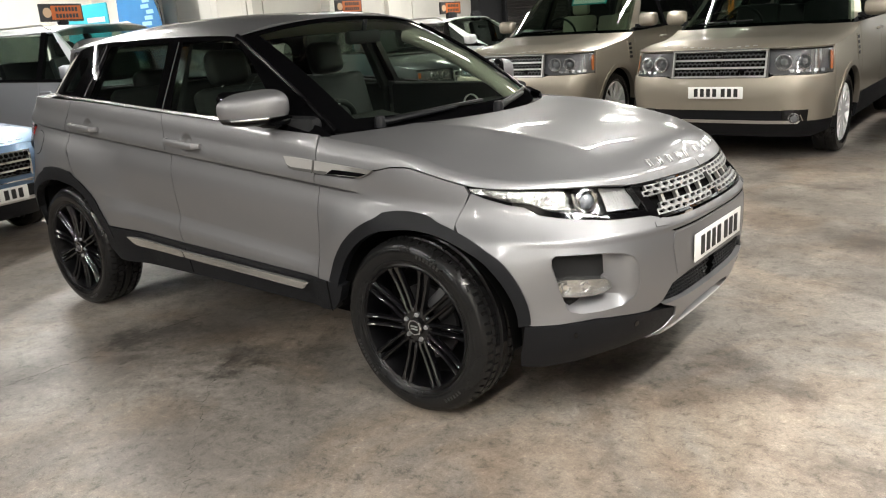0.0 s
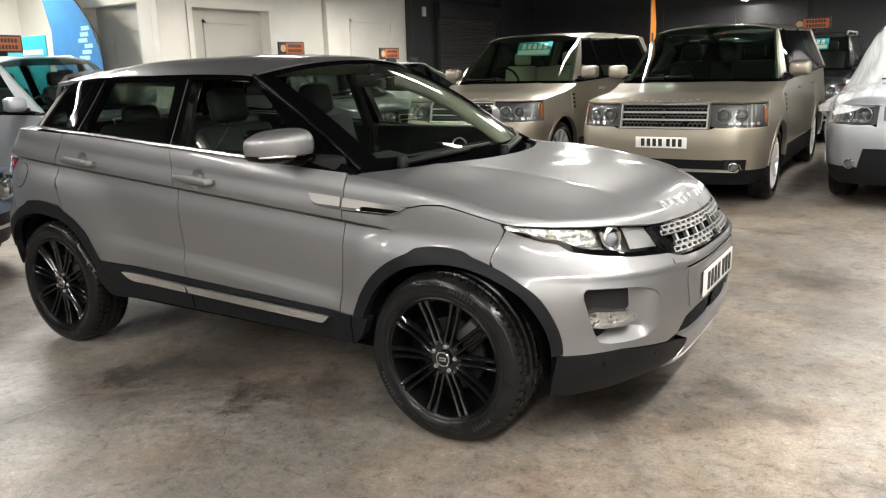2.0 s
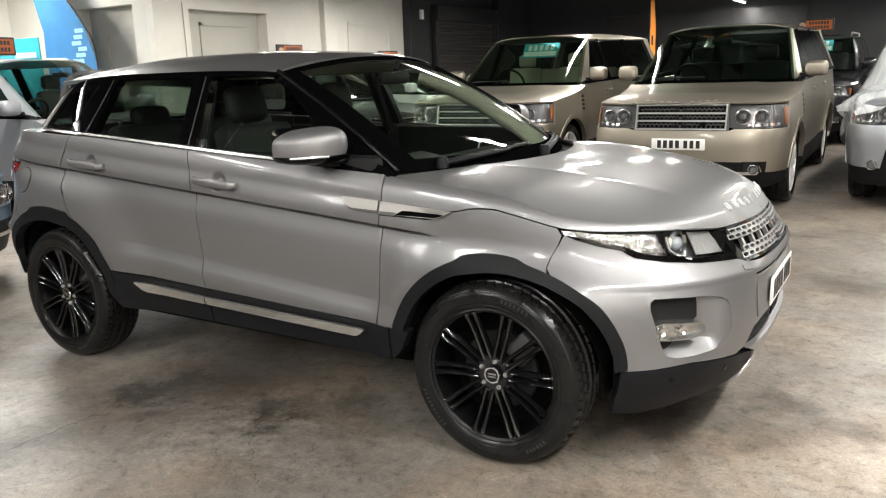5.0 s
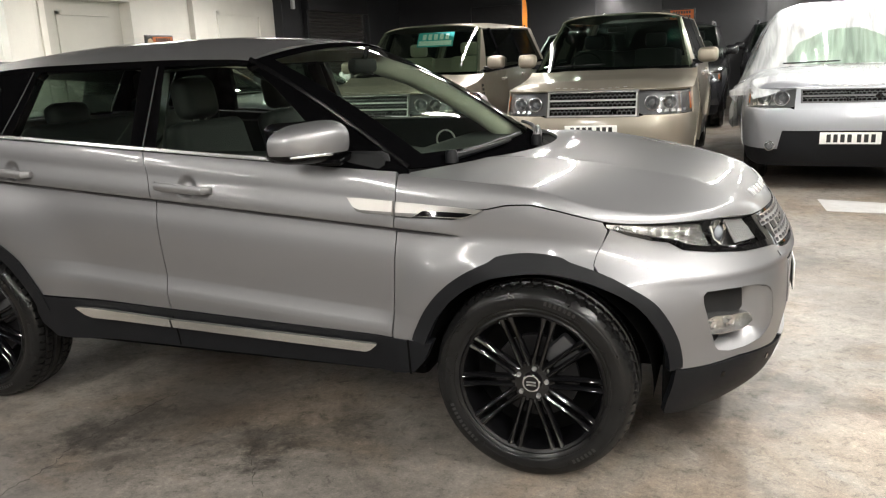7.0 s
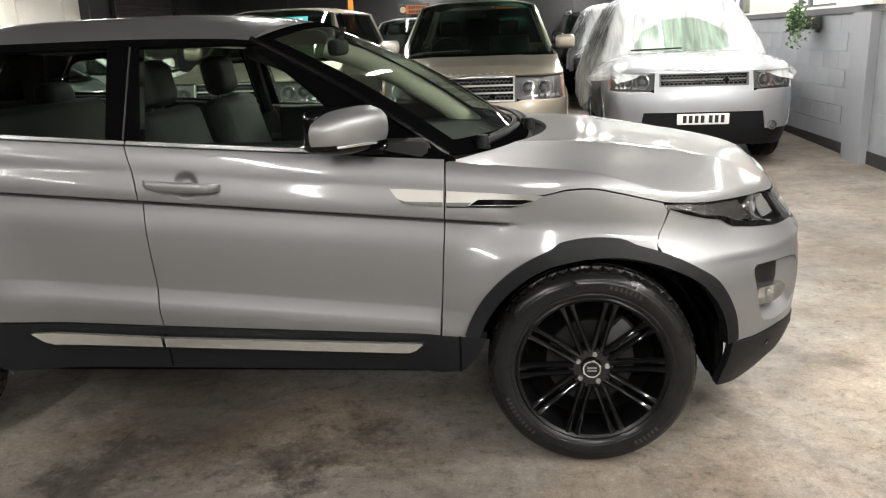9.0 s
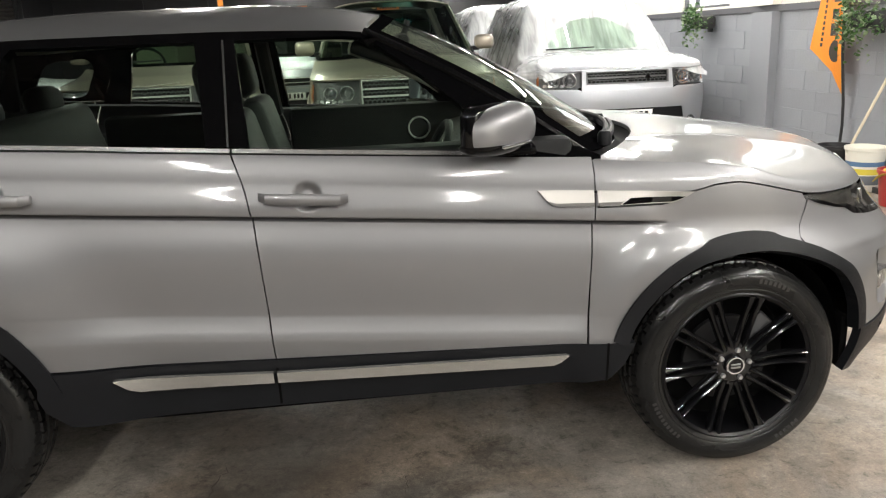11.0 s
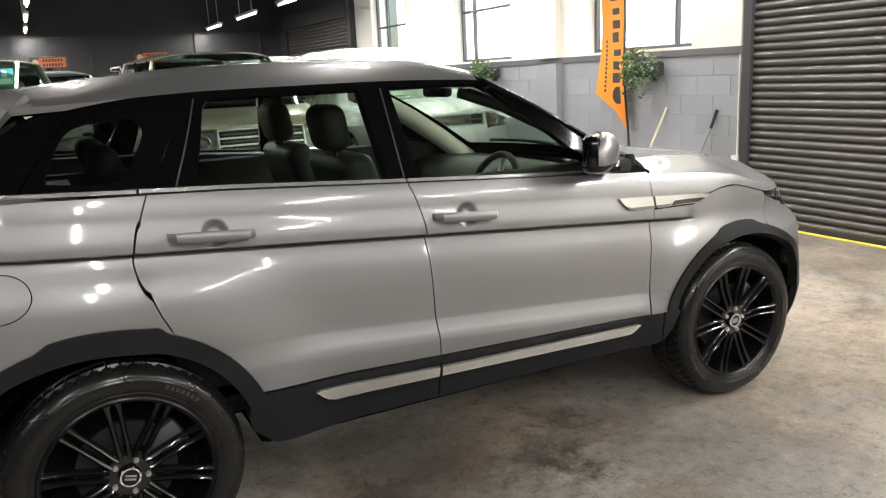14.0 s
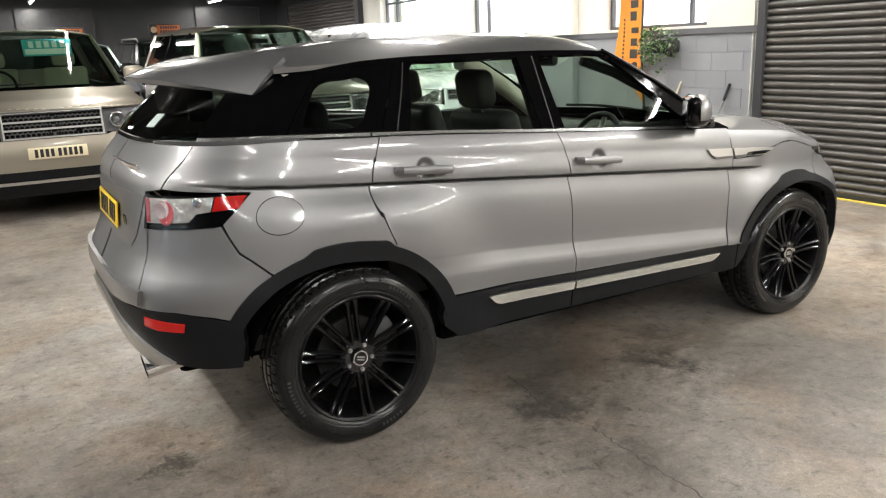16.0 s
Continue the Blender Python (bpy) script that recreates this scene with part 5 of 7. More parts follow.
def concrete():
    """Worn workshop concrete: pale dusty patches, oil stains, hairline cracks, a trowelled sheen and shade painted
    beside the car.
    """
    m = bpy.data.materials.new("worn_concrete")
    m.use_nodes = True
    nt = m.node_tree
    b = nt.nodes["Principled BSDF"]
    tc = nt.nodes.new("ShaderNodeTexCoord")

    def noise_at(scale, detail=8, rough=.6, dist=0.0):
        n = nt.nodes.new("ShaderNodeTexNoise")
        n.inputs["Scale"].default_value, n.inputs["Detail"].default_value = scale, detail
        n.inputs["Roughness"].default_value, n.inputs["Distortion"].default_value = rough, dist
        nt.links.new(tc.outputs["Object"], n.inputs["Vector"])
        return n.outputs[0]

    def ramp(src, stops):
        r = nt.nodes.new("ShaderNodeValToRGB")
        el = r.color_ramp.elements
        while len(el) < len(stops):
            el.new(.5)
        for e, (p, c) in zip(el, stops):
            e.position, e.color = p, (*c, 1)
        nt.links.new(src, r.inputs[0])
        return r.outputs[0]

    def mix(kind, fac, a, c):
        x = nt.nodes.new("ShaderNodeMix")
        x.data_type, x.blend_type = "RGBA", kind
        for sock, v in ((x.inputs["Factor"], fac), (x.inputs[6], a), (x.inputs[7], c)):
            if isinstance(v, (int, float)):
                sock.default_value = v
            else:
                nt.links.new(v, sock)
        return x.outputs[2]
    base = ramp(noise_at(.55, 9, .6, .5), ((.30, (.130, .114, .100)), (.44, (.195, .175, .156)), (.58, (.262, .240, .216)), (.75, (.350, .326, .30))))
    blotch = ramp(noise_at(2.6, 10, .74, .6), ((.30, (.55, .53, .52)), (.44, (.86, .85, .84)), (.56, (1.04, 1.03, 1.02)), (.72, (1.20, 1.19, 1.18))))
    fine = ramp(noise_at(14, 9, .82, .4), ((.36, (.32, .31, .30)), (.46, (.92, .92, .92)), (.58, (1.12, 1.12, 1.11)), (.68, (1.75, 1.74, 1.72))))
    speck = ramp(noise_at(62, 6, .85), ((.33, (.28, .28, .27)), (.46, (.95, .95, .95)), (.57, (1.08, 1.08, 1.07)), (.67, (1.9, 1.88, 1.85))))
    col = mix("MULTIPLY", 1.0, base, blotch)
    col = mix("MULTIPLY", .88, col, fine)
    rust = ramp(noise_at(1.15, 8, .66, .9), ((.46, (1, 1, 1)), (.58, (1.0, .90, .80)), (.72, (.86, .70, .58))))
    col = mix("MULTIPLY", .8, col, rust)
    col = mix("MULTIPLY", .62, col, speck)
    grit = ramp(noise_at(170, 3, .8), ((.38, (.62, .61, .60)), (.50, (1, 1, 1)), (.62, (1.45, 1.44, 1.42))))
    col = mix("MULTIPLY", .35, col, grit)
    oil = ramp(noise_at(.8, 6, .6, 1.4), ((.58, (1, 1, 1)), (.68, (.50, .48, .47)), (.8, (.30, .29, .29))))
    col = mix("MULTIPLY", .85, col, oil)
    wob = nt.nodes.new("ShaderNodeTexNoise")
    wob.inputs["Scale"].default_value, wob.inputs["Detail"].default_value, wob.inputs["Roughness"].default_value = 5.0, 9, .8
    nt.links.new(tc.outputs["Object"], wob.inputs["Vector"])
    push = nt.nodes.new("ShaderNodeVectorMath")
    push.operation = "MULTIPLY_ADD"
    push.inputs[1].default_value, push.inputs[2].default_value = (.9, .9, 0), (-.45, -.45, 0)
    nt.links.new(wob.outputs["Color"], push.inputs[0])
    spot = nt.nodes.new("ShaderNodeVectorMath")
    nt.links.new(tc.outputs["Object"], spot.inputs[0])
    nt.links.new(push.outputs[0], spot.inputs[1])
    for x, y, r, dark in FLOOR_STAINS_AND_SHADE:
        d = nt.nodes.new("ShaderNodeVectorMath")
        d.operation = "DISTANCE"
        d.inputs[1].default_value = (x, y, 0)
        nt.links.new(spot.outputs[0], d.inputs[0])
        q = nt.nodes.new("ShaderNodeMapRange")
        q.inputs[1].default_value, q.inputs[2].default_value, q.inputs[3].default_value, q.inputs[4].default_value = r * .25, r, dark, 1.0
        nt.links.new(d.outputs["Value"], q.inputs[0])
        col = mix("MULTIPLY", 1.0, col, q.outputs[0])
    nt.links.new(col, b.inputs["Base Color"])
    rr = ramp(noise_at(2.1, 8, .65, .5), ((.3, (.31, .31, .31)), (.55, (.45, .45, .45)), (.75, (.64, .64, .64))))
    nt.links.new(rr, b.inputs["Roughness"])
    u = nt.nodes.new("ShaderNodeBump")
    u.inputs["Strength"].default_value, u.inputs["Distance"].default_value = .22, .004
    nt.links.new(noise_at(30, 8, .7), u.inputs["Height"])
    nt.links.new(u.outputs[0], b.inputs["Normal"])
    return m


def masonry(name, color, var=.05):
    """Painted masonry: uneven paint over coursed blocks, with light scuffs."""
    m = mat(name, color, .62, grain=.35, scale=55, var=var, vscale=1.3)
    nt = m.node_tree
    info = nt.nodes.new("ShaderNodeObjectInfo")
    r = nt.nodes.new("ShaderNodeMapRange")
    r.inputs[3].default_value, r.inputs[4].default_value = .95, 1.05
    nt.links.new(info.outputs["Random"], r.inputs[0])
    b = nt.nodes["Principled BSDF"]
    old = b.inputs["Base Color"].links[0].from_socket
    x = nt.nodes.new("ShaderNodeMix")
    x.data_type, x.blend_type = "RGBA", "MULTIPLY"
    x.inputs["Factor"].default_value = 1
    nt.links.new(old, x.inputs[6])
    nt.links.new(r.outputs[0], x.inputs[7])
    nt.links.new(x.outputs[2], b.inputs["Base Color"])
    return m


fl = bmesh.new()
ysr = [YF - .3, -4, 0, .9, 3, 5, 8, 12, YB + .3]
g = [[fl.verts.new((x, y, floor_z(y))) for x in (XL - .3, -5, 0, XR + .3)] for y in ysr]
for a, b in zip(g, g[1:]):
    for k in range(3):
        fl.faces.new((a[k], a[k + 1], b[k + 1], b[k]))
structure("floor", fl, concrete(), "worn grey-brown concrete floor with oil stains, cracks and painted shade beside the car", "floor")
WHITEW = masonry("white_masonry_paint", (.74, .72, .66))
GREYW = masonry("grey_masonry_paint", (.27, .28, .305))
DARKW = mat("charcoal_paint", (.026, .027, .030), .6, grain=.2, scale=20, var=.2, vscale=1.2)
LEDGE = mat("dark_ledge_paint", (.10, .10, .11), .6, var=.1)
PANELW = mat("grey_white_panel", (.52, .51, .46), .7, var=.05, vscale=1.5)
structure("ceiling", slab(XL - .3, XR + .3, YF - .3, YB + .3, ZC, ZC + .2), mat("ceiling_paint", (.028, .028, .031), .8, var=.15), "dark painted hall ceiling", "ceiling")
structure("wall_back", slab(-7.3, XR + .3, YB, YB + .3, 0, ZC), DARKW, "charcoal painted back wall")
structure("wall_front", slab(XL - .3, XR + .3, YF - .3, YF, -.1, ZC), DARKW, "charcoal painted front wall")
structure("wall_left", slab(XL - .3, XL, 1.0, 4.4, -.1, ZC), WHITEW, "white painted masonry wall")
structure("wall_left_dark", slab(XL - .3, XL, YF, 1.0, -.1, ZC), DARKW, "charcoal painted masonry wall")
structure("wall_side_dark", slab(-7.3, -7.0, 11, YB, 0, ZC), DARKW, "charcoal painted side wall")
# return wall with a doorway
w = structure("wall_return", join(slab(XL, -8.6, 4.4, 4.7, 0, ZC), slab(-7.3, -7.0, 4.4, 4.7, 0, ZC), slab(-8.6, -7.3, 4.4, 4.7, 2.6, ZC)), WHITEW, "white painted return wall with a doorway")
structure("door_1", slab(-8.6, -7.3, 4.62, 4.72, 0, 2.6), PANELW, "pale grey panel closing a doorway", "door")
part("moulding", join(slab(-8.2, -7.5, 4.60, 4.62, 2.20, 2.26), slab(-8.26, -8.2, 4.60, 4.62, .1, 2.26)), PANELW, bpy.data.objects["door_1"])
# side wall with a closed-up opening
structure("wall_side", join(slab(-7.3, -7.0, 4.7, 5.15, 0, ZC), slab(-7.3, -7.0, 6.85, 11, 0, ZC), slab(-7.3, -7.0, 5.15, 6.85, 2.55, ZC)), WHITEW, "white painted side wall")
d2 = structure("door_2", slab(-7.32, -7.22, 5.15, 6.85, 0, 2.55), PANELW, "pale grey panel closing a wide opening", "door")
part("moulding", join(slab(-7.22, -7.19, 5.55, 6.6, 2.33, 2.38), slab(-7.22, -7.19, 5.55, 5.61, .1, 2.38)), PANELW, d2)
structure("trim_opening", join(slab(-7.0, -6.97, 5.05, 5.15, 0, 2.65), slab(-7.0, -6.97, 5.15, 6.95, 2.55, 2.65)), WHITEW, "white painted surround of a closed opening", "trim")
structure("trim_panel", join(slab(-7.0, -6.975, 9.05, 9.13, 0, 2.5), slab(-7.0, -6.975, 9.05, 10.5, 2.44, 2.5), slab(-7.0, -6.975, 10.42, 10.5, 0, 2.44)), WHITEW, "white painted panel moulding", "trim")
structure("pilaster_1", slab(-7.0, -6.86, 4.4, 4.85, 0, ZC, .01), WHITEW, "white painted pilaster", "pilaster")
structure("pilaster_2", slab(-7.0, -6.88, 8.25, 8.6, 0, ZC, .01), WHITEW, "white painted pilaster", "pilaster")
structure("pilaster_3", slab(-7.0, -6.8, 11.0, 11.7, 0, ZC, .01), DARKW, "charcoal painted pilaster", "pilaster")
structure("pilaster_4", slab(-7.0, -6.8, 15.1, 15.5, 0, ZC, .01), DARKW, "charcoal painted pilaster", "pilaster")
tagged(put("alarm_box", slab(-6.8, -6.74, 11.35, 11.45, 2.62, 2.82, .01), mat("white_plastic", (.75, .75, .74), .4)), "small white plastic alarm box on the pilaster", "alarm")
# right wall: block below, white above, windows between
WINS = ((2.75, 4.48), (6.17, 7.78), (9.60, 11.12))
SILL, HEAD, WT = 1.70, 3.3, .3
lower_wall = structure("wall_right_lower", slab(XR, XR + WT, 1.99, 11.95, -.1, 1.60), GREYW, "grey painted concrete block wall")
ys0 = [1.99] + [w[1] for w in WINS]
ys1 = [w[0] for w in WINS] + [11.95]
structure("wall_right_upper", join(*[slab(XR, XR + WT, a, b, 1.67, HEAD) for a, b in zip(ys0, ys1)], slab(XR, XR + WT, 1.99, 11.95, HEAD, ZC)), WHITEW, "white painted upper wall between windows")
structure("ledge", slab(XR - .03, XR + WT, 1.99, 11.95, 1.60, 1.67, .004), LEDGE, "dark painted ledge along the block wall", "trim")
structure("pilaster_5", slab(XR - .10, XR, 4.98, 5.42, 0, 1.6, .006), GREYW, "grey painted block pier", "pilaster")
structure("pilaster_6", slab(XR - .10, XR, 4.98, 5.42, 1.67, ZC, .006), WHITEW, "white painted upper part of a pier", "pilaster")
structure("wall_right_dark", join(slab(XR, XR + WT, 11.95, YB, 2.9, ZC), slab(XR, XR + WT, 16.7, YB, 0, 2.9), slab(XR - .12, XR + WT, 11.95, 12.15, 0, ZC)), DARKW, "charcoal painted wall round a shutter")
structure("wall_right_near", join(slab(XR, XR + WT, YF, -3.4, -.1, ZC), slab(XR, XR + WT, -3.4, 1.99, 3.4, ZC)), WHITEW, "white painted wall round the shutter")
structure("skirting", slab(XR - .012, XR, 1.99, 11.95, 0, .20), DARKW, "black painted band along the wall foot", "trim")
for i, (a, b) in enumerate(WINS):
    win = tagged(new("window_%d" % (i + 1)), "tall bright window with thin dark bars", "window", kind="structure")
    bars = [a + .03, b - .03] + [[a + .35], [a + .14, b - .385], [b - .48]][i]
    for y in bars:
        part("glazing_bar", slab(XR + .12, XR + .17, y - .022, y + .022, SILL, HEAD), LEDGE, win)
    for z in (SILL + .02, 2.45, HEAD - .02):
        part("glazing_bar", slab(XR + .125, XR + .165, a, b, z - .018, z + .018), LEDGE, win)
    part("window_sill", slab(XR - .01, XR + .2, a, b, 1.671, SILL), WHITEW, win)
    for y0, y1 in zip(sorted(bars), sorted(bars)[1:]):
        pane = part("pane", slab(XR + .143, XR + .147, y0 + .022, y1 - .022, SILL, HEAD), glass("pane_glass", (.95, .97, .97)), win)
        pane.visible_shadow = False
bd = mat("daylight_backdrop", (1.0, 1.0, 1.0), 1.0, emit=3.2)
structure("backdrop", slab(XR + 1.2, XR + 1.25, 1.0, 12.5, .6, 5), bd, "white overcast daylight outside the windows", "sky")


def shutter(name, label, x, y0, y1, z1, pitch, material, facing=-1):
    """A roller shutter of curved slats in a steel frame; it faces -x (or +x)."""
    sh = tagged(new(name), label, "shutter", kind="structure")
    n = int(z1 / pitch)
    L = y1 - y0
    bm = bmesh.new()
    prof = [(.006, 0.0), (-.006, .06), (-.020, .20), (-.028, .40), (-.028, .56), (-.020, .74), (-.006, .86), (.010, .90), (.012, .96), (.006, 1.0)]
    rows = [[bm.verts.new((px * -facing, yy, pz * pitch)) for px, pz in prof] for yy in (0, L)]
    for k in range(len(prof) - 1):
        bm.faces.new((rows[0][k], rows[1][k], rows[1][k + 1], rows[0][k + 1]))
    bmesh.ops.recalc_face_normals(bm, faces=bm.faces)
    bm.normal_update()
    if bm.faces[:][2].normal.x * facing < 0:
        bmesh.ops.reverse_faces(bm, faces=bm.faces[:])
    thicken(bm, .003)
    first = part("slat", bm, material, sh, sharp=60)
    first.location = (x, y0, 0.03)
    for i in range(1, n):
        s = new("slat", first.data)
        s.parent, s.location = sh, (x, y0, .03 + i * pitch)
    part("guide_rail", slab(min(x, x + facing * .06), max(x, x + facing * .06) + .03, y1 - .03, y1 + .06, 0, z1), DARKW, sh)
    part("guide_rail", slab(min(x, x + facing * .06), max(x, x + facing * .06) + .03, y0 - .06, y0 + .03, 0, z1), DARKW, sh)
    part("roller_box", slab(x - .16, x + .16, y0 - .06, y1 + .06, z1 - .03, z1 + .32, .01), DARKW, sh)
    part("bottom_bar", slab(x - .02, x + .02, y0, y1, 0, .05, .004), DARKW, sh)
    return sh


SLAT = mat("black_shutter_steel", (.105, .099, .095), .34, .4, grain=.05, scale=80, var=.12, vscale=3)
shutter("shutter_1", "black steel roller shutter, closed", 4.60, -3.3, 1.87, 3.4, .072, SLAT)
shutter("shutter_2", "black steel roller shutter, closed, in the dark side wall", XR + .02, 12.2, 16.6, 2.8, .075, SLAT)
shutter("shutter_3", "black steel roller shutter, closed, in the charcoal wall", -6.97, 12.2, 15.05, 2.66, .075, SLAT, 1)
structure("floor_line", slab(4.50, 4.56, -3.3, 1.9, .001, .006), mat("yellow_floor_paint", (.62, .48, .06), .6, var=.3, vscale=8), "worn yellow painted line along the shutter", "line")
for i, (a, b) in enumerate(((-4.85, -3.35), (-1.5, 0.1), (2.6, 4.2))):
    bw = structure("boarded_window_%d" % (i + 1), slab(a, b, YB - .03, YB, 1.95, 2.78), mat("dark_board", (.018, .018, .02), .35, grain=.5, scale=12, var=.3, vscale=6), "boarded window painted black", "window")
    for box_ in ((a - .05, b + .05, 2.78, 2.84), (a - .05, b + .05, 1.89, 1.95), (a - .05, a, 1.95, 2.78), (b, b + .05, 1.95, 2.78)):
        part("window_frame", slab(box_[0], box_[1], YB - .07, YB, box_[2], box_[3]), DARKW, bw)


def tube_fitting(x, y, z):
    t = thing("tube_light", "white fluorescent tube light hanging from the ceiling, one of the real and added fill tubes", "ceiling light", pose(x, y, z, 0, 0, 90), "ceiling tube lights")
    part("housing", join(boxm((0, 0, .05), (1.56, .09, .05), .008), boxm((-.5, 0, (ZC - z) / 2 + .03), (.012, .012, ZC - z - .06)), boxm((.5, 0, (ZC - z) / 2 + .03), (.012, .012, ZC - z - .06))), mat("white_enamel", (.7, .7, .68), .4), t)
    part("tube", rig(lathe([(.013, -.74), (.013, .74)], 12), Matrix.Rotation(radians(90), 4, "Z")), mat("tube_glow", (1, .96, .9), .5, emit=14), t)
    return t


for _at in TUBES:
    tube_fitting(*_at)


# ---- cars parked behind ----


def road_wheel(r, rim_mat, spokes, width=.24, split=False):
    k = r / .36
    w = put("wheel", lathe([(.262 * k, -width * .42), (.252 * k, -width * .44), (.24 * k, -.03), (.23 * k, width * .3), (.262 * k, width * .4)], 40), rim_mat)
    hw = width / 2
    part("tyre", lathe([(.262 * k, -hw * .85), (.29 * k, -hw), (.335 * k, -hw * .96), (.355 * k, -hw * .78), (.352 * k, -hw * .70), (.36 * k, -hw * .6), (.36 * k, -.03), (.352 * k, -.02), (.352 * k, .02), (.36 * k, .03), (.36 * k, hw * .6), (.355 * k, hw * .78), (.30 * k, hw), (.262 * k, hw * .8)], 56, True), RUBBER, w)
    sp = boxm((.15 * k, -hw * .72, 0), (.22 * k, .03, .05 * k), .008)
    first = part("spoke", sp, rim_mat, w)
    for i in range(spokes):
        ob = first if i == 0 else new("spoke", first.data)
        ob.parent, ob.matrix_basis = w, Matrix.Rotation(2 * math.pi * i / spokes, 4, "Y")
    part("hub_cap", lathe([(0, -hw * .86), (.045 * k, -hw * .84), (.06 * k, -hw * .5), (0, -hw * .5)], 24), rim_mat, w)
    part("wheel_back", lathe([(0, .0), (.24 * k, .0), (.24 * k, .03), (0, .03)], 24), DARK, w)
    return w


def vehicle(name, label, m, paint, N, T, W, H, wb, zbf, zbr, lip, hood, xs, xt, xr, wr=.37, nf=4.5, nr=5.0, lamp=(.80, 1.02), lamp_in=.50, lamp_out=1.10,
            grille=(.42, .80, 1.03), bars=3, grille_paint=SATIN, seats=LEATHER, rim=None, spokes=7, price=False, plate_mat=PLATE_W, plate_z=.62, group="", glazing=GLASS, tumble=.36, nose_mat=None,
            lower=.46, intake=None, strip=True, sign=False, mirror_paint=None, front_glyphs=7, rails=False, frame_w=.022, vents=False, mirrors=True):
    """A parked car at pose m: +x is forwards. N, T: nose and tail; W: half width; zbf, zbr: belt line; xs, xt: windscreen foot and head; xr: the roof's rear end."""
    car = thing(name, label, "car", m, group)
    x0f, x0r = N - .80, T + .75
    axf, axr = wb / 2, -wb / 2
    wide = pchip((.2, .35, .5, .75, .95, 1.1, 1.3), (.93, .965, .985, 1.0, .985, .965, .94))
    nose = pchip((.2, .35, .55, .72, .85, 1.0, 1.1, 1.2), (N - .10, N - .02, N, N, N - .04, N - .07, N - .12, N - .3))
    tail = pchip((.2, .4, .6, .9, 1.2), (T + .08, T + .01, T, T + .04, T + .08))
    arf, arr = _arc(N, x0f, nf, W), _arc(T, x0r, nr, W)
    sn, st = x0f + arf[0][-1], x0r - arr[0][-1]

    def hw(x, z):
        y = W * wide(z)
        for hub in (axf, axr):
            y += .02 * math.exp(-((math.hypot(x - hub, z - wr) - wr - .08) / .09) ** 2)
        return y

    def sk(s, z):
        if s > x0f:
            p = float(np.interp(s - x0f, *arf))
            x = x0f + (nose(z) - x0f) * math.sin(p) ** (2 / nf)
            return Vector((x, -hw(x, z) * max(math.cos(p), 0) ** (2 / nf), z))
        if s < x0r:
            p = float(np.interp(x0r - s, *arr))
            x = x0r + (tail(z) - x0r) * math.sin(p) ** (2 / nr)
            return Vector((x, -hw(x, z) * max(math.cos(p), 0) ** (2 / nr), z))
        return Vector((s, -hw(s, z), z))

    def zb(x):
        return zbr + (zbf - zbr) * (x - T) / (xs - T)

    def gs(x, z):
        return Vector((x, -(W * .945 - tumble * (z - zb(x))) * (1 - .10 * max(0, x - .3) ** 2), z))
    cen = (0, 0, .7)

    def pan(nm, polys, mt, lift=0.0, thick=.02, fn=sk, lab="", du=.09, dv=.09, both=False, gap=0.0):
        bm = sheet(polys, fn, du, dv, 0, (), thick, gap, cen, both, lift)
        return part(nm, bm, mt, car, lab) if both else pair(nm, bm, mt, car, lab)
    R = wr + .075
    top = [(s, zb(s)) for s in np.linspace(T + .3, xs, 14)]
    # flank in panels
    zl = lower
    d1, d2, d3 = axr + .28, (axr + xs) / 2 + .12, xs - .12
    pan("rear_quarter_panel", [[(x0r - .3, zbr), (d1, zb(d1)), (d1, wr + .45)] + arc_pts(axr, wr, R, 60, 180, 14) + [(axr - R, zl), (x0r - .3, zl)]], paint, gap=.003)
    pan("rear_door", [[(d1, zb(d1)), (d2, zb(d2)), (d2, zl), (axr + R, zl)] + arc_pts(axr, wr, R, 12, 52, 8) + [(d1, wr + .45)]], paint, gap=.003)
    pan("front_door", [[(d2, zb(d2)), (d3, zb(d3)), (d3, zl), (d2, zl)]], paint, gap=.003)
    s_lamp = sn - lamp_out
    pan("front_wing", [[(d3, zb(d3)), (xs, zbf - .05), (axf - .2, hood - .03), (s_lamp, lip), (s_lamp, lamp[0] - .02), (axf + R + .02, zl + .02)] + arc_pts(axf, wr, R, 20, 166, 16) + [(d3, zl)]], paint, gap=.003)
    pan("sill_trim", [[(axr + R, zl), (axf - R, zl), (axf - R - .03, .27), (axr + R + .03, .27)]], CLAD, .004, .06)
    pan("wheel_arch", [arc_pts(axf, wr, R + .03, 4, 176, 18) + arc_pts(axf, wr, R - .015, 176, 4, 18)], paint, .008, .05, du=.2, dv=.2)
    pan("wheel_arch", [arc_pts(axr, wr, R + .03, 4, 176, 18) + arc_pts(axr, wr, R - .015, 176, 4, 18)], paint, .008, .05, du=.2, dv=.2)
    for x0 in ((d2 + .06), (d1 + .10)):
        pair("door_handle", rig(boxm((0, 0, 0), (.20, .03, .03), .01), Matrix.Translation(sk(x0 + .1, zb(x0) - .12) + Vector((0, -.02, 0)))), paint, car)
    # nose
    lo = (sn - intake[0], intake[1], intake[2]) if intake else (sn - .75, .40, .50)
    pan("front_bumper", [[(axf + R + .02, zl), (s_lamp, lamp[0] - .02), (sn, lamp[0] - .02), (sn, lo[2]), (lo[0], lo[2]), (lo[0] - .05, lo[1]), (max(sn - 1.25, axf + R + .05), lo[1])]], paint, both=True)
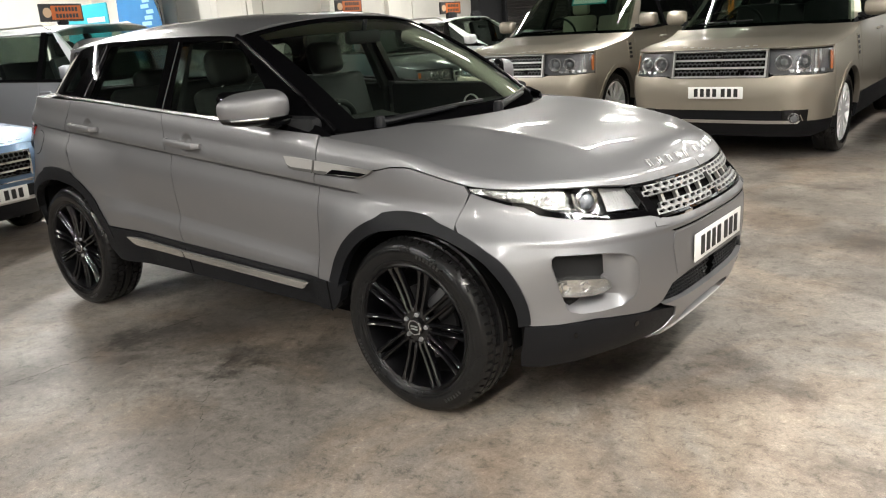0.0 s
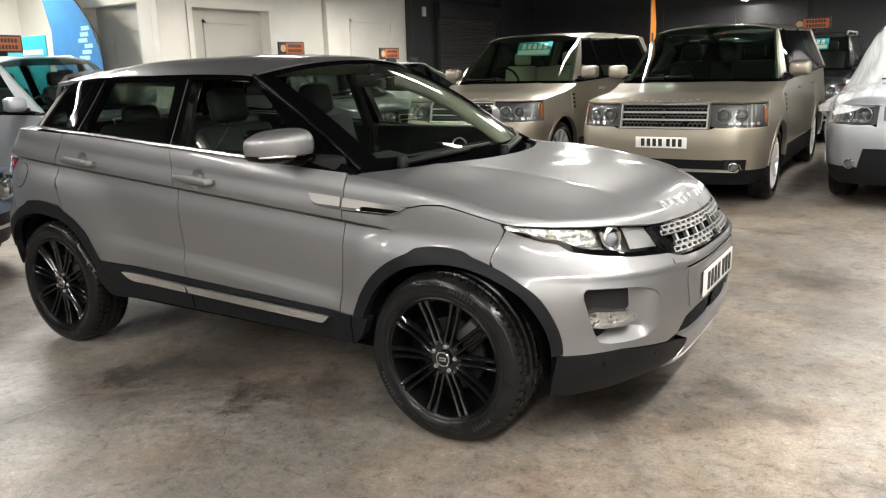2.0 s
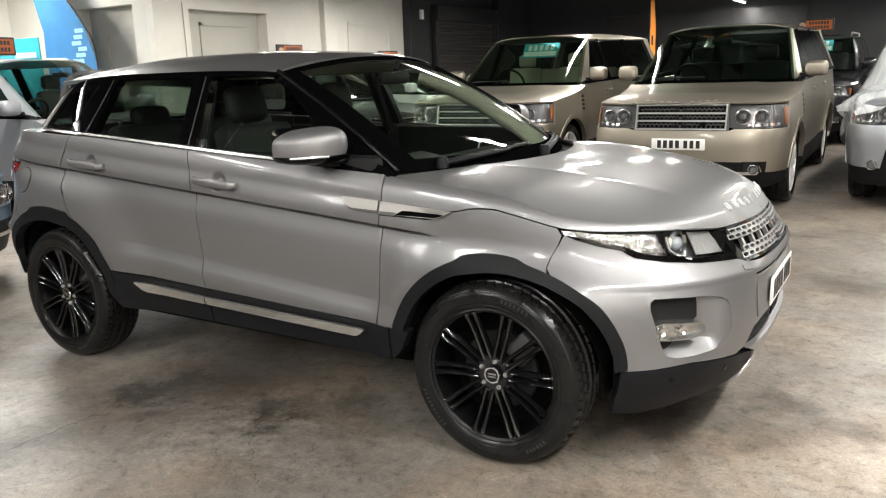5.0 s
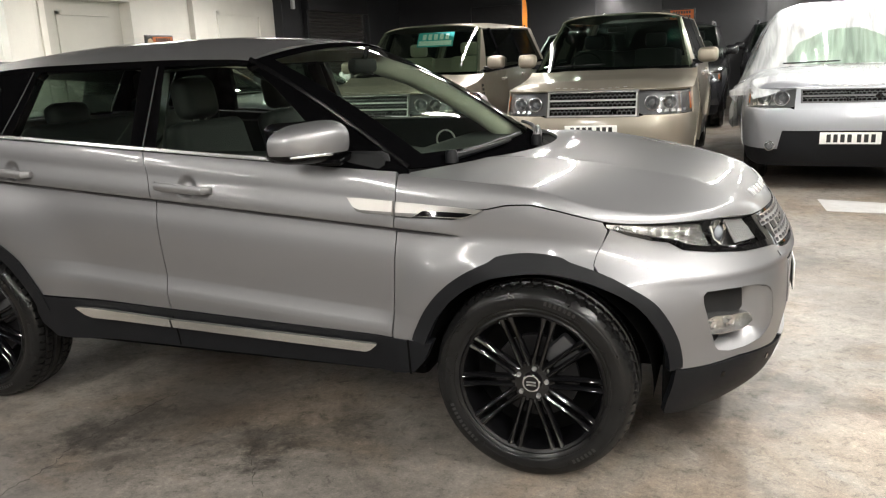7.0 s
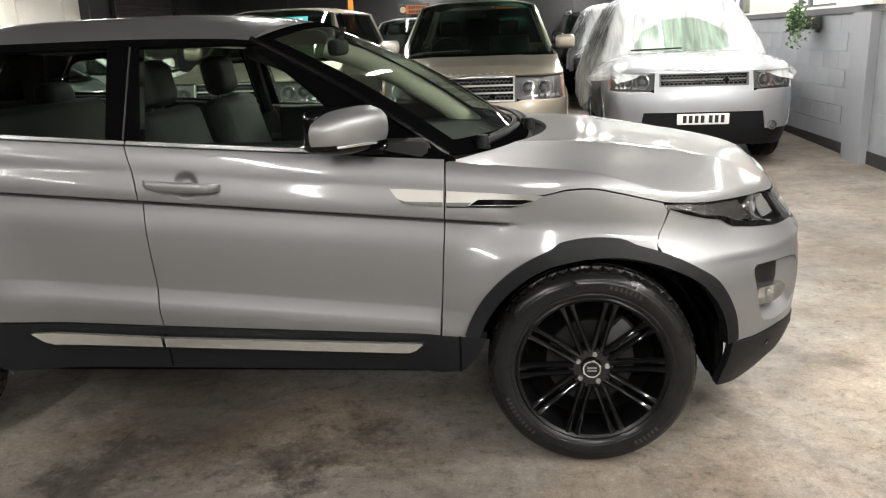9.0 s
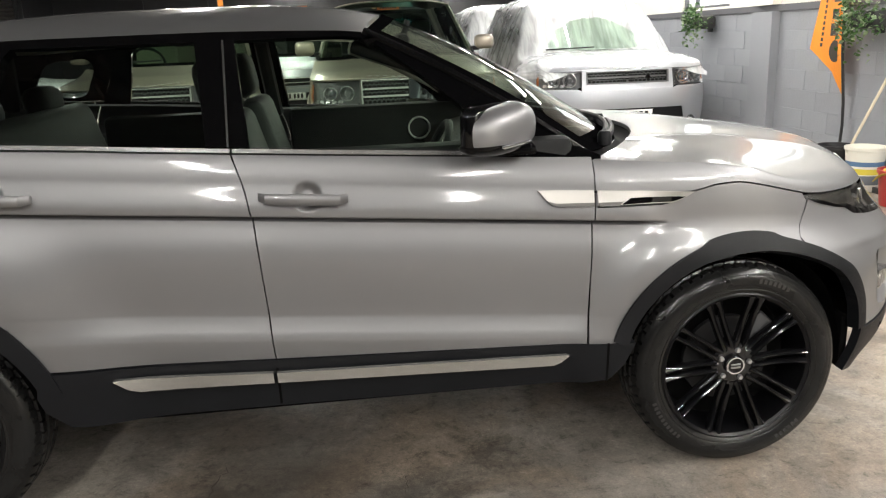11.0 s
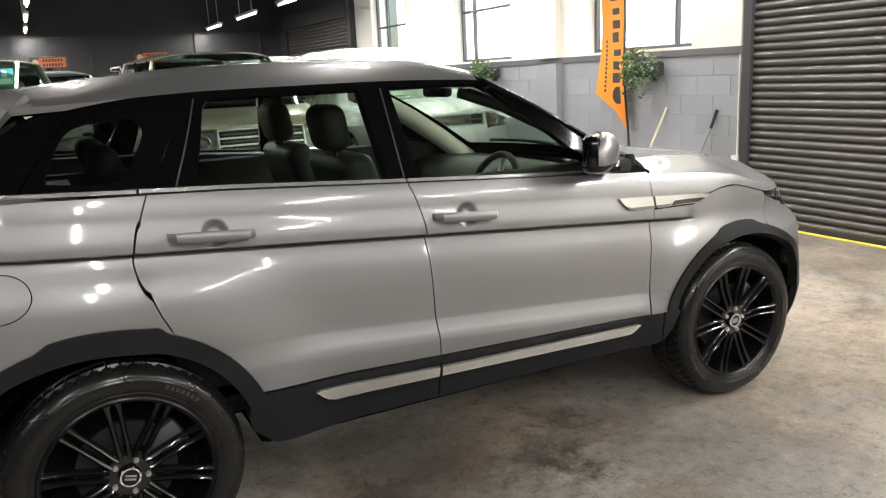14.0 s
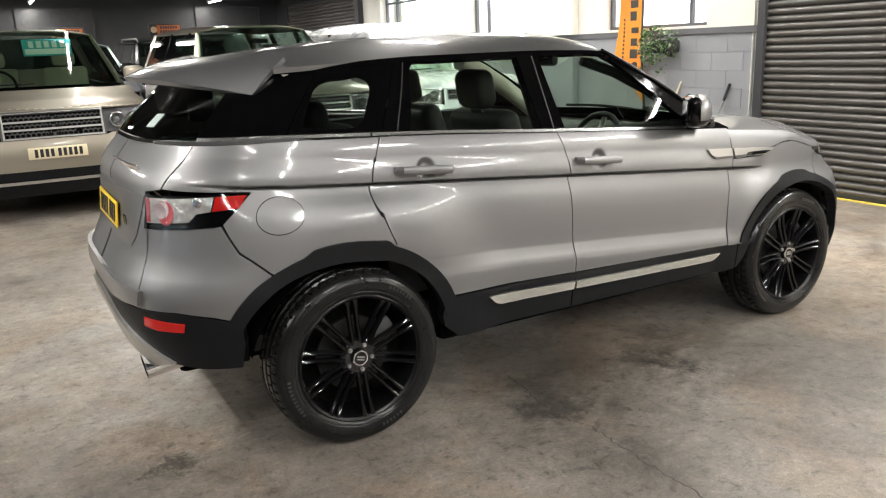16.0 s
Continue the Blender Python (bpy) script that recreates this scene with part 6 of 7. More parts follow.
    pan("lower_bumper", [[(axf + R + .01, zl), (max(sn - 1.25, axf + R + .05), lo[1]), (lo[0] - .05, lo[1]), (lo[0], lo[2]), (sn, lo[2]), (sn, .24), (sn - .9, .24), (axf + R - .01, .30)]], CLAD, -.012, .03, both=True)
    if strip:
        pan("bumper_strip", [[(sn - .78, lo[1] + .005), (sn, lo[1] + .005), (sn, lo[1] - .022), (sn - .76, lo[1] - .022)]], SATIN, .006, .01, both=True)
    lp = [(s_lamp + .02, lamp[1] - .01), (sn - lamp_in, lamp[1]), (sn - lamp_in, lamp[0] + .02), (sn - lamp_in - .05, lamp[0]), (s_lamp + .04, lamp[0])]
    inn = Vector((-.05, .02, 0))
    pan("headlamp", [lp], mat("lamp_housing", (.085, .086, .09), .30, .6), 0, .01, lambda s, z: sk(s, z) + inn, "clear headlamp unit")
    for ob in pan("headlamp_lens", [lp], CLEAR, .002, 0):
        ob.visible_shadow = False
    pan("indicator_lens", [[(s_lamp + .03, lamp[1] - .03), (s_lamp + .075, lamp[1] - .03), (s_lamp + .075, lamp[0] + .03), (s_lamp + .045, lamp[0] + .03)]], AMBER, .0, .01, lambda s, z: sk(s, z) + inn * .4)
    zm = (lamp[0] + lamp[1]) / 2
    for dd, rr in ((lamp_in + .13, .075), (lamp_in + .30, .068)):
        p = sk(sn - dd, zm) + inn * .55
        turn = Matrix.Translation(p) @ Matrix.Rotation(radians(80), 4, "Z")
        pair("lamp_reflector", rig(lathe([(rr * .50, .020), (rr * .82, -.006), (rr * .90, -.016), (rr, -.014), (rr * 1.02, -.004), (rr, .03)], 28), turn), mat("lamp_bowl", (.50, .50, .51), .22, .9), car)
        pair("projector_lens", rig(lathe([(0, -.018), (rr * .30, -.012), (rr * .48, .006), (rr * .52, .02)], 20), turn), mat("projector_dark_glass", (.10, .105, .11), .05, coat=1.0), car)
    for i in range(5):
        pan("lamp_element", [[(s_lamp + .16 + .07 * i, lamp[0] + .018), (s_lamp + .205 + .07 * i, lamp[0] + .018), (s_lamp + .205 + .07 * i, lamp[0] + .045), (s_lamp + .16 + .07 * i, lamp[0] + .045)]], mat("lamp_bowl", (.50, .50, .51), .22, .9), .0, .006, lambda s, z: sk(s, z) + inn * .7)
    gw, g0, g1 = grille
    l0 = lamp[0]
    pan("nose_panel", [[(sn - lamp_in + .004, l0 - .019), (sn, l0 - .019), (sn, g0 - frame_w * .6), (sn - gw - frame_w * .3, g0 - frame_w * .6), (sn - gw - frame_w * .6, g1 + frame_w * .3), (sn, g1 + frame_w * .3), (sn, lip + .006), (sn - lamp_in + .004, lip + .006)]], nose_mat or paint, -.002, .01, both=True)
    pan("lamp_ledge", [[(s_lamp + .01, l0 - .019), (sn - lamp_in + .004, l0 - .019), (sn - lamp_in - .045, l0 - .002), (s_lamp + .035, l0 - .002)]], paint, -.001, .03)
    pan("grille_back", [[(sn - gw, g0), (sn, g0), (sn, g1), (sn - gw, g1)]], DARK, 0, .01, lambda s, z: sk(s, z) + Vector((-.03, 0, 0)), both=True)
    pan("grille_frame", [[(sn - gw - frame_w, g1 + .5 * frame_w), (sn, g1 + .5 * frame_w), (sn, g1), (sn - gw, g1), (sn - gw + .01, g0), (sn, g0), (sn, g0 - frame_w), (sn - gw - .4 * frame_w, g0 - frame_w)]], grille_paint, .006, .03, both=True)
    hgt = (g1 - g0) / bars
    for i in range(1, bars):
        pan("grille_bar", [[(sn - gw, g0 + hgt * i + .008), (sn, g0 + hgt * i + .008), (sn, g0 + hgt * i - .008), (sn - gw, g0 + hgt * i - .008)]], grille_paint, .002, .02, both=True)
    lat = bmesh.new()
    for j in range(bars * 2):
        for i in range(int(gw / .045) + 1):
            a0, b0 = sn - gw + .03 + i * .045 + (j % 2) * .0225, g0 + hgt / 2 * (j + .5)
            hs, hz = .0225, hgt / 4
            hs = min(hs, sn - a0)
            if hs < .004:
                continue
            c = [lat.verts.new(sk(a0 + x * hs, b0 + y * hz) + Vector((-.012, 0, 0))) for x, y in ((-1, 0), (-1, 1), (1, 1), (1, 0), (1, -1), (-1, -1))]
            e = [lat.verts.new(sk(a0 + x * hs, b0 + y * hz) + Vector((-.012, 0, 0))) for x, y in ((-.9, 0), (-.52, .78), (.52, .78), (.9, 0), (.52, -.78), (-.52, -.78))]
            for k in range(6):
                lat.faces.new((c[k], c[(k + 1) % 6], e[(k + 1) % 6], e[k]))
    lat.normal_update()
    for f in lat.faces:
        if f.normal.x < 0:
            f.normal_flip()
    mirror_into(lat)
    part("grille_mesh", lat, mat("grille_mesh_grey", (.05, .05, .052), .4, .6), car)
    part("grille_badge", rig(lathe([(0, -.006), (.018, -.004), (.021, .004)], 20), Matrix.Translation((nose(g0 + .04) + .004, .22, g0 + .045)) @ Matrix.Rotation(radians(90), 4, "Z") @ Matrix.Scale(1.5, 4, (1, 0, 0))), GLOSSBLACK, car)
    p = sk(sn - .72, lo[1] + .03)
    at_fog = Matrix.Translation(p) @ Matrix.Rotation(radians(78), 4, "Z")
    pair("fog_lamp", rig(lathe([(.034, -.004), (.040, -.014), (.048, -.012), (.048, .02), (.034, .02)], 24, True), at_fog), mat("fog_chrome", (.35, .35, .36), .2, .9), car, "round fog lamp")
    pair("fog_glass", rig(lathe([(0, -.006), (.02, -.005), (.035, .0), (.035, .012)], 20), at_fog), mat("projector_dark_glass", (.10, .105, .11), .05, coat=1.0), car)
    plate("front_plate", plate_mat, car, Matrix.Translation((nose(plate_z) + .012, 0, plate_z)) @ Matrix.Rotation(radians(90), 4, "Z"), glyphs=front_glyphs)
    if vents:
        pan("wing_vent", [[(xs - .02, zbf - .10), (xs + .09, zbf - .11), (xs + .09, zbf - .36), (xs - .02, zbf - .36)]], paint, .006, .015)
        for i in range(4):
            pan("vent_slot", [[(xs, zbf - .155 - .05 * i), (xs + .07, zbf - .155 - .05 * i), (xs + .07, zbf - .125 - .05 * i), (xs, zbf - .125 - .05 * i)]], CLAD, .009, .006)
        pan("fog_recess", [[(sn - .84, lo[2] + .005), (sn - .62, lo[2] + .005), (sn - .62, lo[2] - .10), (sn - .84, lo[2] - .10)]], GLOSSBLACK, .002, .02)
    # bonnet
    def edge_z(s):
        return float(np.interp(s, [d3, xs, axf - .2, s_lamp, sn], [zb(d3), zbf - .05, hood - .03, lip, lip + .005]))

    def bon(s, v):
        p = sk(s, edge_z(s))
        xc = float(np.interp(s, [xs - .1, x0f, sn], [xs + .16, x0f + .15, N - .10]))
        zc = float(np.interp(xc, [xs, x0f, N - .35, N - .10], [zbf + .015, hood + .02, hood - .01, lip + .012]))
        k = 1 - v
        xx, yy = p.x + (xc - p.x) * (1 - k ** 2), p.y * k
        bulge = .012 * ease(.60, .52, abs(yy)) * ease(N - .12, N - .4, xx)
        return Vector((xx, yy, p.z + (zc - p.z) * (1 - k ** 7) + bulge))
    part("bonnet", net(bon, np.concatenate([np.linspace(xs - .10, x0f, 10), np.linspace(x0f + .05, sn - .002, 22)]), np.concatenate([[0, .01, .025, .045, .07], np.linspace(.11, 1, 14)]), cen, .02, True), paint, car)
    for i in range(10):
        if i != 5:
            d = (i - 4.7) * .085
            q = bon(sn - abs(d), .10)
            part("badge_bar", boxm((q.x, -q.y if d > 0 else q.y, q.z + .003), (.03, .035, .006), .002), SATIN, car)
    # window band
    zr = H - .10
    aft = xr + .15

    def win(a, b, la, lb):
        return [(a, zb(a) + .03), (b, zb(b) + .03), (lb, zr - .02), (la, zr - .02)]
    fe, ft = xs - .32, xt - .10
    wins = ((d2 + .05, fe, d2 + .03, ft), (d1 + .06, d2 - .05, d1 + .05, d2 - .06), (aft, d1 - .05, aft + .12, d1 - .06))
    for nm, (a, b, la, lb) in zip(("front_side_window", "rear_side_window", "quarter_window"), wins):
        for ob in pan(nm, [win(a, b, la, lb)], glazing if nm[0] == "f" else TINTED, .001, 0, gs):
            ob.visible_shadow = True
    pan("centre_pillar", [[(d2 - .05, zb(d2)), (d2 + .05, zb(d2)), (d2 + .03, zr), (d2 - .06, zr)]], GLOSSBLACK, .003, .04, gs)
    pan("rear_door_pillar", [[(d1 - .05, zb(d1)), (d1 + .06, zb(d1)), (d1 + .05, zr), (d1 - .06, zr)]], GLOSSBLACK, .003, .04, gs)
    pan("rear_pillar", [[(T + .22, zb(T + .2)), (aft, zb(aft)), (aft + .12, zr), (xr + .06, zr)]], paint, .003, .05, gs)
    pan("belt_strip", [[(T + .25, zb(T) + .0), (xs - .2, zb(xs - .2)), (xs - .2, zb(xs - .2) + .03), (T + .25, zb(T) + .03)]], GLOSSBLACK, .004, .03, gs)
    ey = -gs(xt, zr).y

    def scr(v, w):
        k = 1 - w
        e = Vector((xs - .10, -W * .90, zbf + .0)).lerp(Vector((xt - .05, -ey, zr)), v)
        c = Vector((xs + .16, 0, zbf + .01)).lerp(Vector((xt + .05, 0, H - .035)), v) + Vector((.01, 0, .02)) * math.sin(math.pi * v)
        q = k ** 2.4
        return Vector((c.x + (e.x - c.x) * q, e.y * k, c.z + (e.z - c.z) * q))
    part("windscreen", net(scr, np.linspace(0, 1, 8), np.linspace(0, 1, 8), cen, 0, True), SCREEN if glazing is GLASS else glazing, car, "windscreen glass")

    def ap(u, v):
        a = gs(fe + (ft - fe) * u, zb(fe) + (zr - zb(fe)) * u)
        return a.lerp(scr(u, .03), v)
    pair("windscreen_pillar", net(ap, np.linspace(0, 1, 8), (0, .5, 1), cen, .03), paint, car)
    pan("mirror_sail", [[(fe, zb(fe)), (xs - .08, zbf), (xs - .14, zbf + .03), (fe - .02, zb(fe) + .06)]], CLAD, .002, .02, gs)
    part("screen_border", net(lambda v, w: scr(v, w) + Vector((0, 0, -.004)), (0, .05), np.linspace(0, 1, 8), cen, .004, True), GLOSSBLACK, car)

    def rf(u, w):
        k = 1 - w
        x = xr + .04 + (xt - .05 - xr - .04) * u
        e = gs(x, zr)
        xc = xr + (xt + .05 - xr) * u
        return Vector((x + (xc - x) * (1 - k * k), e.y * k, zr + (H - .035 - zr + .035 * math.sin(math.pi * u)) * (1 - k ** 4)))
    part("roof", net(rf, np.linspace(0, 1, 12), np.linspace(0, 1, 10), cen, .02, True), paint, car)

    def rw(v, w):
        k = 1 - w
        a, b = Vector((T + .16, -W * .86, zbr)), Vector((xr + .05, -ey * .97, zr))
        e = a.lerp(b, v)
        return Vector((e.x - .05 * (1 - k * k), e.y * k, e.z))
    part("rear_window", net(rw, np.linspace(0, 1, 5), np.linspace(0, 1, 6), cen, .004, True), TINTED, car)
    pan("tailgate", [[(x0r - .3, zbr), (st, zbr), (st, .6), (x0r - .3, .6)]], paint, both=True)
    pan("rear_bumper", [[(x0r - .3, zl), (x0r - .3, .6), (st, .6), (st, .32), (x0r - .2, .32)]], paint, .01, .03, both=True)
    if rails:
        for sy in (-1, 1):
            part("roof_rail", tube([(xr + .15, sy * (ey - .06), zr + .02), (xr + .25, sy * (ey - .06), zr + .075), (xt - .35, sy * (ey - .06), zr + .085), (xt - .2, sy * (ey - .06), zr + .03)], .015), SATIN, car)
    # mirrors
    mp = mirror_paint or paint
    for sy in (-1, 1) if mirrors else ():
        q = gs(fe - .02, zb(fe) + .02)
        mm = part("door_mirror", boxm((q.x + .02, sy * (-q.y + .13), q.z + .10), (.15, .22, .16), .05, None, 3), mp, car)
        part("mirror_arm", boxm((q.x, sy * (-q.y + .02), q.z + .03), (.10, .12, .05), .015), CLAD, mm)
        part("mirror_glass", boxm((q.x - .057, sy * (-q.y + .13), q.z + .10), (.004, .18, .125)), mat("mirror_silver", (.8, .82, .83), .02, 1.0), mm)
    # wheels and underside
    w0 = road_wheel(wr, rim or mat("silver_alloy", (.55, .55, .56), .3, .85), spokes)
    w0.parent = car
    w0.location = (axf, -W + .14, wr)
    for x, y, rz in ((axr, -W + .14, 0), (axf, W - .14, 180), (axr, W - .14, 180)):
        copy_thing(w0, pose(x, y, wr, 0, 0, rz))
    for sx in (axf, axr):
        bm = bmesh.new()
        pts = arc_pts(sx, wr, R + .01, -10, 190, 18)
        a, b = [bm.verts.new((x, -W + .04, z)) for x, z in pts], [bm.verts.new((x, -W + .42, z)) for x, z in pts]
        for i in range(len(a) - 1):
            bm.faces.new((a[i], a[i + 1], b[i + 1], b[i]))
        bm.faces.new(b)
        pair("wheel_well", bm, DARK, car)
    part("floor_pan", join(slab(axr + R, axf - R, -W + .1, W - .1, .28, .42), slab(T + .3, N - .3, -W + .45, W - .45, .28, .45), slab(axf - .3, N - .35, -W + .42, W - .42, .42, .85)), DARK, car)
    # cabin
    part("cabin_lining", join(slab(xr, xs - .1, -W + .12, -W + .18, .5, zbf - .02), slab(xr, xs - .1, W - .18, W - .12, .5, zbf - .02), slab(xr, xs, -W + .15, W - .15, .5, .56), slab(xs - .08, xs - .02, -W + .15, W - .15, .5, zbf - .04)), TRIM, car)
    part("dashboard", slab(xs - .62, xs - .05, -W + .18, W - .18, zbf - .30, zbf - .04, .05), TRIM, car)
    for y in (-.38, .38):
        sx = d2 + .18
        se = part("seat", boxm((sx + .1, y, .75), (.5, .5, .18), .05), seats, car)
        part("backrest", rig(boxm((0, 0, 0), (.13, .5, .66), .05), Matrix.Translation((sx - .2, y, 1.08)) @ Matrix.Rotation(radians(-14), 4, "Y")), seats, se)
        part("headrest", boxm((sx - .31, y, 1.50), (.11, .26, .18), .05), seats, se)
    be = part("rear_bench", boxm((d1 + .25, 0, .75), (.5, 1.25, .18), .05), seats, car)
    part("backrest", rig(boxm((0, 0, 0), (.13, 1.25, .62), .05), Matrix.Translation((d1 - .02, 0, 1.06)) @ Matrix.Rotation(radians(-14), 4, "Y")), seats, be)
    ring = [(.19 * math.cos(a), .19 * math.sin(a), 0) for a in np.linspace(0, 2 * math.pi, 25)]
    part("steering_wheel", rig(tube(ring, .016, 8), Matrix.Translation((xs - .70, -.38, zbf + .02)) @ Matrix.Rotation(radians(-66), 4, "Y")), TRIM, car)
    part("interior_mirror", boxm((xt + .22, 0, H - .22), (.04, .22, .06), .015), TRIM, car)
    part("wiper_arm", tube([scr(.05, .3) + Vector((0, 0, .02)), scr(.06, .95) + Vector((0, 0, .02))], .008, 6), CLAD, car)
    if price:
        pm = Matrix.Translation(scr(.70, .55) + Vector((-.03, 2 * abs(scr(.70, .55).y) * .75, -.01))) @ Matrix.Rotation(radians(90), 4, "Z") @ Matrix.Rotation(radians(-35), 4, "X")
        tag = part("price_card", rig(boxm((0, 0, 0), (.50, .004, .22)), pm), mat("teal_card", (.05, .38, .42), .5), car, "teal price card inside the windscreen")
        for i in range(5):
            part("card_bar", rig(boxm((-.16 + .08 * i, -.004, .04), (.05, .003, .085)), pm), mat("card_ink", (.75, .8, .8), .5), tag)
        part("card_bar", rig(boxm((0, -.004, -.055), (.46, .003, .07)), pm), mat("card_ink", (.75, .8, .8), .5), tag)
    if sign:
        rs = thing("roof_sign", "black roof sign with an orange panel on a car roof", "sign", m @ pose((xr + xt) / 2 + .3, 0, H + .0), "roof signs")
        part("board", boxm((0, 0, .15), (.04, .62, .22), .01), mat("sign_black", (.02, .02, .02), .4), rs)
        part("panel", boxm((.024, .06, .15), (.006, .44, .17)), mat("sign_orange", (.42, .10, .015), .5), rs)
        part("emblem", rig(lathe([(0, -.004), (.06, -.004), (.06, .002)], 20), Matrix.Translation((.024, -.22, .15)) @ Matrix.Rotation(radians(90), 4, "Z")), mat("sign_beige", (.45, .32, .2), .5), rs)
        for z, wd in ((.19, .34), (.11, .34)):
            for i in range(7):
                part("letter_bar", boxm((.029, .06 - wd / 2 + wd * (i + .5) / 7, z), (.003, wd / 7 * .7, .05)), mat("sign_black", (.02, .02, .02), .4), rs)
        part("foot", boxm((0, 0, .03), (.08, .12, .06), .01), CLAD, rs)
    return car


def parked(x, nose_y, N, yaw=0):
    y = nose_y + N
    return pose(x, y, floor_z(y), 0, 0, -90 + yaw) @ pose(0, 0, 0, 0, .97, 0)


def facing_x(nose_x_, y, N, yaw=0):
    return pose(nose_x_ - N, y, floor_z(y), 0, 0, yaw)


DIM = glass("dim_screen", (0.40, 0.50, 0.42))
BIG = dict(N=2.30, T=-2.65, W=.978, H=1.86, wb=2.88, zbf=1.20, zbr=1.24, lip=1.055, hood=1.14, xs=1.02, xt=.28, xr=-2.45, wr=.38, lamp=(.815, 1.035), lamp_in=.47, lamp_out=1.13, grille=(.44, .815, 1.035), plate_z=.665, lower=.50, frame_w=.013, tumble=.41, nose_mat=mat("grille_surround", (.075, .072, .068), .45, .4), grille_paint=mat("grille_silver", (.36, .355, .345), .38, .85), vents=True, rim=mat("bright_alloy", (.80, .80, .80), .30, .55), spokes=10)
vehicle("luxury_suv", "champagne metallic large SUV with silver grille, parked nose out", parked(.62, 4.42, 2.30), GOLD, seats=TRIM, glazing=DIM, group="parked cars", mirror_paint=GOLD, **BIG)
vehicle("luxury_suv", "champagne metallic large SUV with cream seats and a teal price card", parked(-1.93, 4.72, 2.30), GOLD, seats=CREAM, glazing=DIM, price=True, plate_mat=PLATE_C, front_glyphs=9, group="parked cars", **BIG)
SPORT = dict(N=2.27, T=-2.50, W=.965, H=1.80, wb=2.745, zbf=1.13, zbr=1.20, lip=1.00, hood=1.10, xs=.92, xt=.15, xr=-2.2, wr=.38, lamp=(.82, .995), lamp_in=.50, lamp_out=1.10, grille=(.44, .872, .982), bars=2, frame_w=.014, mirrors=False, grille_paint=mat("dark_grille", (.10, .10, .105), .4, .6), plate_z=.53, lower=.50, strip=False)
rrs1 = vehicle("sport_suv", "silver SUV under a clear plastic dust sheet", parked(3.07, 4.83, 2.27, -2), SILVER, intake=(.60, .42, .60), group="parked cars", **SPORT)
rrs2 = vehicle("sport_suv", "silver SUV under a clear plastic dust sheet, in the second row", parked(3.25, 10.4, 2.27, 0), SILVER, group="parked cars", **SPORT)
X5 = dict(N=2.25, T=-2.40, W=.95, H=1.76, wb=2.93, zbf=1.12, zbr=1.18, lip=.93, hood=1.06, xs=1.0, xt=.15, xr=-2.1, wr=.38, nf=3.0, lamp=(.78, .92), lamp_in=.42, lamp_out=1.0, grille=(.25, .70, .92), bars=1, grille_paint=CHROME, plate_z=.50, rails=True)
vehicle("black_suv", "black SUV with a teal price card, in the second row", parked(.85, 10.0, 2.25), BLACKP, price=True, sign=True, group="parked cars", **X5)
vehicle("black_suv", "black SUV parked deep in the hall", parked(3.0, 13.0, 2.25), BLACKP, group="parked cars", **{**X5, "T": -2.2})
HATCH = dict(N=2.0, T=-2.05, W=.88, H=1.52, wb=2.6, zbf=.98, zbr=1.05, lip=.80, hood=.92, xs=.95, xt=.0, xr=-1.6, wr=.32, nf=2.8, lamp=(.64, .78), lamp_in=.42, lamp_out=1.0, grille=(.40, .60, .74), bars=2, plate_z=.45, lower=.36)
vehicle("estate_car", "silver car with dark windows, in the second row", parked(-.95, 10.3, 2.0), SILVER, sign=True, group="parked cars", **{**HATCH, "H": 1.72, "zbf": 1.08, "zbr": 1.12, "hood": 1.0, "lip": .88})
ML = dict(N=2.3, T=-2.45, W=.955, H=1.80, wb=2.915, zbf=1.12, zbr=1.18, lip=.95, hood=1.07, xs=.95, xt=.10, xr=-2.1, wr=.38, nf=3.0, lamp=(.80, .94), lamp_in=.50, lamp_out=1.0, grille=(.42, .72, .93), bars=3, grille_paint=CHROME, plate_z=.50, rails=True)
vehicle("silver_suv", "silver SUV with roof rails and a roof sign", pose(-6.35, 2.25, floor_z(2.25), 0, 0, 10), SILVER, sign=True, group="parked cars", **ML)
vehicle("blue_hatchback", "light blue metallic saloon with chrome grille", pose(-5.25, -1.0, 0, 0, 0, 10), BLUEP, group="parked cars", **{**HATCH, "N": 2.15, "T": -2.2, "grille_paint": CHROME, "bars": 3, "grille": (.34, .56, .76), "lamp": (.60, .76), "lip": .82})
vehicle("dark_hatchback", "dark grey hatchback with a roof sign", facing_x(-3.9, 6.7, 2.0), DARKGREYP, sign=True, group="parked cars", **{**HATCH, "H": 1.66, "zbf": 1.05, "zbr": 1.10}, rails=True)
vehicle("white_hatchback", "white hatchback with a roof sign", facing_x(-3.6, 9.1, 2.0), WHITEP, sign=True, group="parked cars", **HATCH, rails=True)

# ---- dust sheets ----
PLASTIC = bpy.data.materials.new("clear_plastic_film")
PLASTIC.use_nodes = True
_nt = PLASTIC.node_tree
_b = _nt.nodes["Principled BSDF"]
_b.inputs["Base Color"].default_value, _b.inputs["Roughness"].default_value = (.86, .88, .90, 1), .16
_tr, _mx, _n, _mp, _tc, _rg = (_nt.nodes.new(k) for k in ("ShaderNodeBsdfTransparent", "ShaderNodeMixShader", "ShaderNodeTexNoise", "ShaderNodeMapping", "ShaderNodeTexCoord", "ShaderNodeMapRange"))
_tr.inputs[0].default_value = (.95, .96, .97, 1)
_mp.inputs["Scale"].default_value = (1.2, 7.0, 1.0)
_n.inputs["Scale"].default_value, _n.inputs["Detail"].default_value, _n.inputs["Distortion"].default_value = 1.7, 4, .7
_rg.inputs[1].default_value, _rg.inputs[2].default_value, _rg.inputs[3].default_value, _rg.inputs[4].default_value = .34, .66, .34, .64
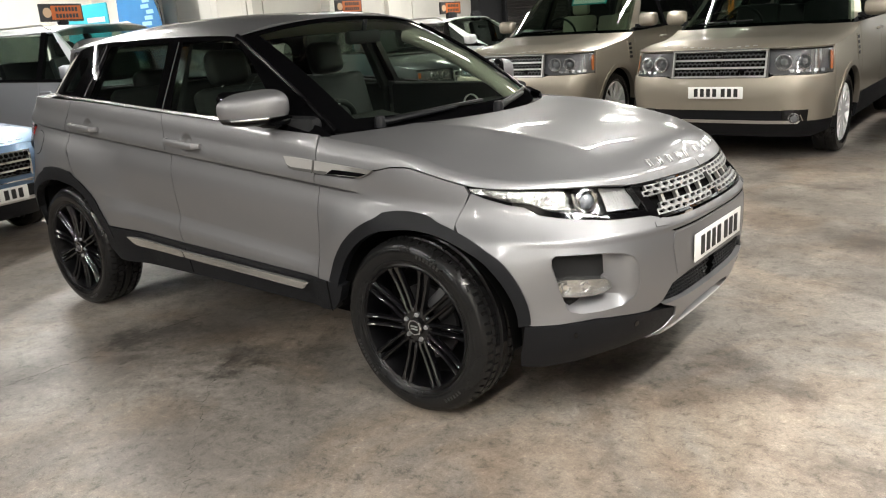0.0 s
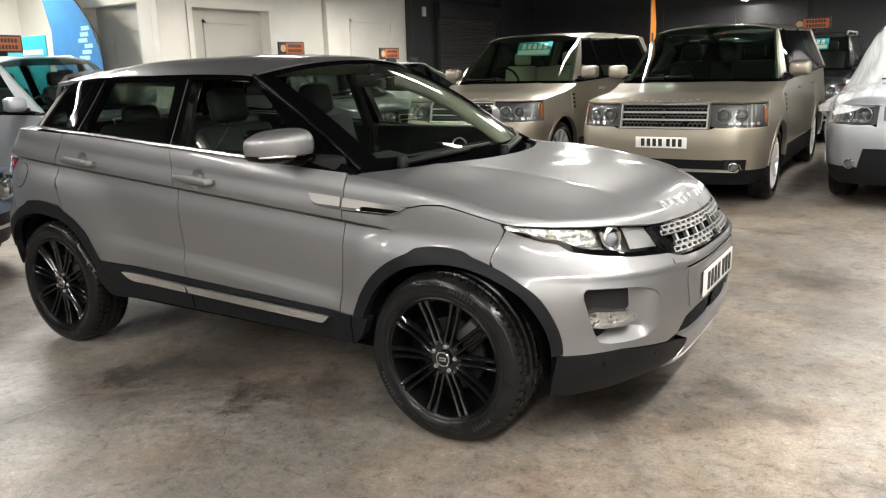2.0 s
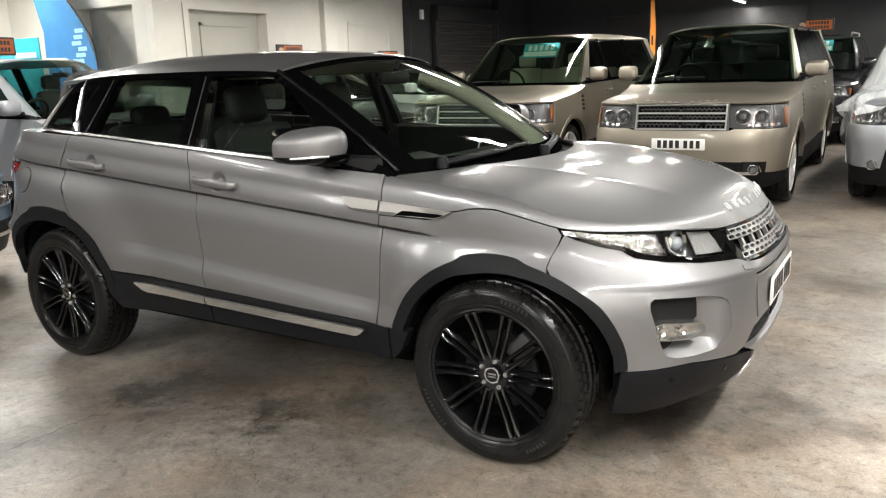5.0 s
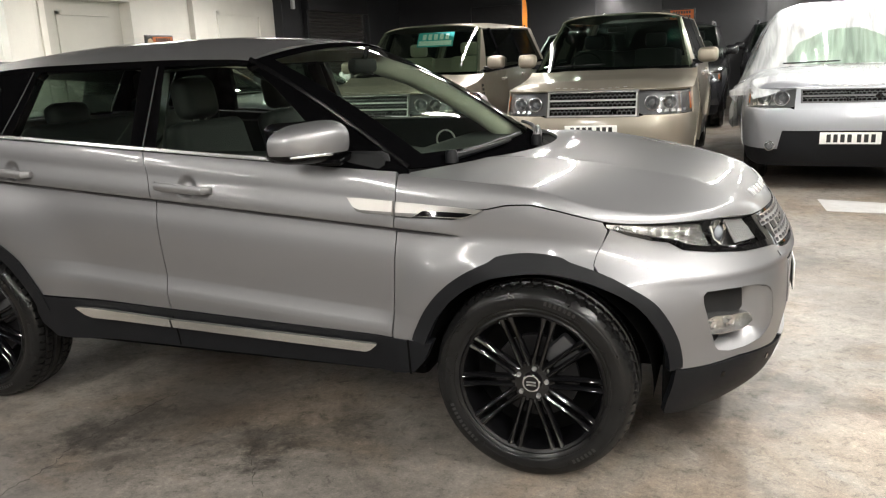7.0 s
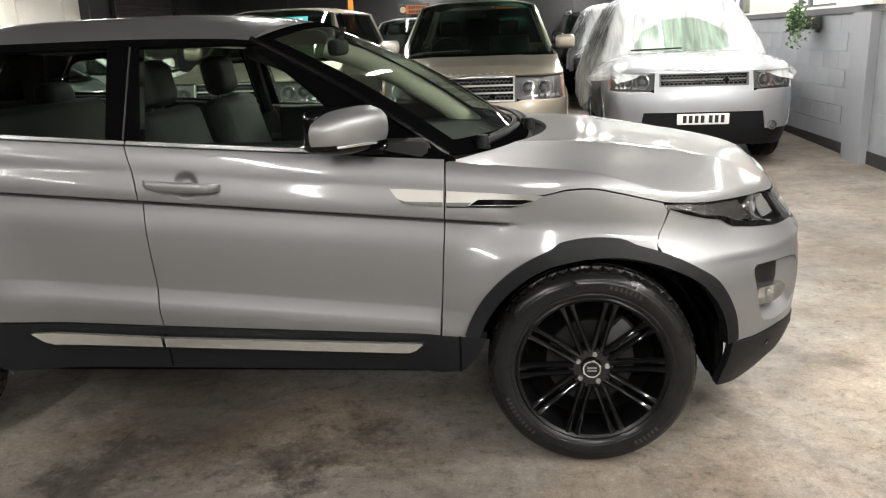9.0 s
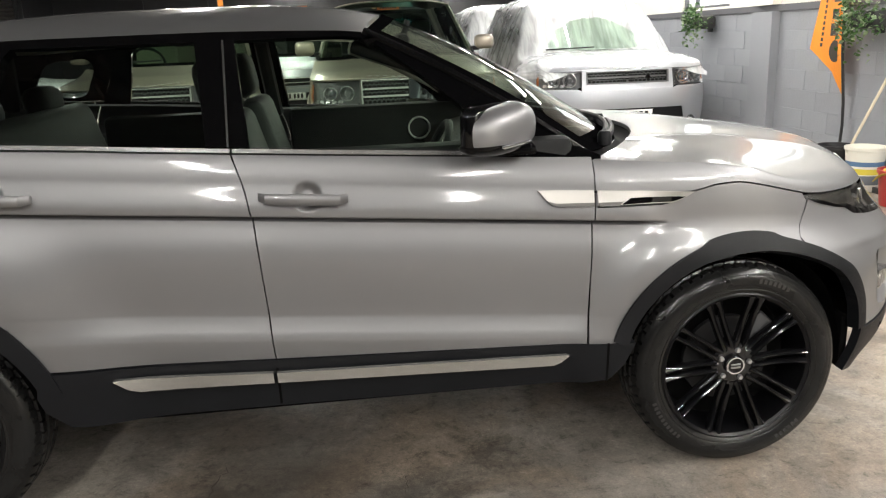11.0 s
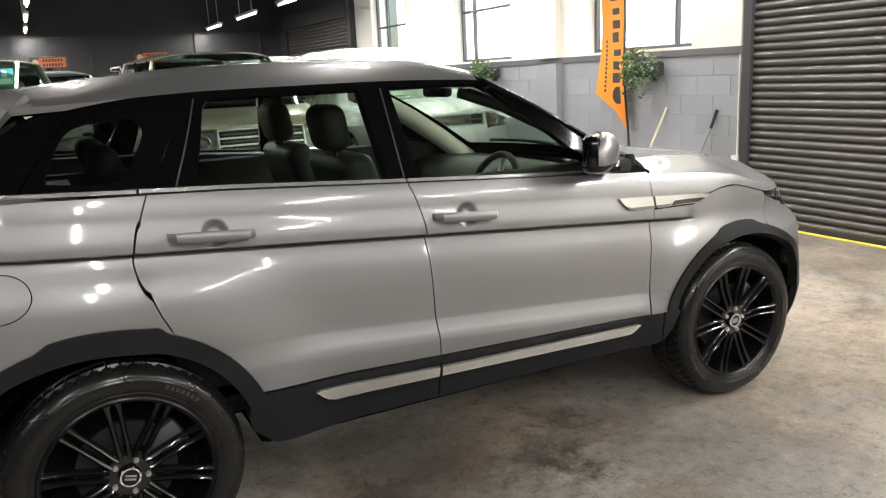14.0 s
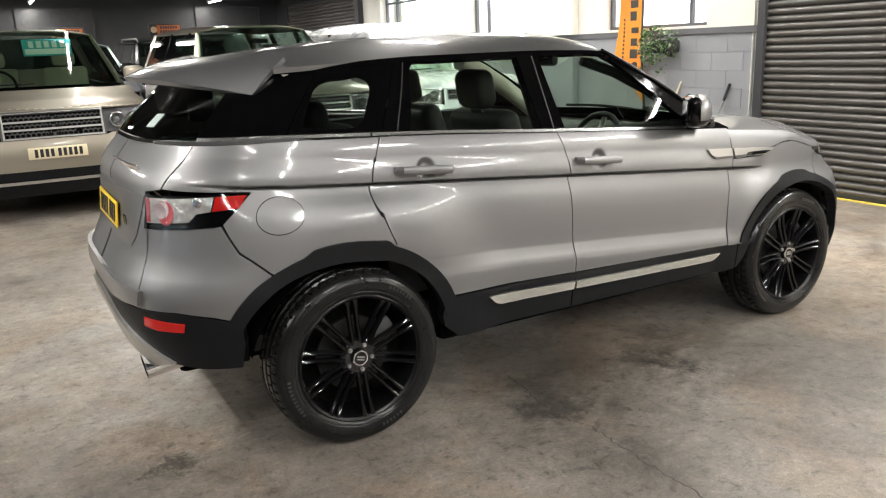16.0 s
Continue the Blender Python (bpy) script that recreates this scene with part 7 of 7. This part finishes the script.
for _p, _q in ((_tc.outputs["Object"], _mp.inputs[0]), (_mp.outputs[0], _n.inputs["Vector"]), (_n.outputs[0], _rg.inputs[0]), (_rg.outputs[0], _mx.inputs[0]),
               (_tr.outputs[0], _mx.inputs[1]), (_b.outputs[0], _mx.inputs[2]), (_mx.outputs[0], _nt.nodes["Material Output"].inputs[0])):
    _nt.links.new(_p, _q)


def dust_sheet(m, seed, N, T, W, H, zbf, hood, lip, xs, xt, xr, low):
    """Thin plastic film laid over a car, sagging between its edges and hanging down its flanks."""
    topz = pchip((T - .02, T + .10, xr, (xr + xt) / 2, xt, xs + .12, N - .45, N - .14, N - .10), (1.0, 1.22, H + .0, H + .035, H + .015, zbf + .03, hood + .045, lip + .05, lip - .0))
    topw = pchip((T - .02, xr, xt, xs, N - .3, N - .10), (.80, .66, .66, .90, .86, .74))

    def f(x, v):
        a = abs(v)
        z, w = topz(x), topw(x)
        if a < .6:
            y = w * a / .6
            zz = z - .07 * (a / .6) ** 4
        else:
            u = (a - .6) / .4
            fall = float(np.interp(x, [T, xs - .3, xs + .4, N - .1], [low, low, zbf - .25, lip - .06]))
            zz = (z - .07) + (min(fall, z - .1) - (z - .07)) * u
            y = w + (float(np.interp(x, [N - .75, N - .1], [W + .13, .82])) - w) * min(1, u * 1.35) ** .75
            y += (.025 * math.sin(9 * x + seed) + .018 * math.sin(23 * x + 2 * seed)) * u
        p = Vector((x * 2.0 + seed, v * 3.0, seed))
        d = noise.noise(p) * .012 + (1 - abs(noise.noise(Vector((x * 3.2 + v * 2.2 + seed, v * 6 - x * 2.4, 2.0))))) ** 3 * .020
        if a < .6 and x > xs:
            d *= .45
        return Vector((x, math.copysign(y + (d if a > .6 else 0), v), zz + (d if a <= .6 else 0)))
    bm = net(f, np.linspace(T - .02, N - .10, 110), np.linspace(-1, 1, 97), (0, 0, .9), 0)
    ob = put("dust_sheet", bm, PLASTIC, sharp=50)
    ob.matrix_basis = m
    return tagged(ob, "clear crinkled plastic dust sheet draped over a silver car", "dust sheet", "dust sheets")


_k = {k: SPORT[k] for k in ("N", "T", "W", "H", "zbf", "hood", "lip", "xs", "xt", "xr")}
dust_sheet(rrs1.matrix_basis.copy(), 1.3, low=.45, **_k)
dust_sheet(rrs2.matrix_basis.copy(), 4.1, low=.60, **_k)

# ---- loose things ----
ORANGE = mat("orange_cloth", (.75, .24, .015), .7, grain=.2, scale=200, var=.08, vscale=3)
BLUE = mat("blue_cloth", (.03, .16, .36), .7, grain=.2, scale=200, var=.12, vscale=3)
POLE = mat("black_pole", (.02, .02, .022), .4)


def feather_flag(name, label, m, outline, cloth, ink, bars, pole, base_r=.18, height=.06):
    """A feather flag in its local x-z plane; outline: (x, z)."""
    f = thing(name, label, "flag", m, "feather flags")
    cl = sheet([outline], lambda u, v: Vector((u, .035 * math.sin(5.5 * u + 2.4 * v) + .02 * math.sin(4 * v), v)), .05, .08, thick=.004, centre=(0, 5, 1))
    cloth_ob = part("cloth", cl, cloth, f)
    for (x, z, w, h) in bars:
        part("print_bar", sheet([[(x, z), (x + w, z), (x + w, z + h), (x, z + h)]], lambda u, v: Vector((u, .035 * math.sin(5.5 * u + 2.4 * v) + .02 * math.sin(4 * v), v)), .05, .08, thick=.002, centre=(0, 5, 1), lift=.003), ink, cloth_ob)
    part("pole", tube([(x, .012 + .035 * math.sin(5.5 * x + 2.4 * z) + .02 * math.sin(4 * z), z) for x, z in smooth_line(pole, 8)], .014), POLE, f)
    part("base", rig(lathe([(0, 0), (base_r, 0), (base_r, -.015), (.03, -height), (0, -height)], 28), Matrix.Rotation(radians(-90), 4, "X")), POLE, f)
    return f


dark_ink = mat("dark_print", (.03, .025, .02), .6)
white_ink = mat("white_print", (.75, .78, .8), .6)
fm = pose(4.56, 3.60, floor_z(3.6), 0, 0, -90)
flag_bars = [(-.22 + .012 * (i % 3), 1.30 + .15 * i, .15 - .02 * (i % 2), .11 - .02 * (i % 3)) for i in range(9)] + [(-.36, 1.20 + .05 * i, .03, .032) for i in range(12)]
feather_flag("orange_flag", "orange feather flag with dark printing on a black pole", fm, [(0, .77), (-.16, .97), (-.49, 1.18), (-.46, 1.60), (-.42, 2.15), (-.34, 2.75), (-.14, 3.20), (.0, 3.30)], ORANGE, dark_ink, flag_bars, [(.01, .03), (.01, 1.5), (.01, 2.6), (0, 3.27)])
part("emblem", sheet([arc_pts(-.12, 1.16, .10, 60, 300, 12)], lambda u, v: Vector((u, .035 * math.sin(5.5 * u + 2.4 * v) + .02 * math.sin(4 * v), v)), .05, .08, thick=.002, centre=(0, 5, 1), lift=.003), dark_ink, bpy.data.objects["orange_flag"])
feather_flag("orange_flag", "narrow orange feather flag deep in the hall", pose(-2.55, 14.0, floor_z(14), 0, 0, 20), [(0, .3), (.10, .4), (.12, 2.1), (.08, 2.62), (.03, 2.72), (0, 2.6)], ORANGE, dark_ink, [(.03, 1.7, .04, .2), (.03, 1.3, .04, .25)], [(0, .03), (0, 1.5), (0, 2.7)])
feather_flag("blue_flag", "blue feather flag with white printing", pose(-7.54, 3.9, floor_z(3.9)), [(-1.10, 1.35), (-.02, 1.05), (0, 1.75), (-.19, 2.25), (-.50, 2.62), (-.80, 2.85), (-1.12, 3.02), (-1.34, 3.08), (-1.30, 2.80), (-1.16, 2.2), (-1.20, 1.8)], BLUE, mat("pale_blue_print", (.30, .52, .74), .6), [(-.62 + .07 * (i % 3), 1.74 + .085 * i, .26, .06) for i in range(6)], [(0, .03), (0, 1.75), (-.19, 2.25), (-.50, 2.62), (-.80, 2.85), (-1.12, 3.02), (-1.34, 3.08)])
bn = thing("banner_stand", "teal advertising banner with white print on a stand", "banner", pose(-8.11, 3.03, floor_z(3.03)))
part("panel", boxm((0, 0, 1.12), (1.20, .02, 1.92), .004), mat("teal_poster", (.02, .33, .42), .5, var=.04), bn)
for i in range(8):
    part("print_bar", boxm((.06 + .062 * i, -.013, 1.86), (.045, .004, .07)), white_ink, bn)
part("foot", boxm((0, 0, .08), (1.24, .22, .16), .03), SATIN, bn)


def hanging_basket(name, label, m, w, seed):
    """A wall trough full of trailing leaves."""
    rnd = random.Random(seed)
    pl = thing(name, label, "plant", m, "wall planters")
    part("trough", boxm((0, 0, 0), (.20, w * .7, .16), .03), mat("dark_trough", (.03, .03, .03), .6), pl)
    part("bracket", boxm((.10, 0, -.02), (.03, .10, .2), .004), POLE, pl)
    greens = (mat("leaf_green", (.05, .12, .03), .45, var=.25, vscale=6), mat("leaf_pale", (.22, .30, .16), .5, var=.2, vscale=6))
    for gi, count in enumerate((260, 120)):
        bm = bmesh.new()
        for _ in range(count):
            a, r = rnd.uniform(0, 2 * math.pi), rnd.random() ** .6
            y, z = w * .62 * r * math.cos(a), .05 + .20 * r * math.sin(a)
            if rnd.random() < .35:
                z -= rnd.random() * .22
                y += rnd.uniform(-.05, .05)
            x = -.06 - .14 * math.sqrt(max(0, 1 - r * r)) + rnd.uniform(-.04, .05)
            L = rnd.uniform(.03, .06)
            q = Euler((rnd.uniform(-1.2, 1.2), rnd.uniform(-.9, .9), rnd.uniform(0, 6.3))).to_matrix()
            pts = [Vector(p) * L for p in ((0, 0, 0), (.45, .38, .10), (1, 0, -.12), (.45, -.38, .10))]
            vs = [bm.verts.new(Vector((x, y, z)) + q @ p) for p in pts]
            bm.faces.new((vs[0], vs[1], vs[2]))
            bm.faces.new((vs[0], vs[2], vs[3]))
        tagged(part("foliage", bm, greens[gi], pl), kind="stuff")
    return pl


hanging_basket("wall_planter", "trailing green plant in a dark wall trough", pose(4.58, 3.27, 1.48), .52, 3)
hanging_basket("wall_planter", "small trailing green plant in a dark wall trough", pose(4.58, 6.58, 1.52), .46, 8)


def bucket(name, label, m, r, h, material, rim_mat, bands=()):
    b = thing(name, label, "bucket", m, "buckets")
    part("pail", rig(lathe([(0, 0), (r * .82, 0), (r, -h), (r * .96, -h), (r * .78, -.02), (0, -.02)], 36), Matrix.Rotation(radians(-90), 4, "X")), material, b)
    part("rim", rig(lathe([(r * .97, -h), (r * 1.05, -h), (r * 1.05, -h + .025), (r, -h + .03)], 36, True), Matrix.Rotation(radians(-90), 4, "X")), rim_mat, b)
    part("handle", tube([(r * 1.03 * math.cos(a), .0 + .02, h * .95 - .10 * math.sin(a)) for a in np.linspace(0, math.pi, 13)], .005), rim_mat, b)
    for z0, z1, mt in bands:
        ra, rb = r * (.82 + .18 * z0 / h) + .002, r * (.82 + .18 * z1 / h) + .002
        part("label_band", rig(lathe([(ra, -z0), (rb, -z1)], 36), Matrix.Rotation(radians(-90), 4, "X")), mt, b)
    return b


tub_white = mat("white_tub_plastic", (.72, .70, .62), .4, var=.05)
bucket("bucket", "black plastic bucket by the block wall", pose(4.47, 3.42, floor_z(3.42)), .16, .34, mat("black_bucket", (.02, .02, .022), .45), POLE)
bucket("paint_tub", "white paint tub with coloured label bands", pose(4.50, 3.03, floor_z(3.03)), .165, .38, tub_white, tub_white,
       ((.06, .14, mat("band_grey", (.15, .17, .19), .5)), (.15, .20, mat("band_yellow", (.6, .5, .06), .5)), (.22, .26, mat("band_blue", (.08, .16, .28), .5))))
bucket("mop_bucket", "red mop bucket with a yellow cloth over its rim", pose(4.40, 2.42, floor_z(2.42)), .17, .29, mat("red_plastic", (.36, .035, .03), .4), mat("red_plastic", (.36, .035, .03), .4))
rag = net(lambda u, v: Vector((.17 * u - .03, .16 * v, .30 + .03 * math.sin(5 * u + 3 * v) - .10 * max(0, abs(v) - .7) - .06 * u * u)), np.linspace(-1, 1, 12), np.linspace(-1, 1, 12), (0, 0, 0), .006)
tagged(put("cloth", rag, mat("yellow_cloth", (.46, .35, .06), .9, grain=.4, scale=150, var=.1)), "yellow cleaning cloth lying over the mop bucket", "cloth").location = (4.40, 2.33, floor_z(2.42) + .012)
br = thing("broom", "pale wooden broom handle leaning on the block wall", "broom", pose(4.46, 3.29, floor_z(3.29)))
part("stick", tube([(.0, .10, .05), (.24, -.215, 1.03)], .013, 10), mat("pale_wood", (.62, .56, .42), .6, grain=.2, scale=60, var=.1), br)
part("head", boxm((0, .13, .04), (.10, .34, .07), .01), mat("brush_bristle", (.12, .09, .05), .9), br)
sq = thing("squeegee", "grey steel squeegee with a black grip against the wall", "squeegee", pose(4.50, 2.62, floor_z(2.6)))
part("stick", tube([(0, .06, .03), (.17, -.21, .86)], .010, 10), STEEL, sq)
part("grip", tube([(.167, -.205, .845), (.198, -.254, 1.03)], .016, 10), POLE, sq)
part("blade", boxm((0, .06, .03), (.03, .40, .05), .005), POLE, sq)
cd = thing("conduit", "white electrical conduit with a switch box on the wall", "conduit", pose(XR - .012, 2.10, 0))
part("pipe", tube([(0, 0, .62), (0, 0, ZC - .02)], .011, 8), WHITEW, cd)
part("switch_box", boxm((-.015, 0, .56), (.05, .09, .12), .008), mat("white_plastic", (.75, .75, .74), .4), cd)
structure("floor_stripe", sheet([[(2.75, 3.98), (3.45, 3.92), (3.55, 4.32), (2.72, 4.50)]], lambda x, y: Vector((x, y, floor_z(y) + .004)), .2, .2, thick=.003, centre=(3, 4, -2)), mat("worn_white_paint", (.45, .45, .45), .6, var=.12, vscale=6), "worn pale painted stripe on the floor", "line")


def floor_crack(name, pts, width):
    rnd = random.Random(len(pts))
    line = smooth_line(pts, 14)
    bm = bmesh.new()
    prev = None
    for i, (x, y) in enumerate(line):
        j = .012
        x, y = x + rnd.uniform(-j, j), y + rnd.uniform(-j, j)
        w = width * rnd.uniform(.25, 1.0)
        cur = (bm.verts.new((x - w, y + w * .4, .0015)), bm.verts.new((x + w, y - w * .4, .0015)))
        if prev:
            bm.faces.new((prev[0], prev[1], cur[1], cur[0]))
        prev = cur
    bmesh.ops.recalc_face_normals(bm, faces=bm.faces)
    bm.normal_update()
    if bm.faces[:][0].normal.z < 0:
        bmesh.ops.reverse_faces(bm, faces=bm.faces[:])
    structure(name, bm, mat("crack_dirt", (.075, .068, .06), .9), "dirt-filled crack in the concrete", "crack")


floor_crack("crack_1", [(-.46, -.66), (-.51, -.90), (-.54, -1.19), (-.50, -1.42), (-.52, -1.67), (-.52, -1.95), (-.58, -2.5), (-.5, -3.2)], .004)
floor_crack("crack_2", [(.19, -.82), (.20, -1.04), (.385, -1.28), (.66, -1.53), (.89, -1.73), (1.02, -1.86), (1.3, -2.2)], .0025)

# ---- blocks of the wall ----
blk = boxm((0, 0, 0), (.007, .4375, .1975), .002, None, 1)
first_blk = part("block", blk, GREYW, lower_wall)
_i = 0
for row in range(7):
    z = .20 + .100 + row * .200
    for colm in range(24):
        y = 2.0 + .22 + colm * .44 + (.22 if row % 2 else 0)
        if y > 11.75 or 4.75 < y < 5.65:
            continue
        ob = first_blk if _i == 0 else new("block", first_blk.data)
        _i += 1
        ob.parent = lower_wall
        ob.location = (XR - .003 + .002 * math.sin(_i * 7.1), y, z)
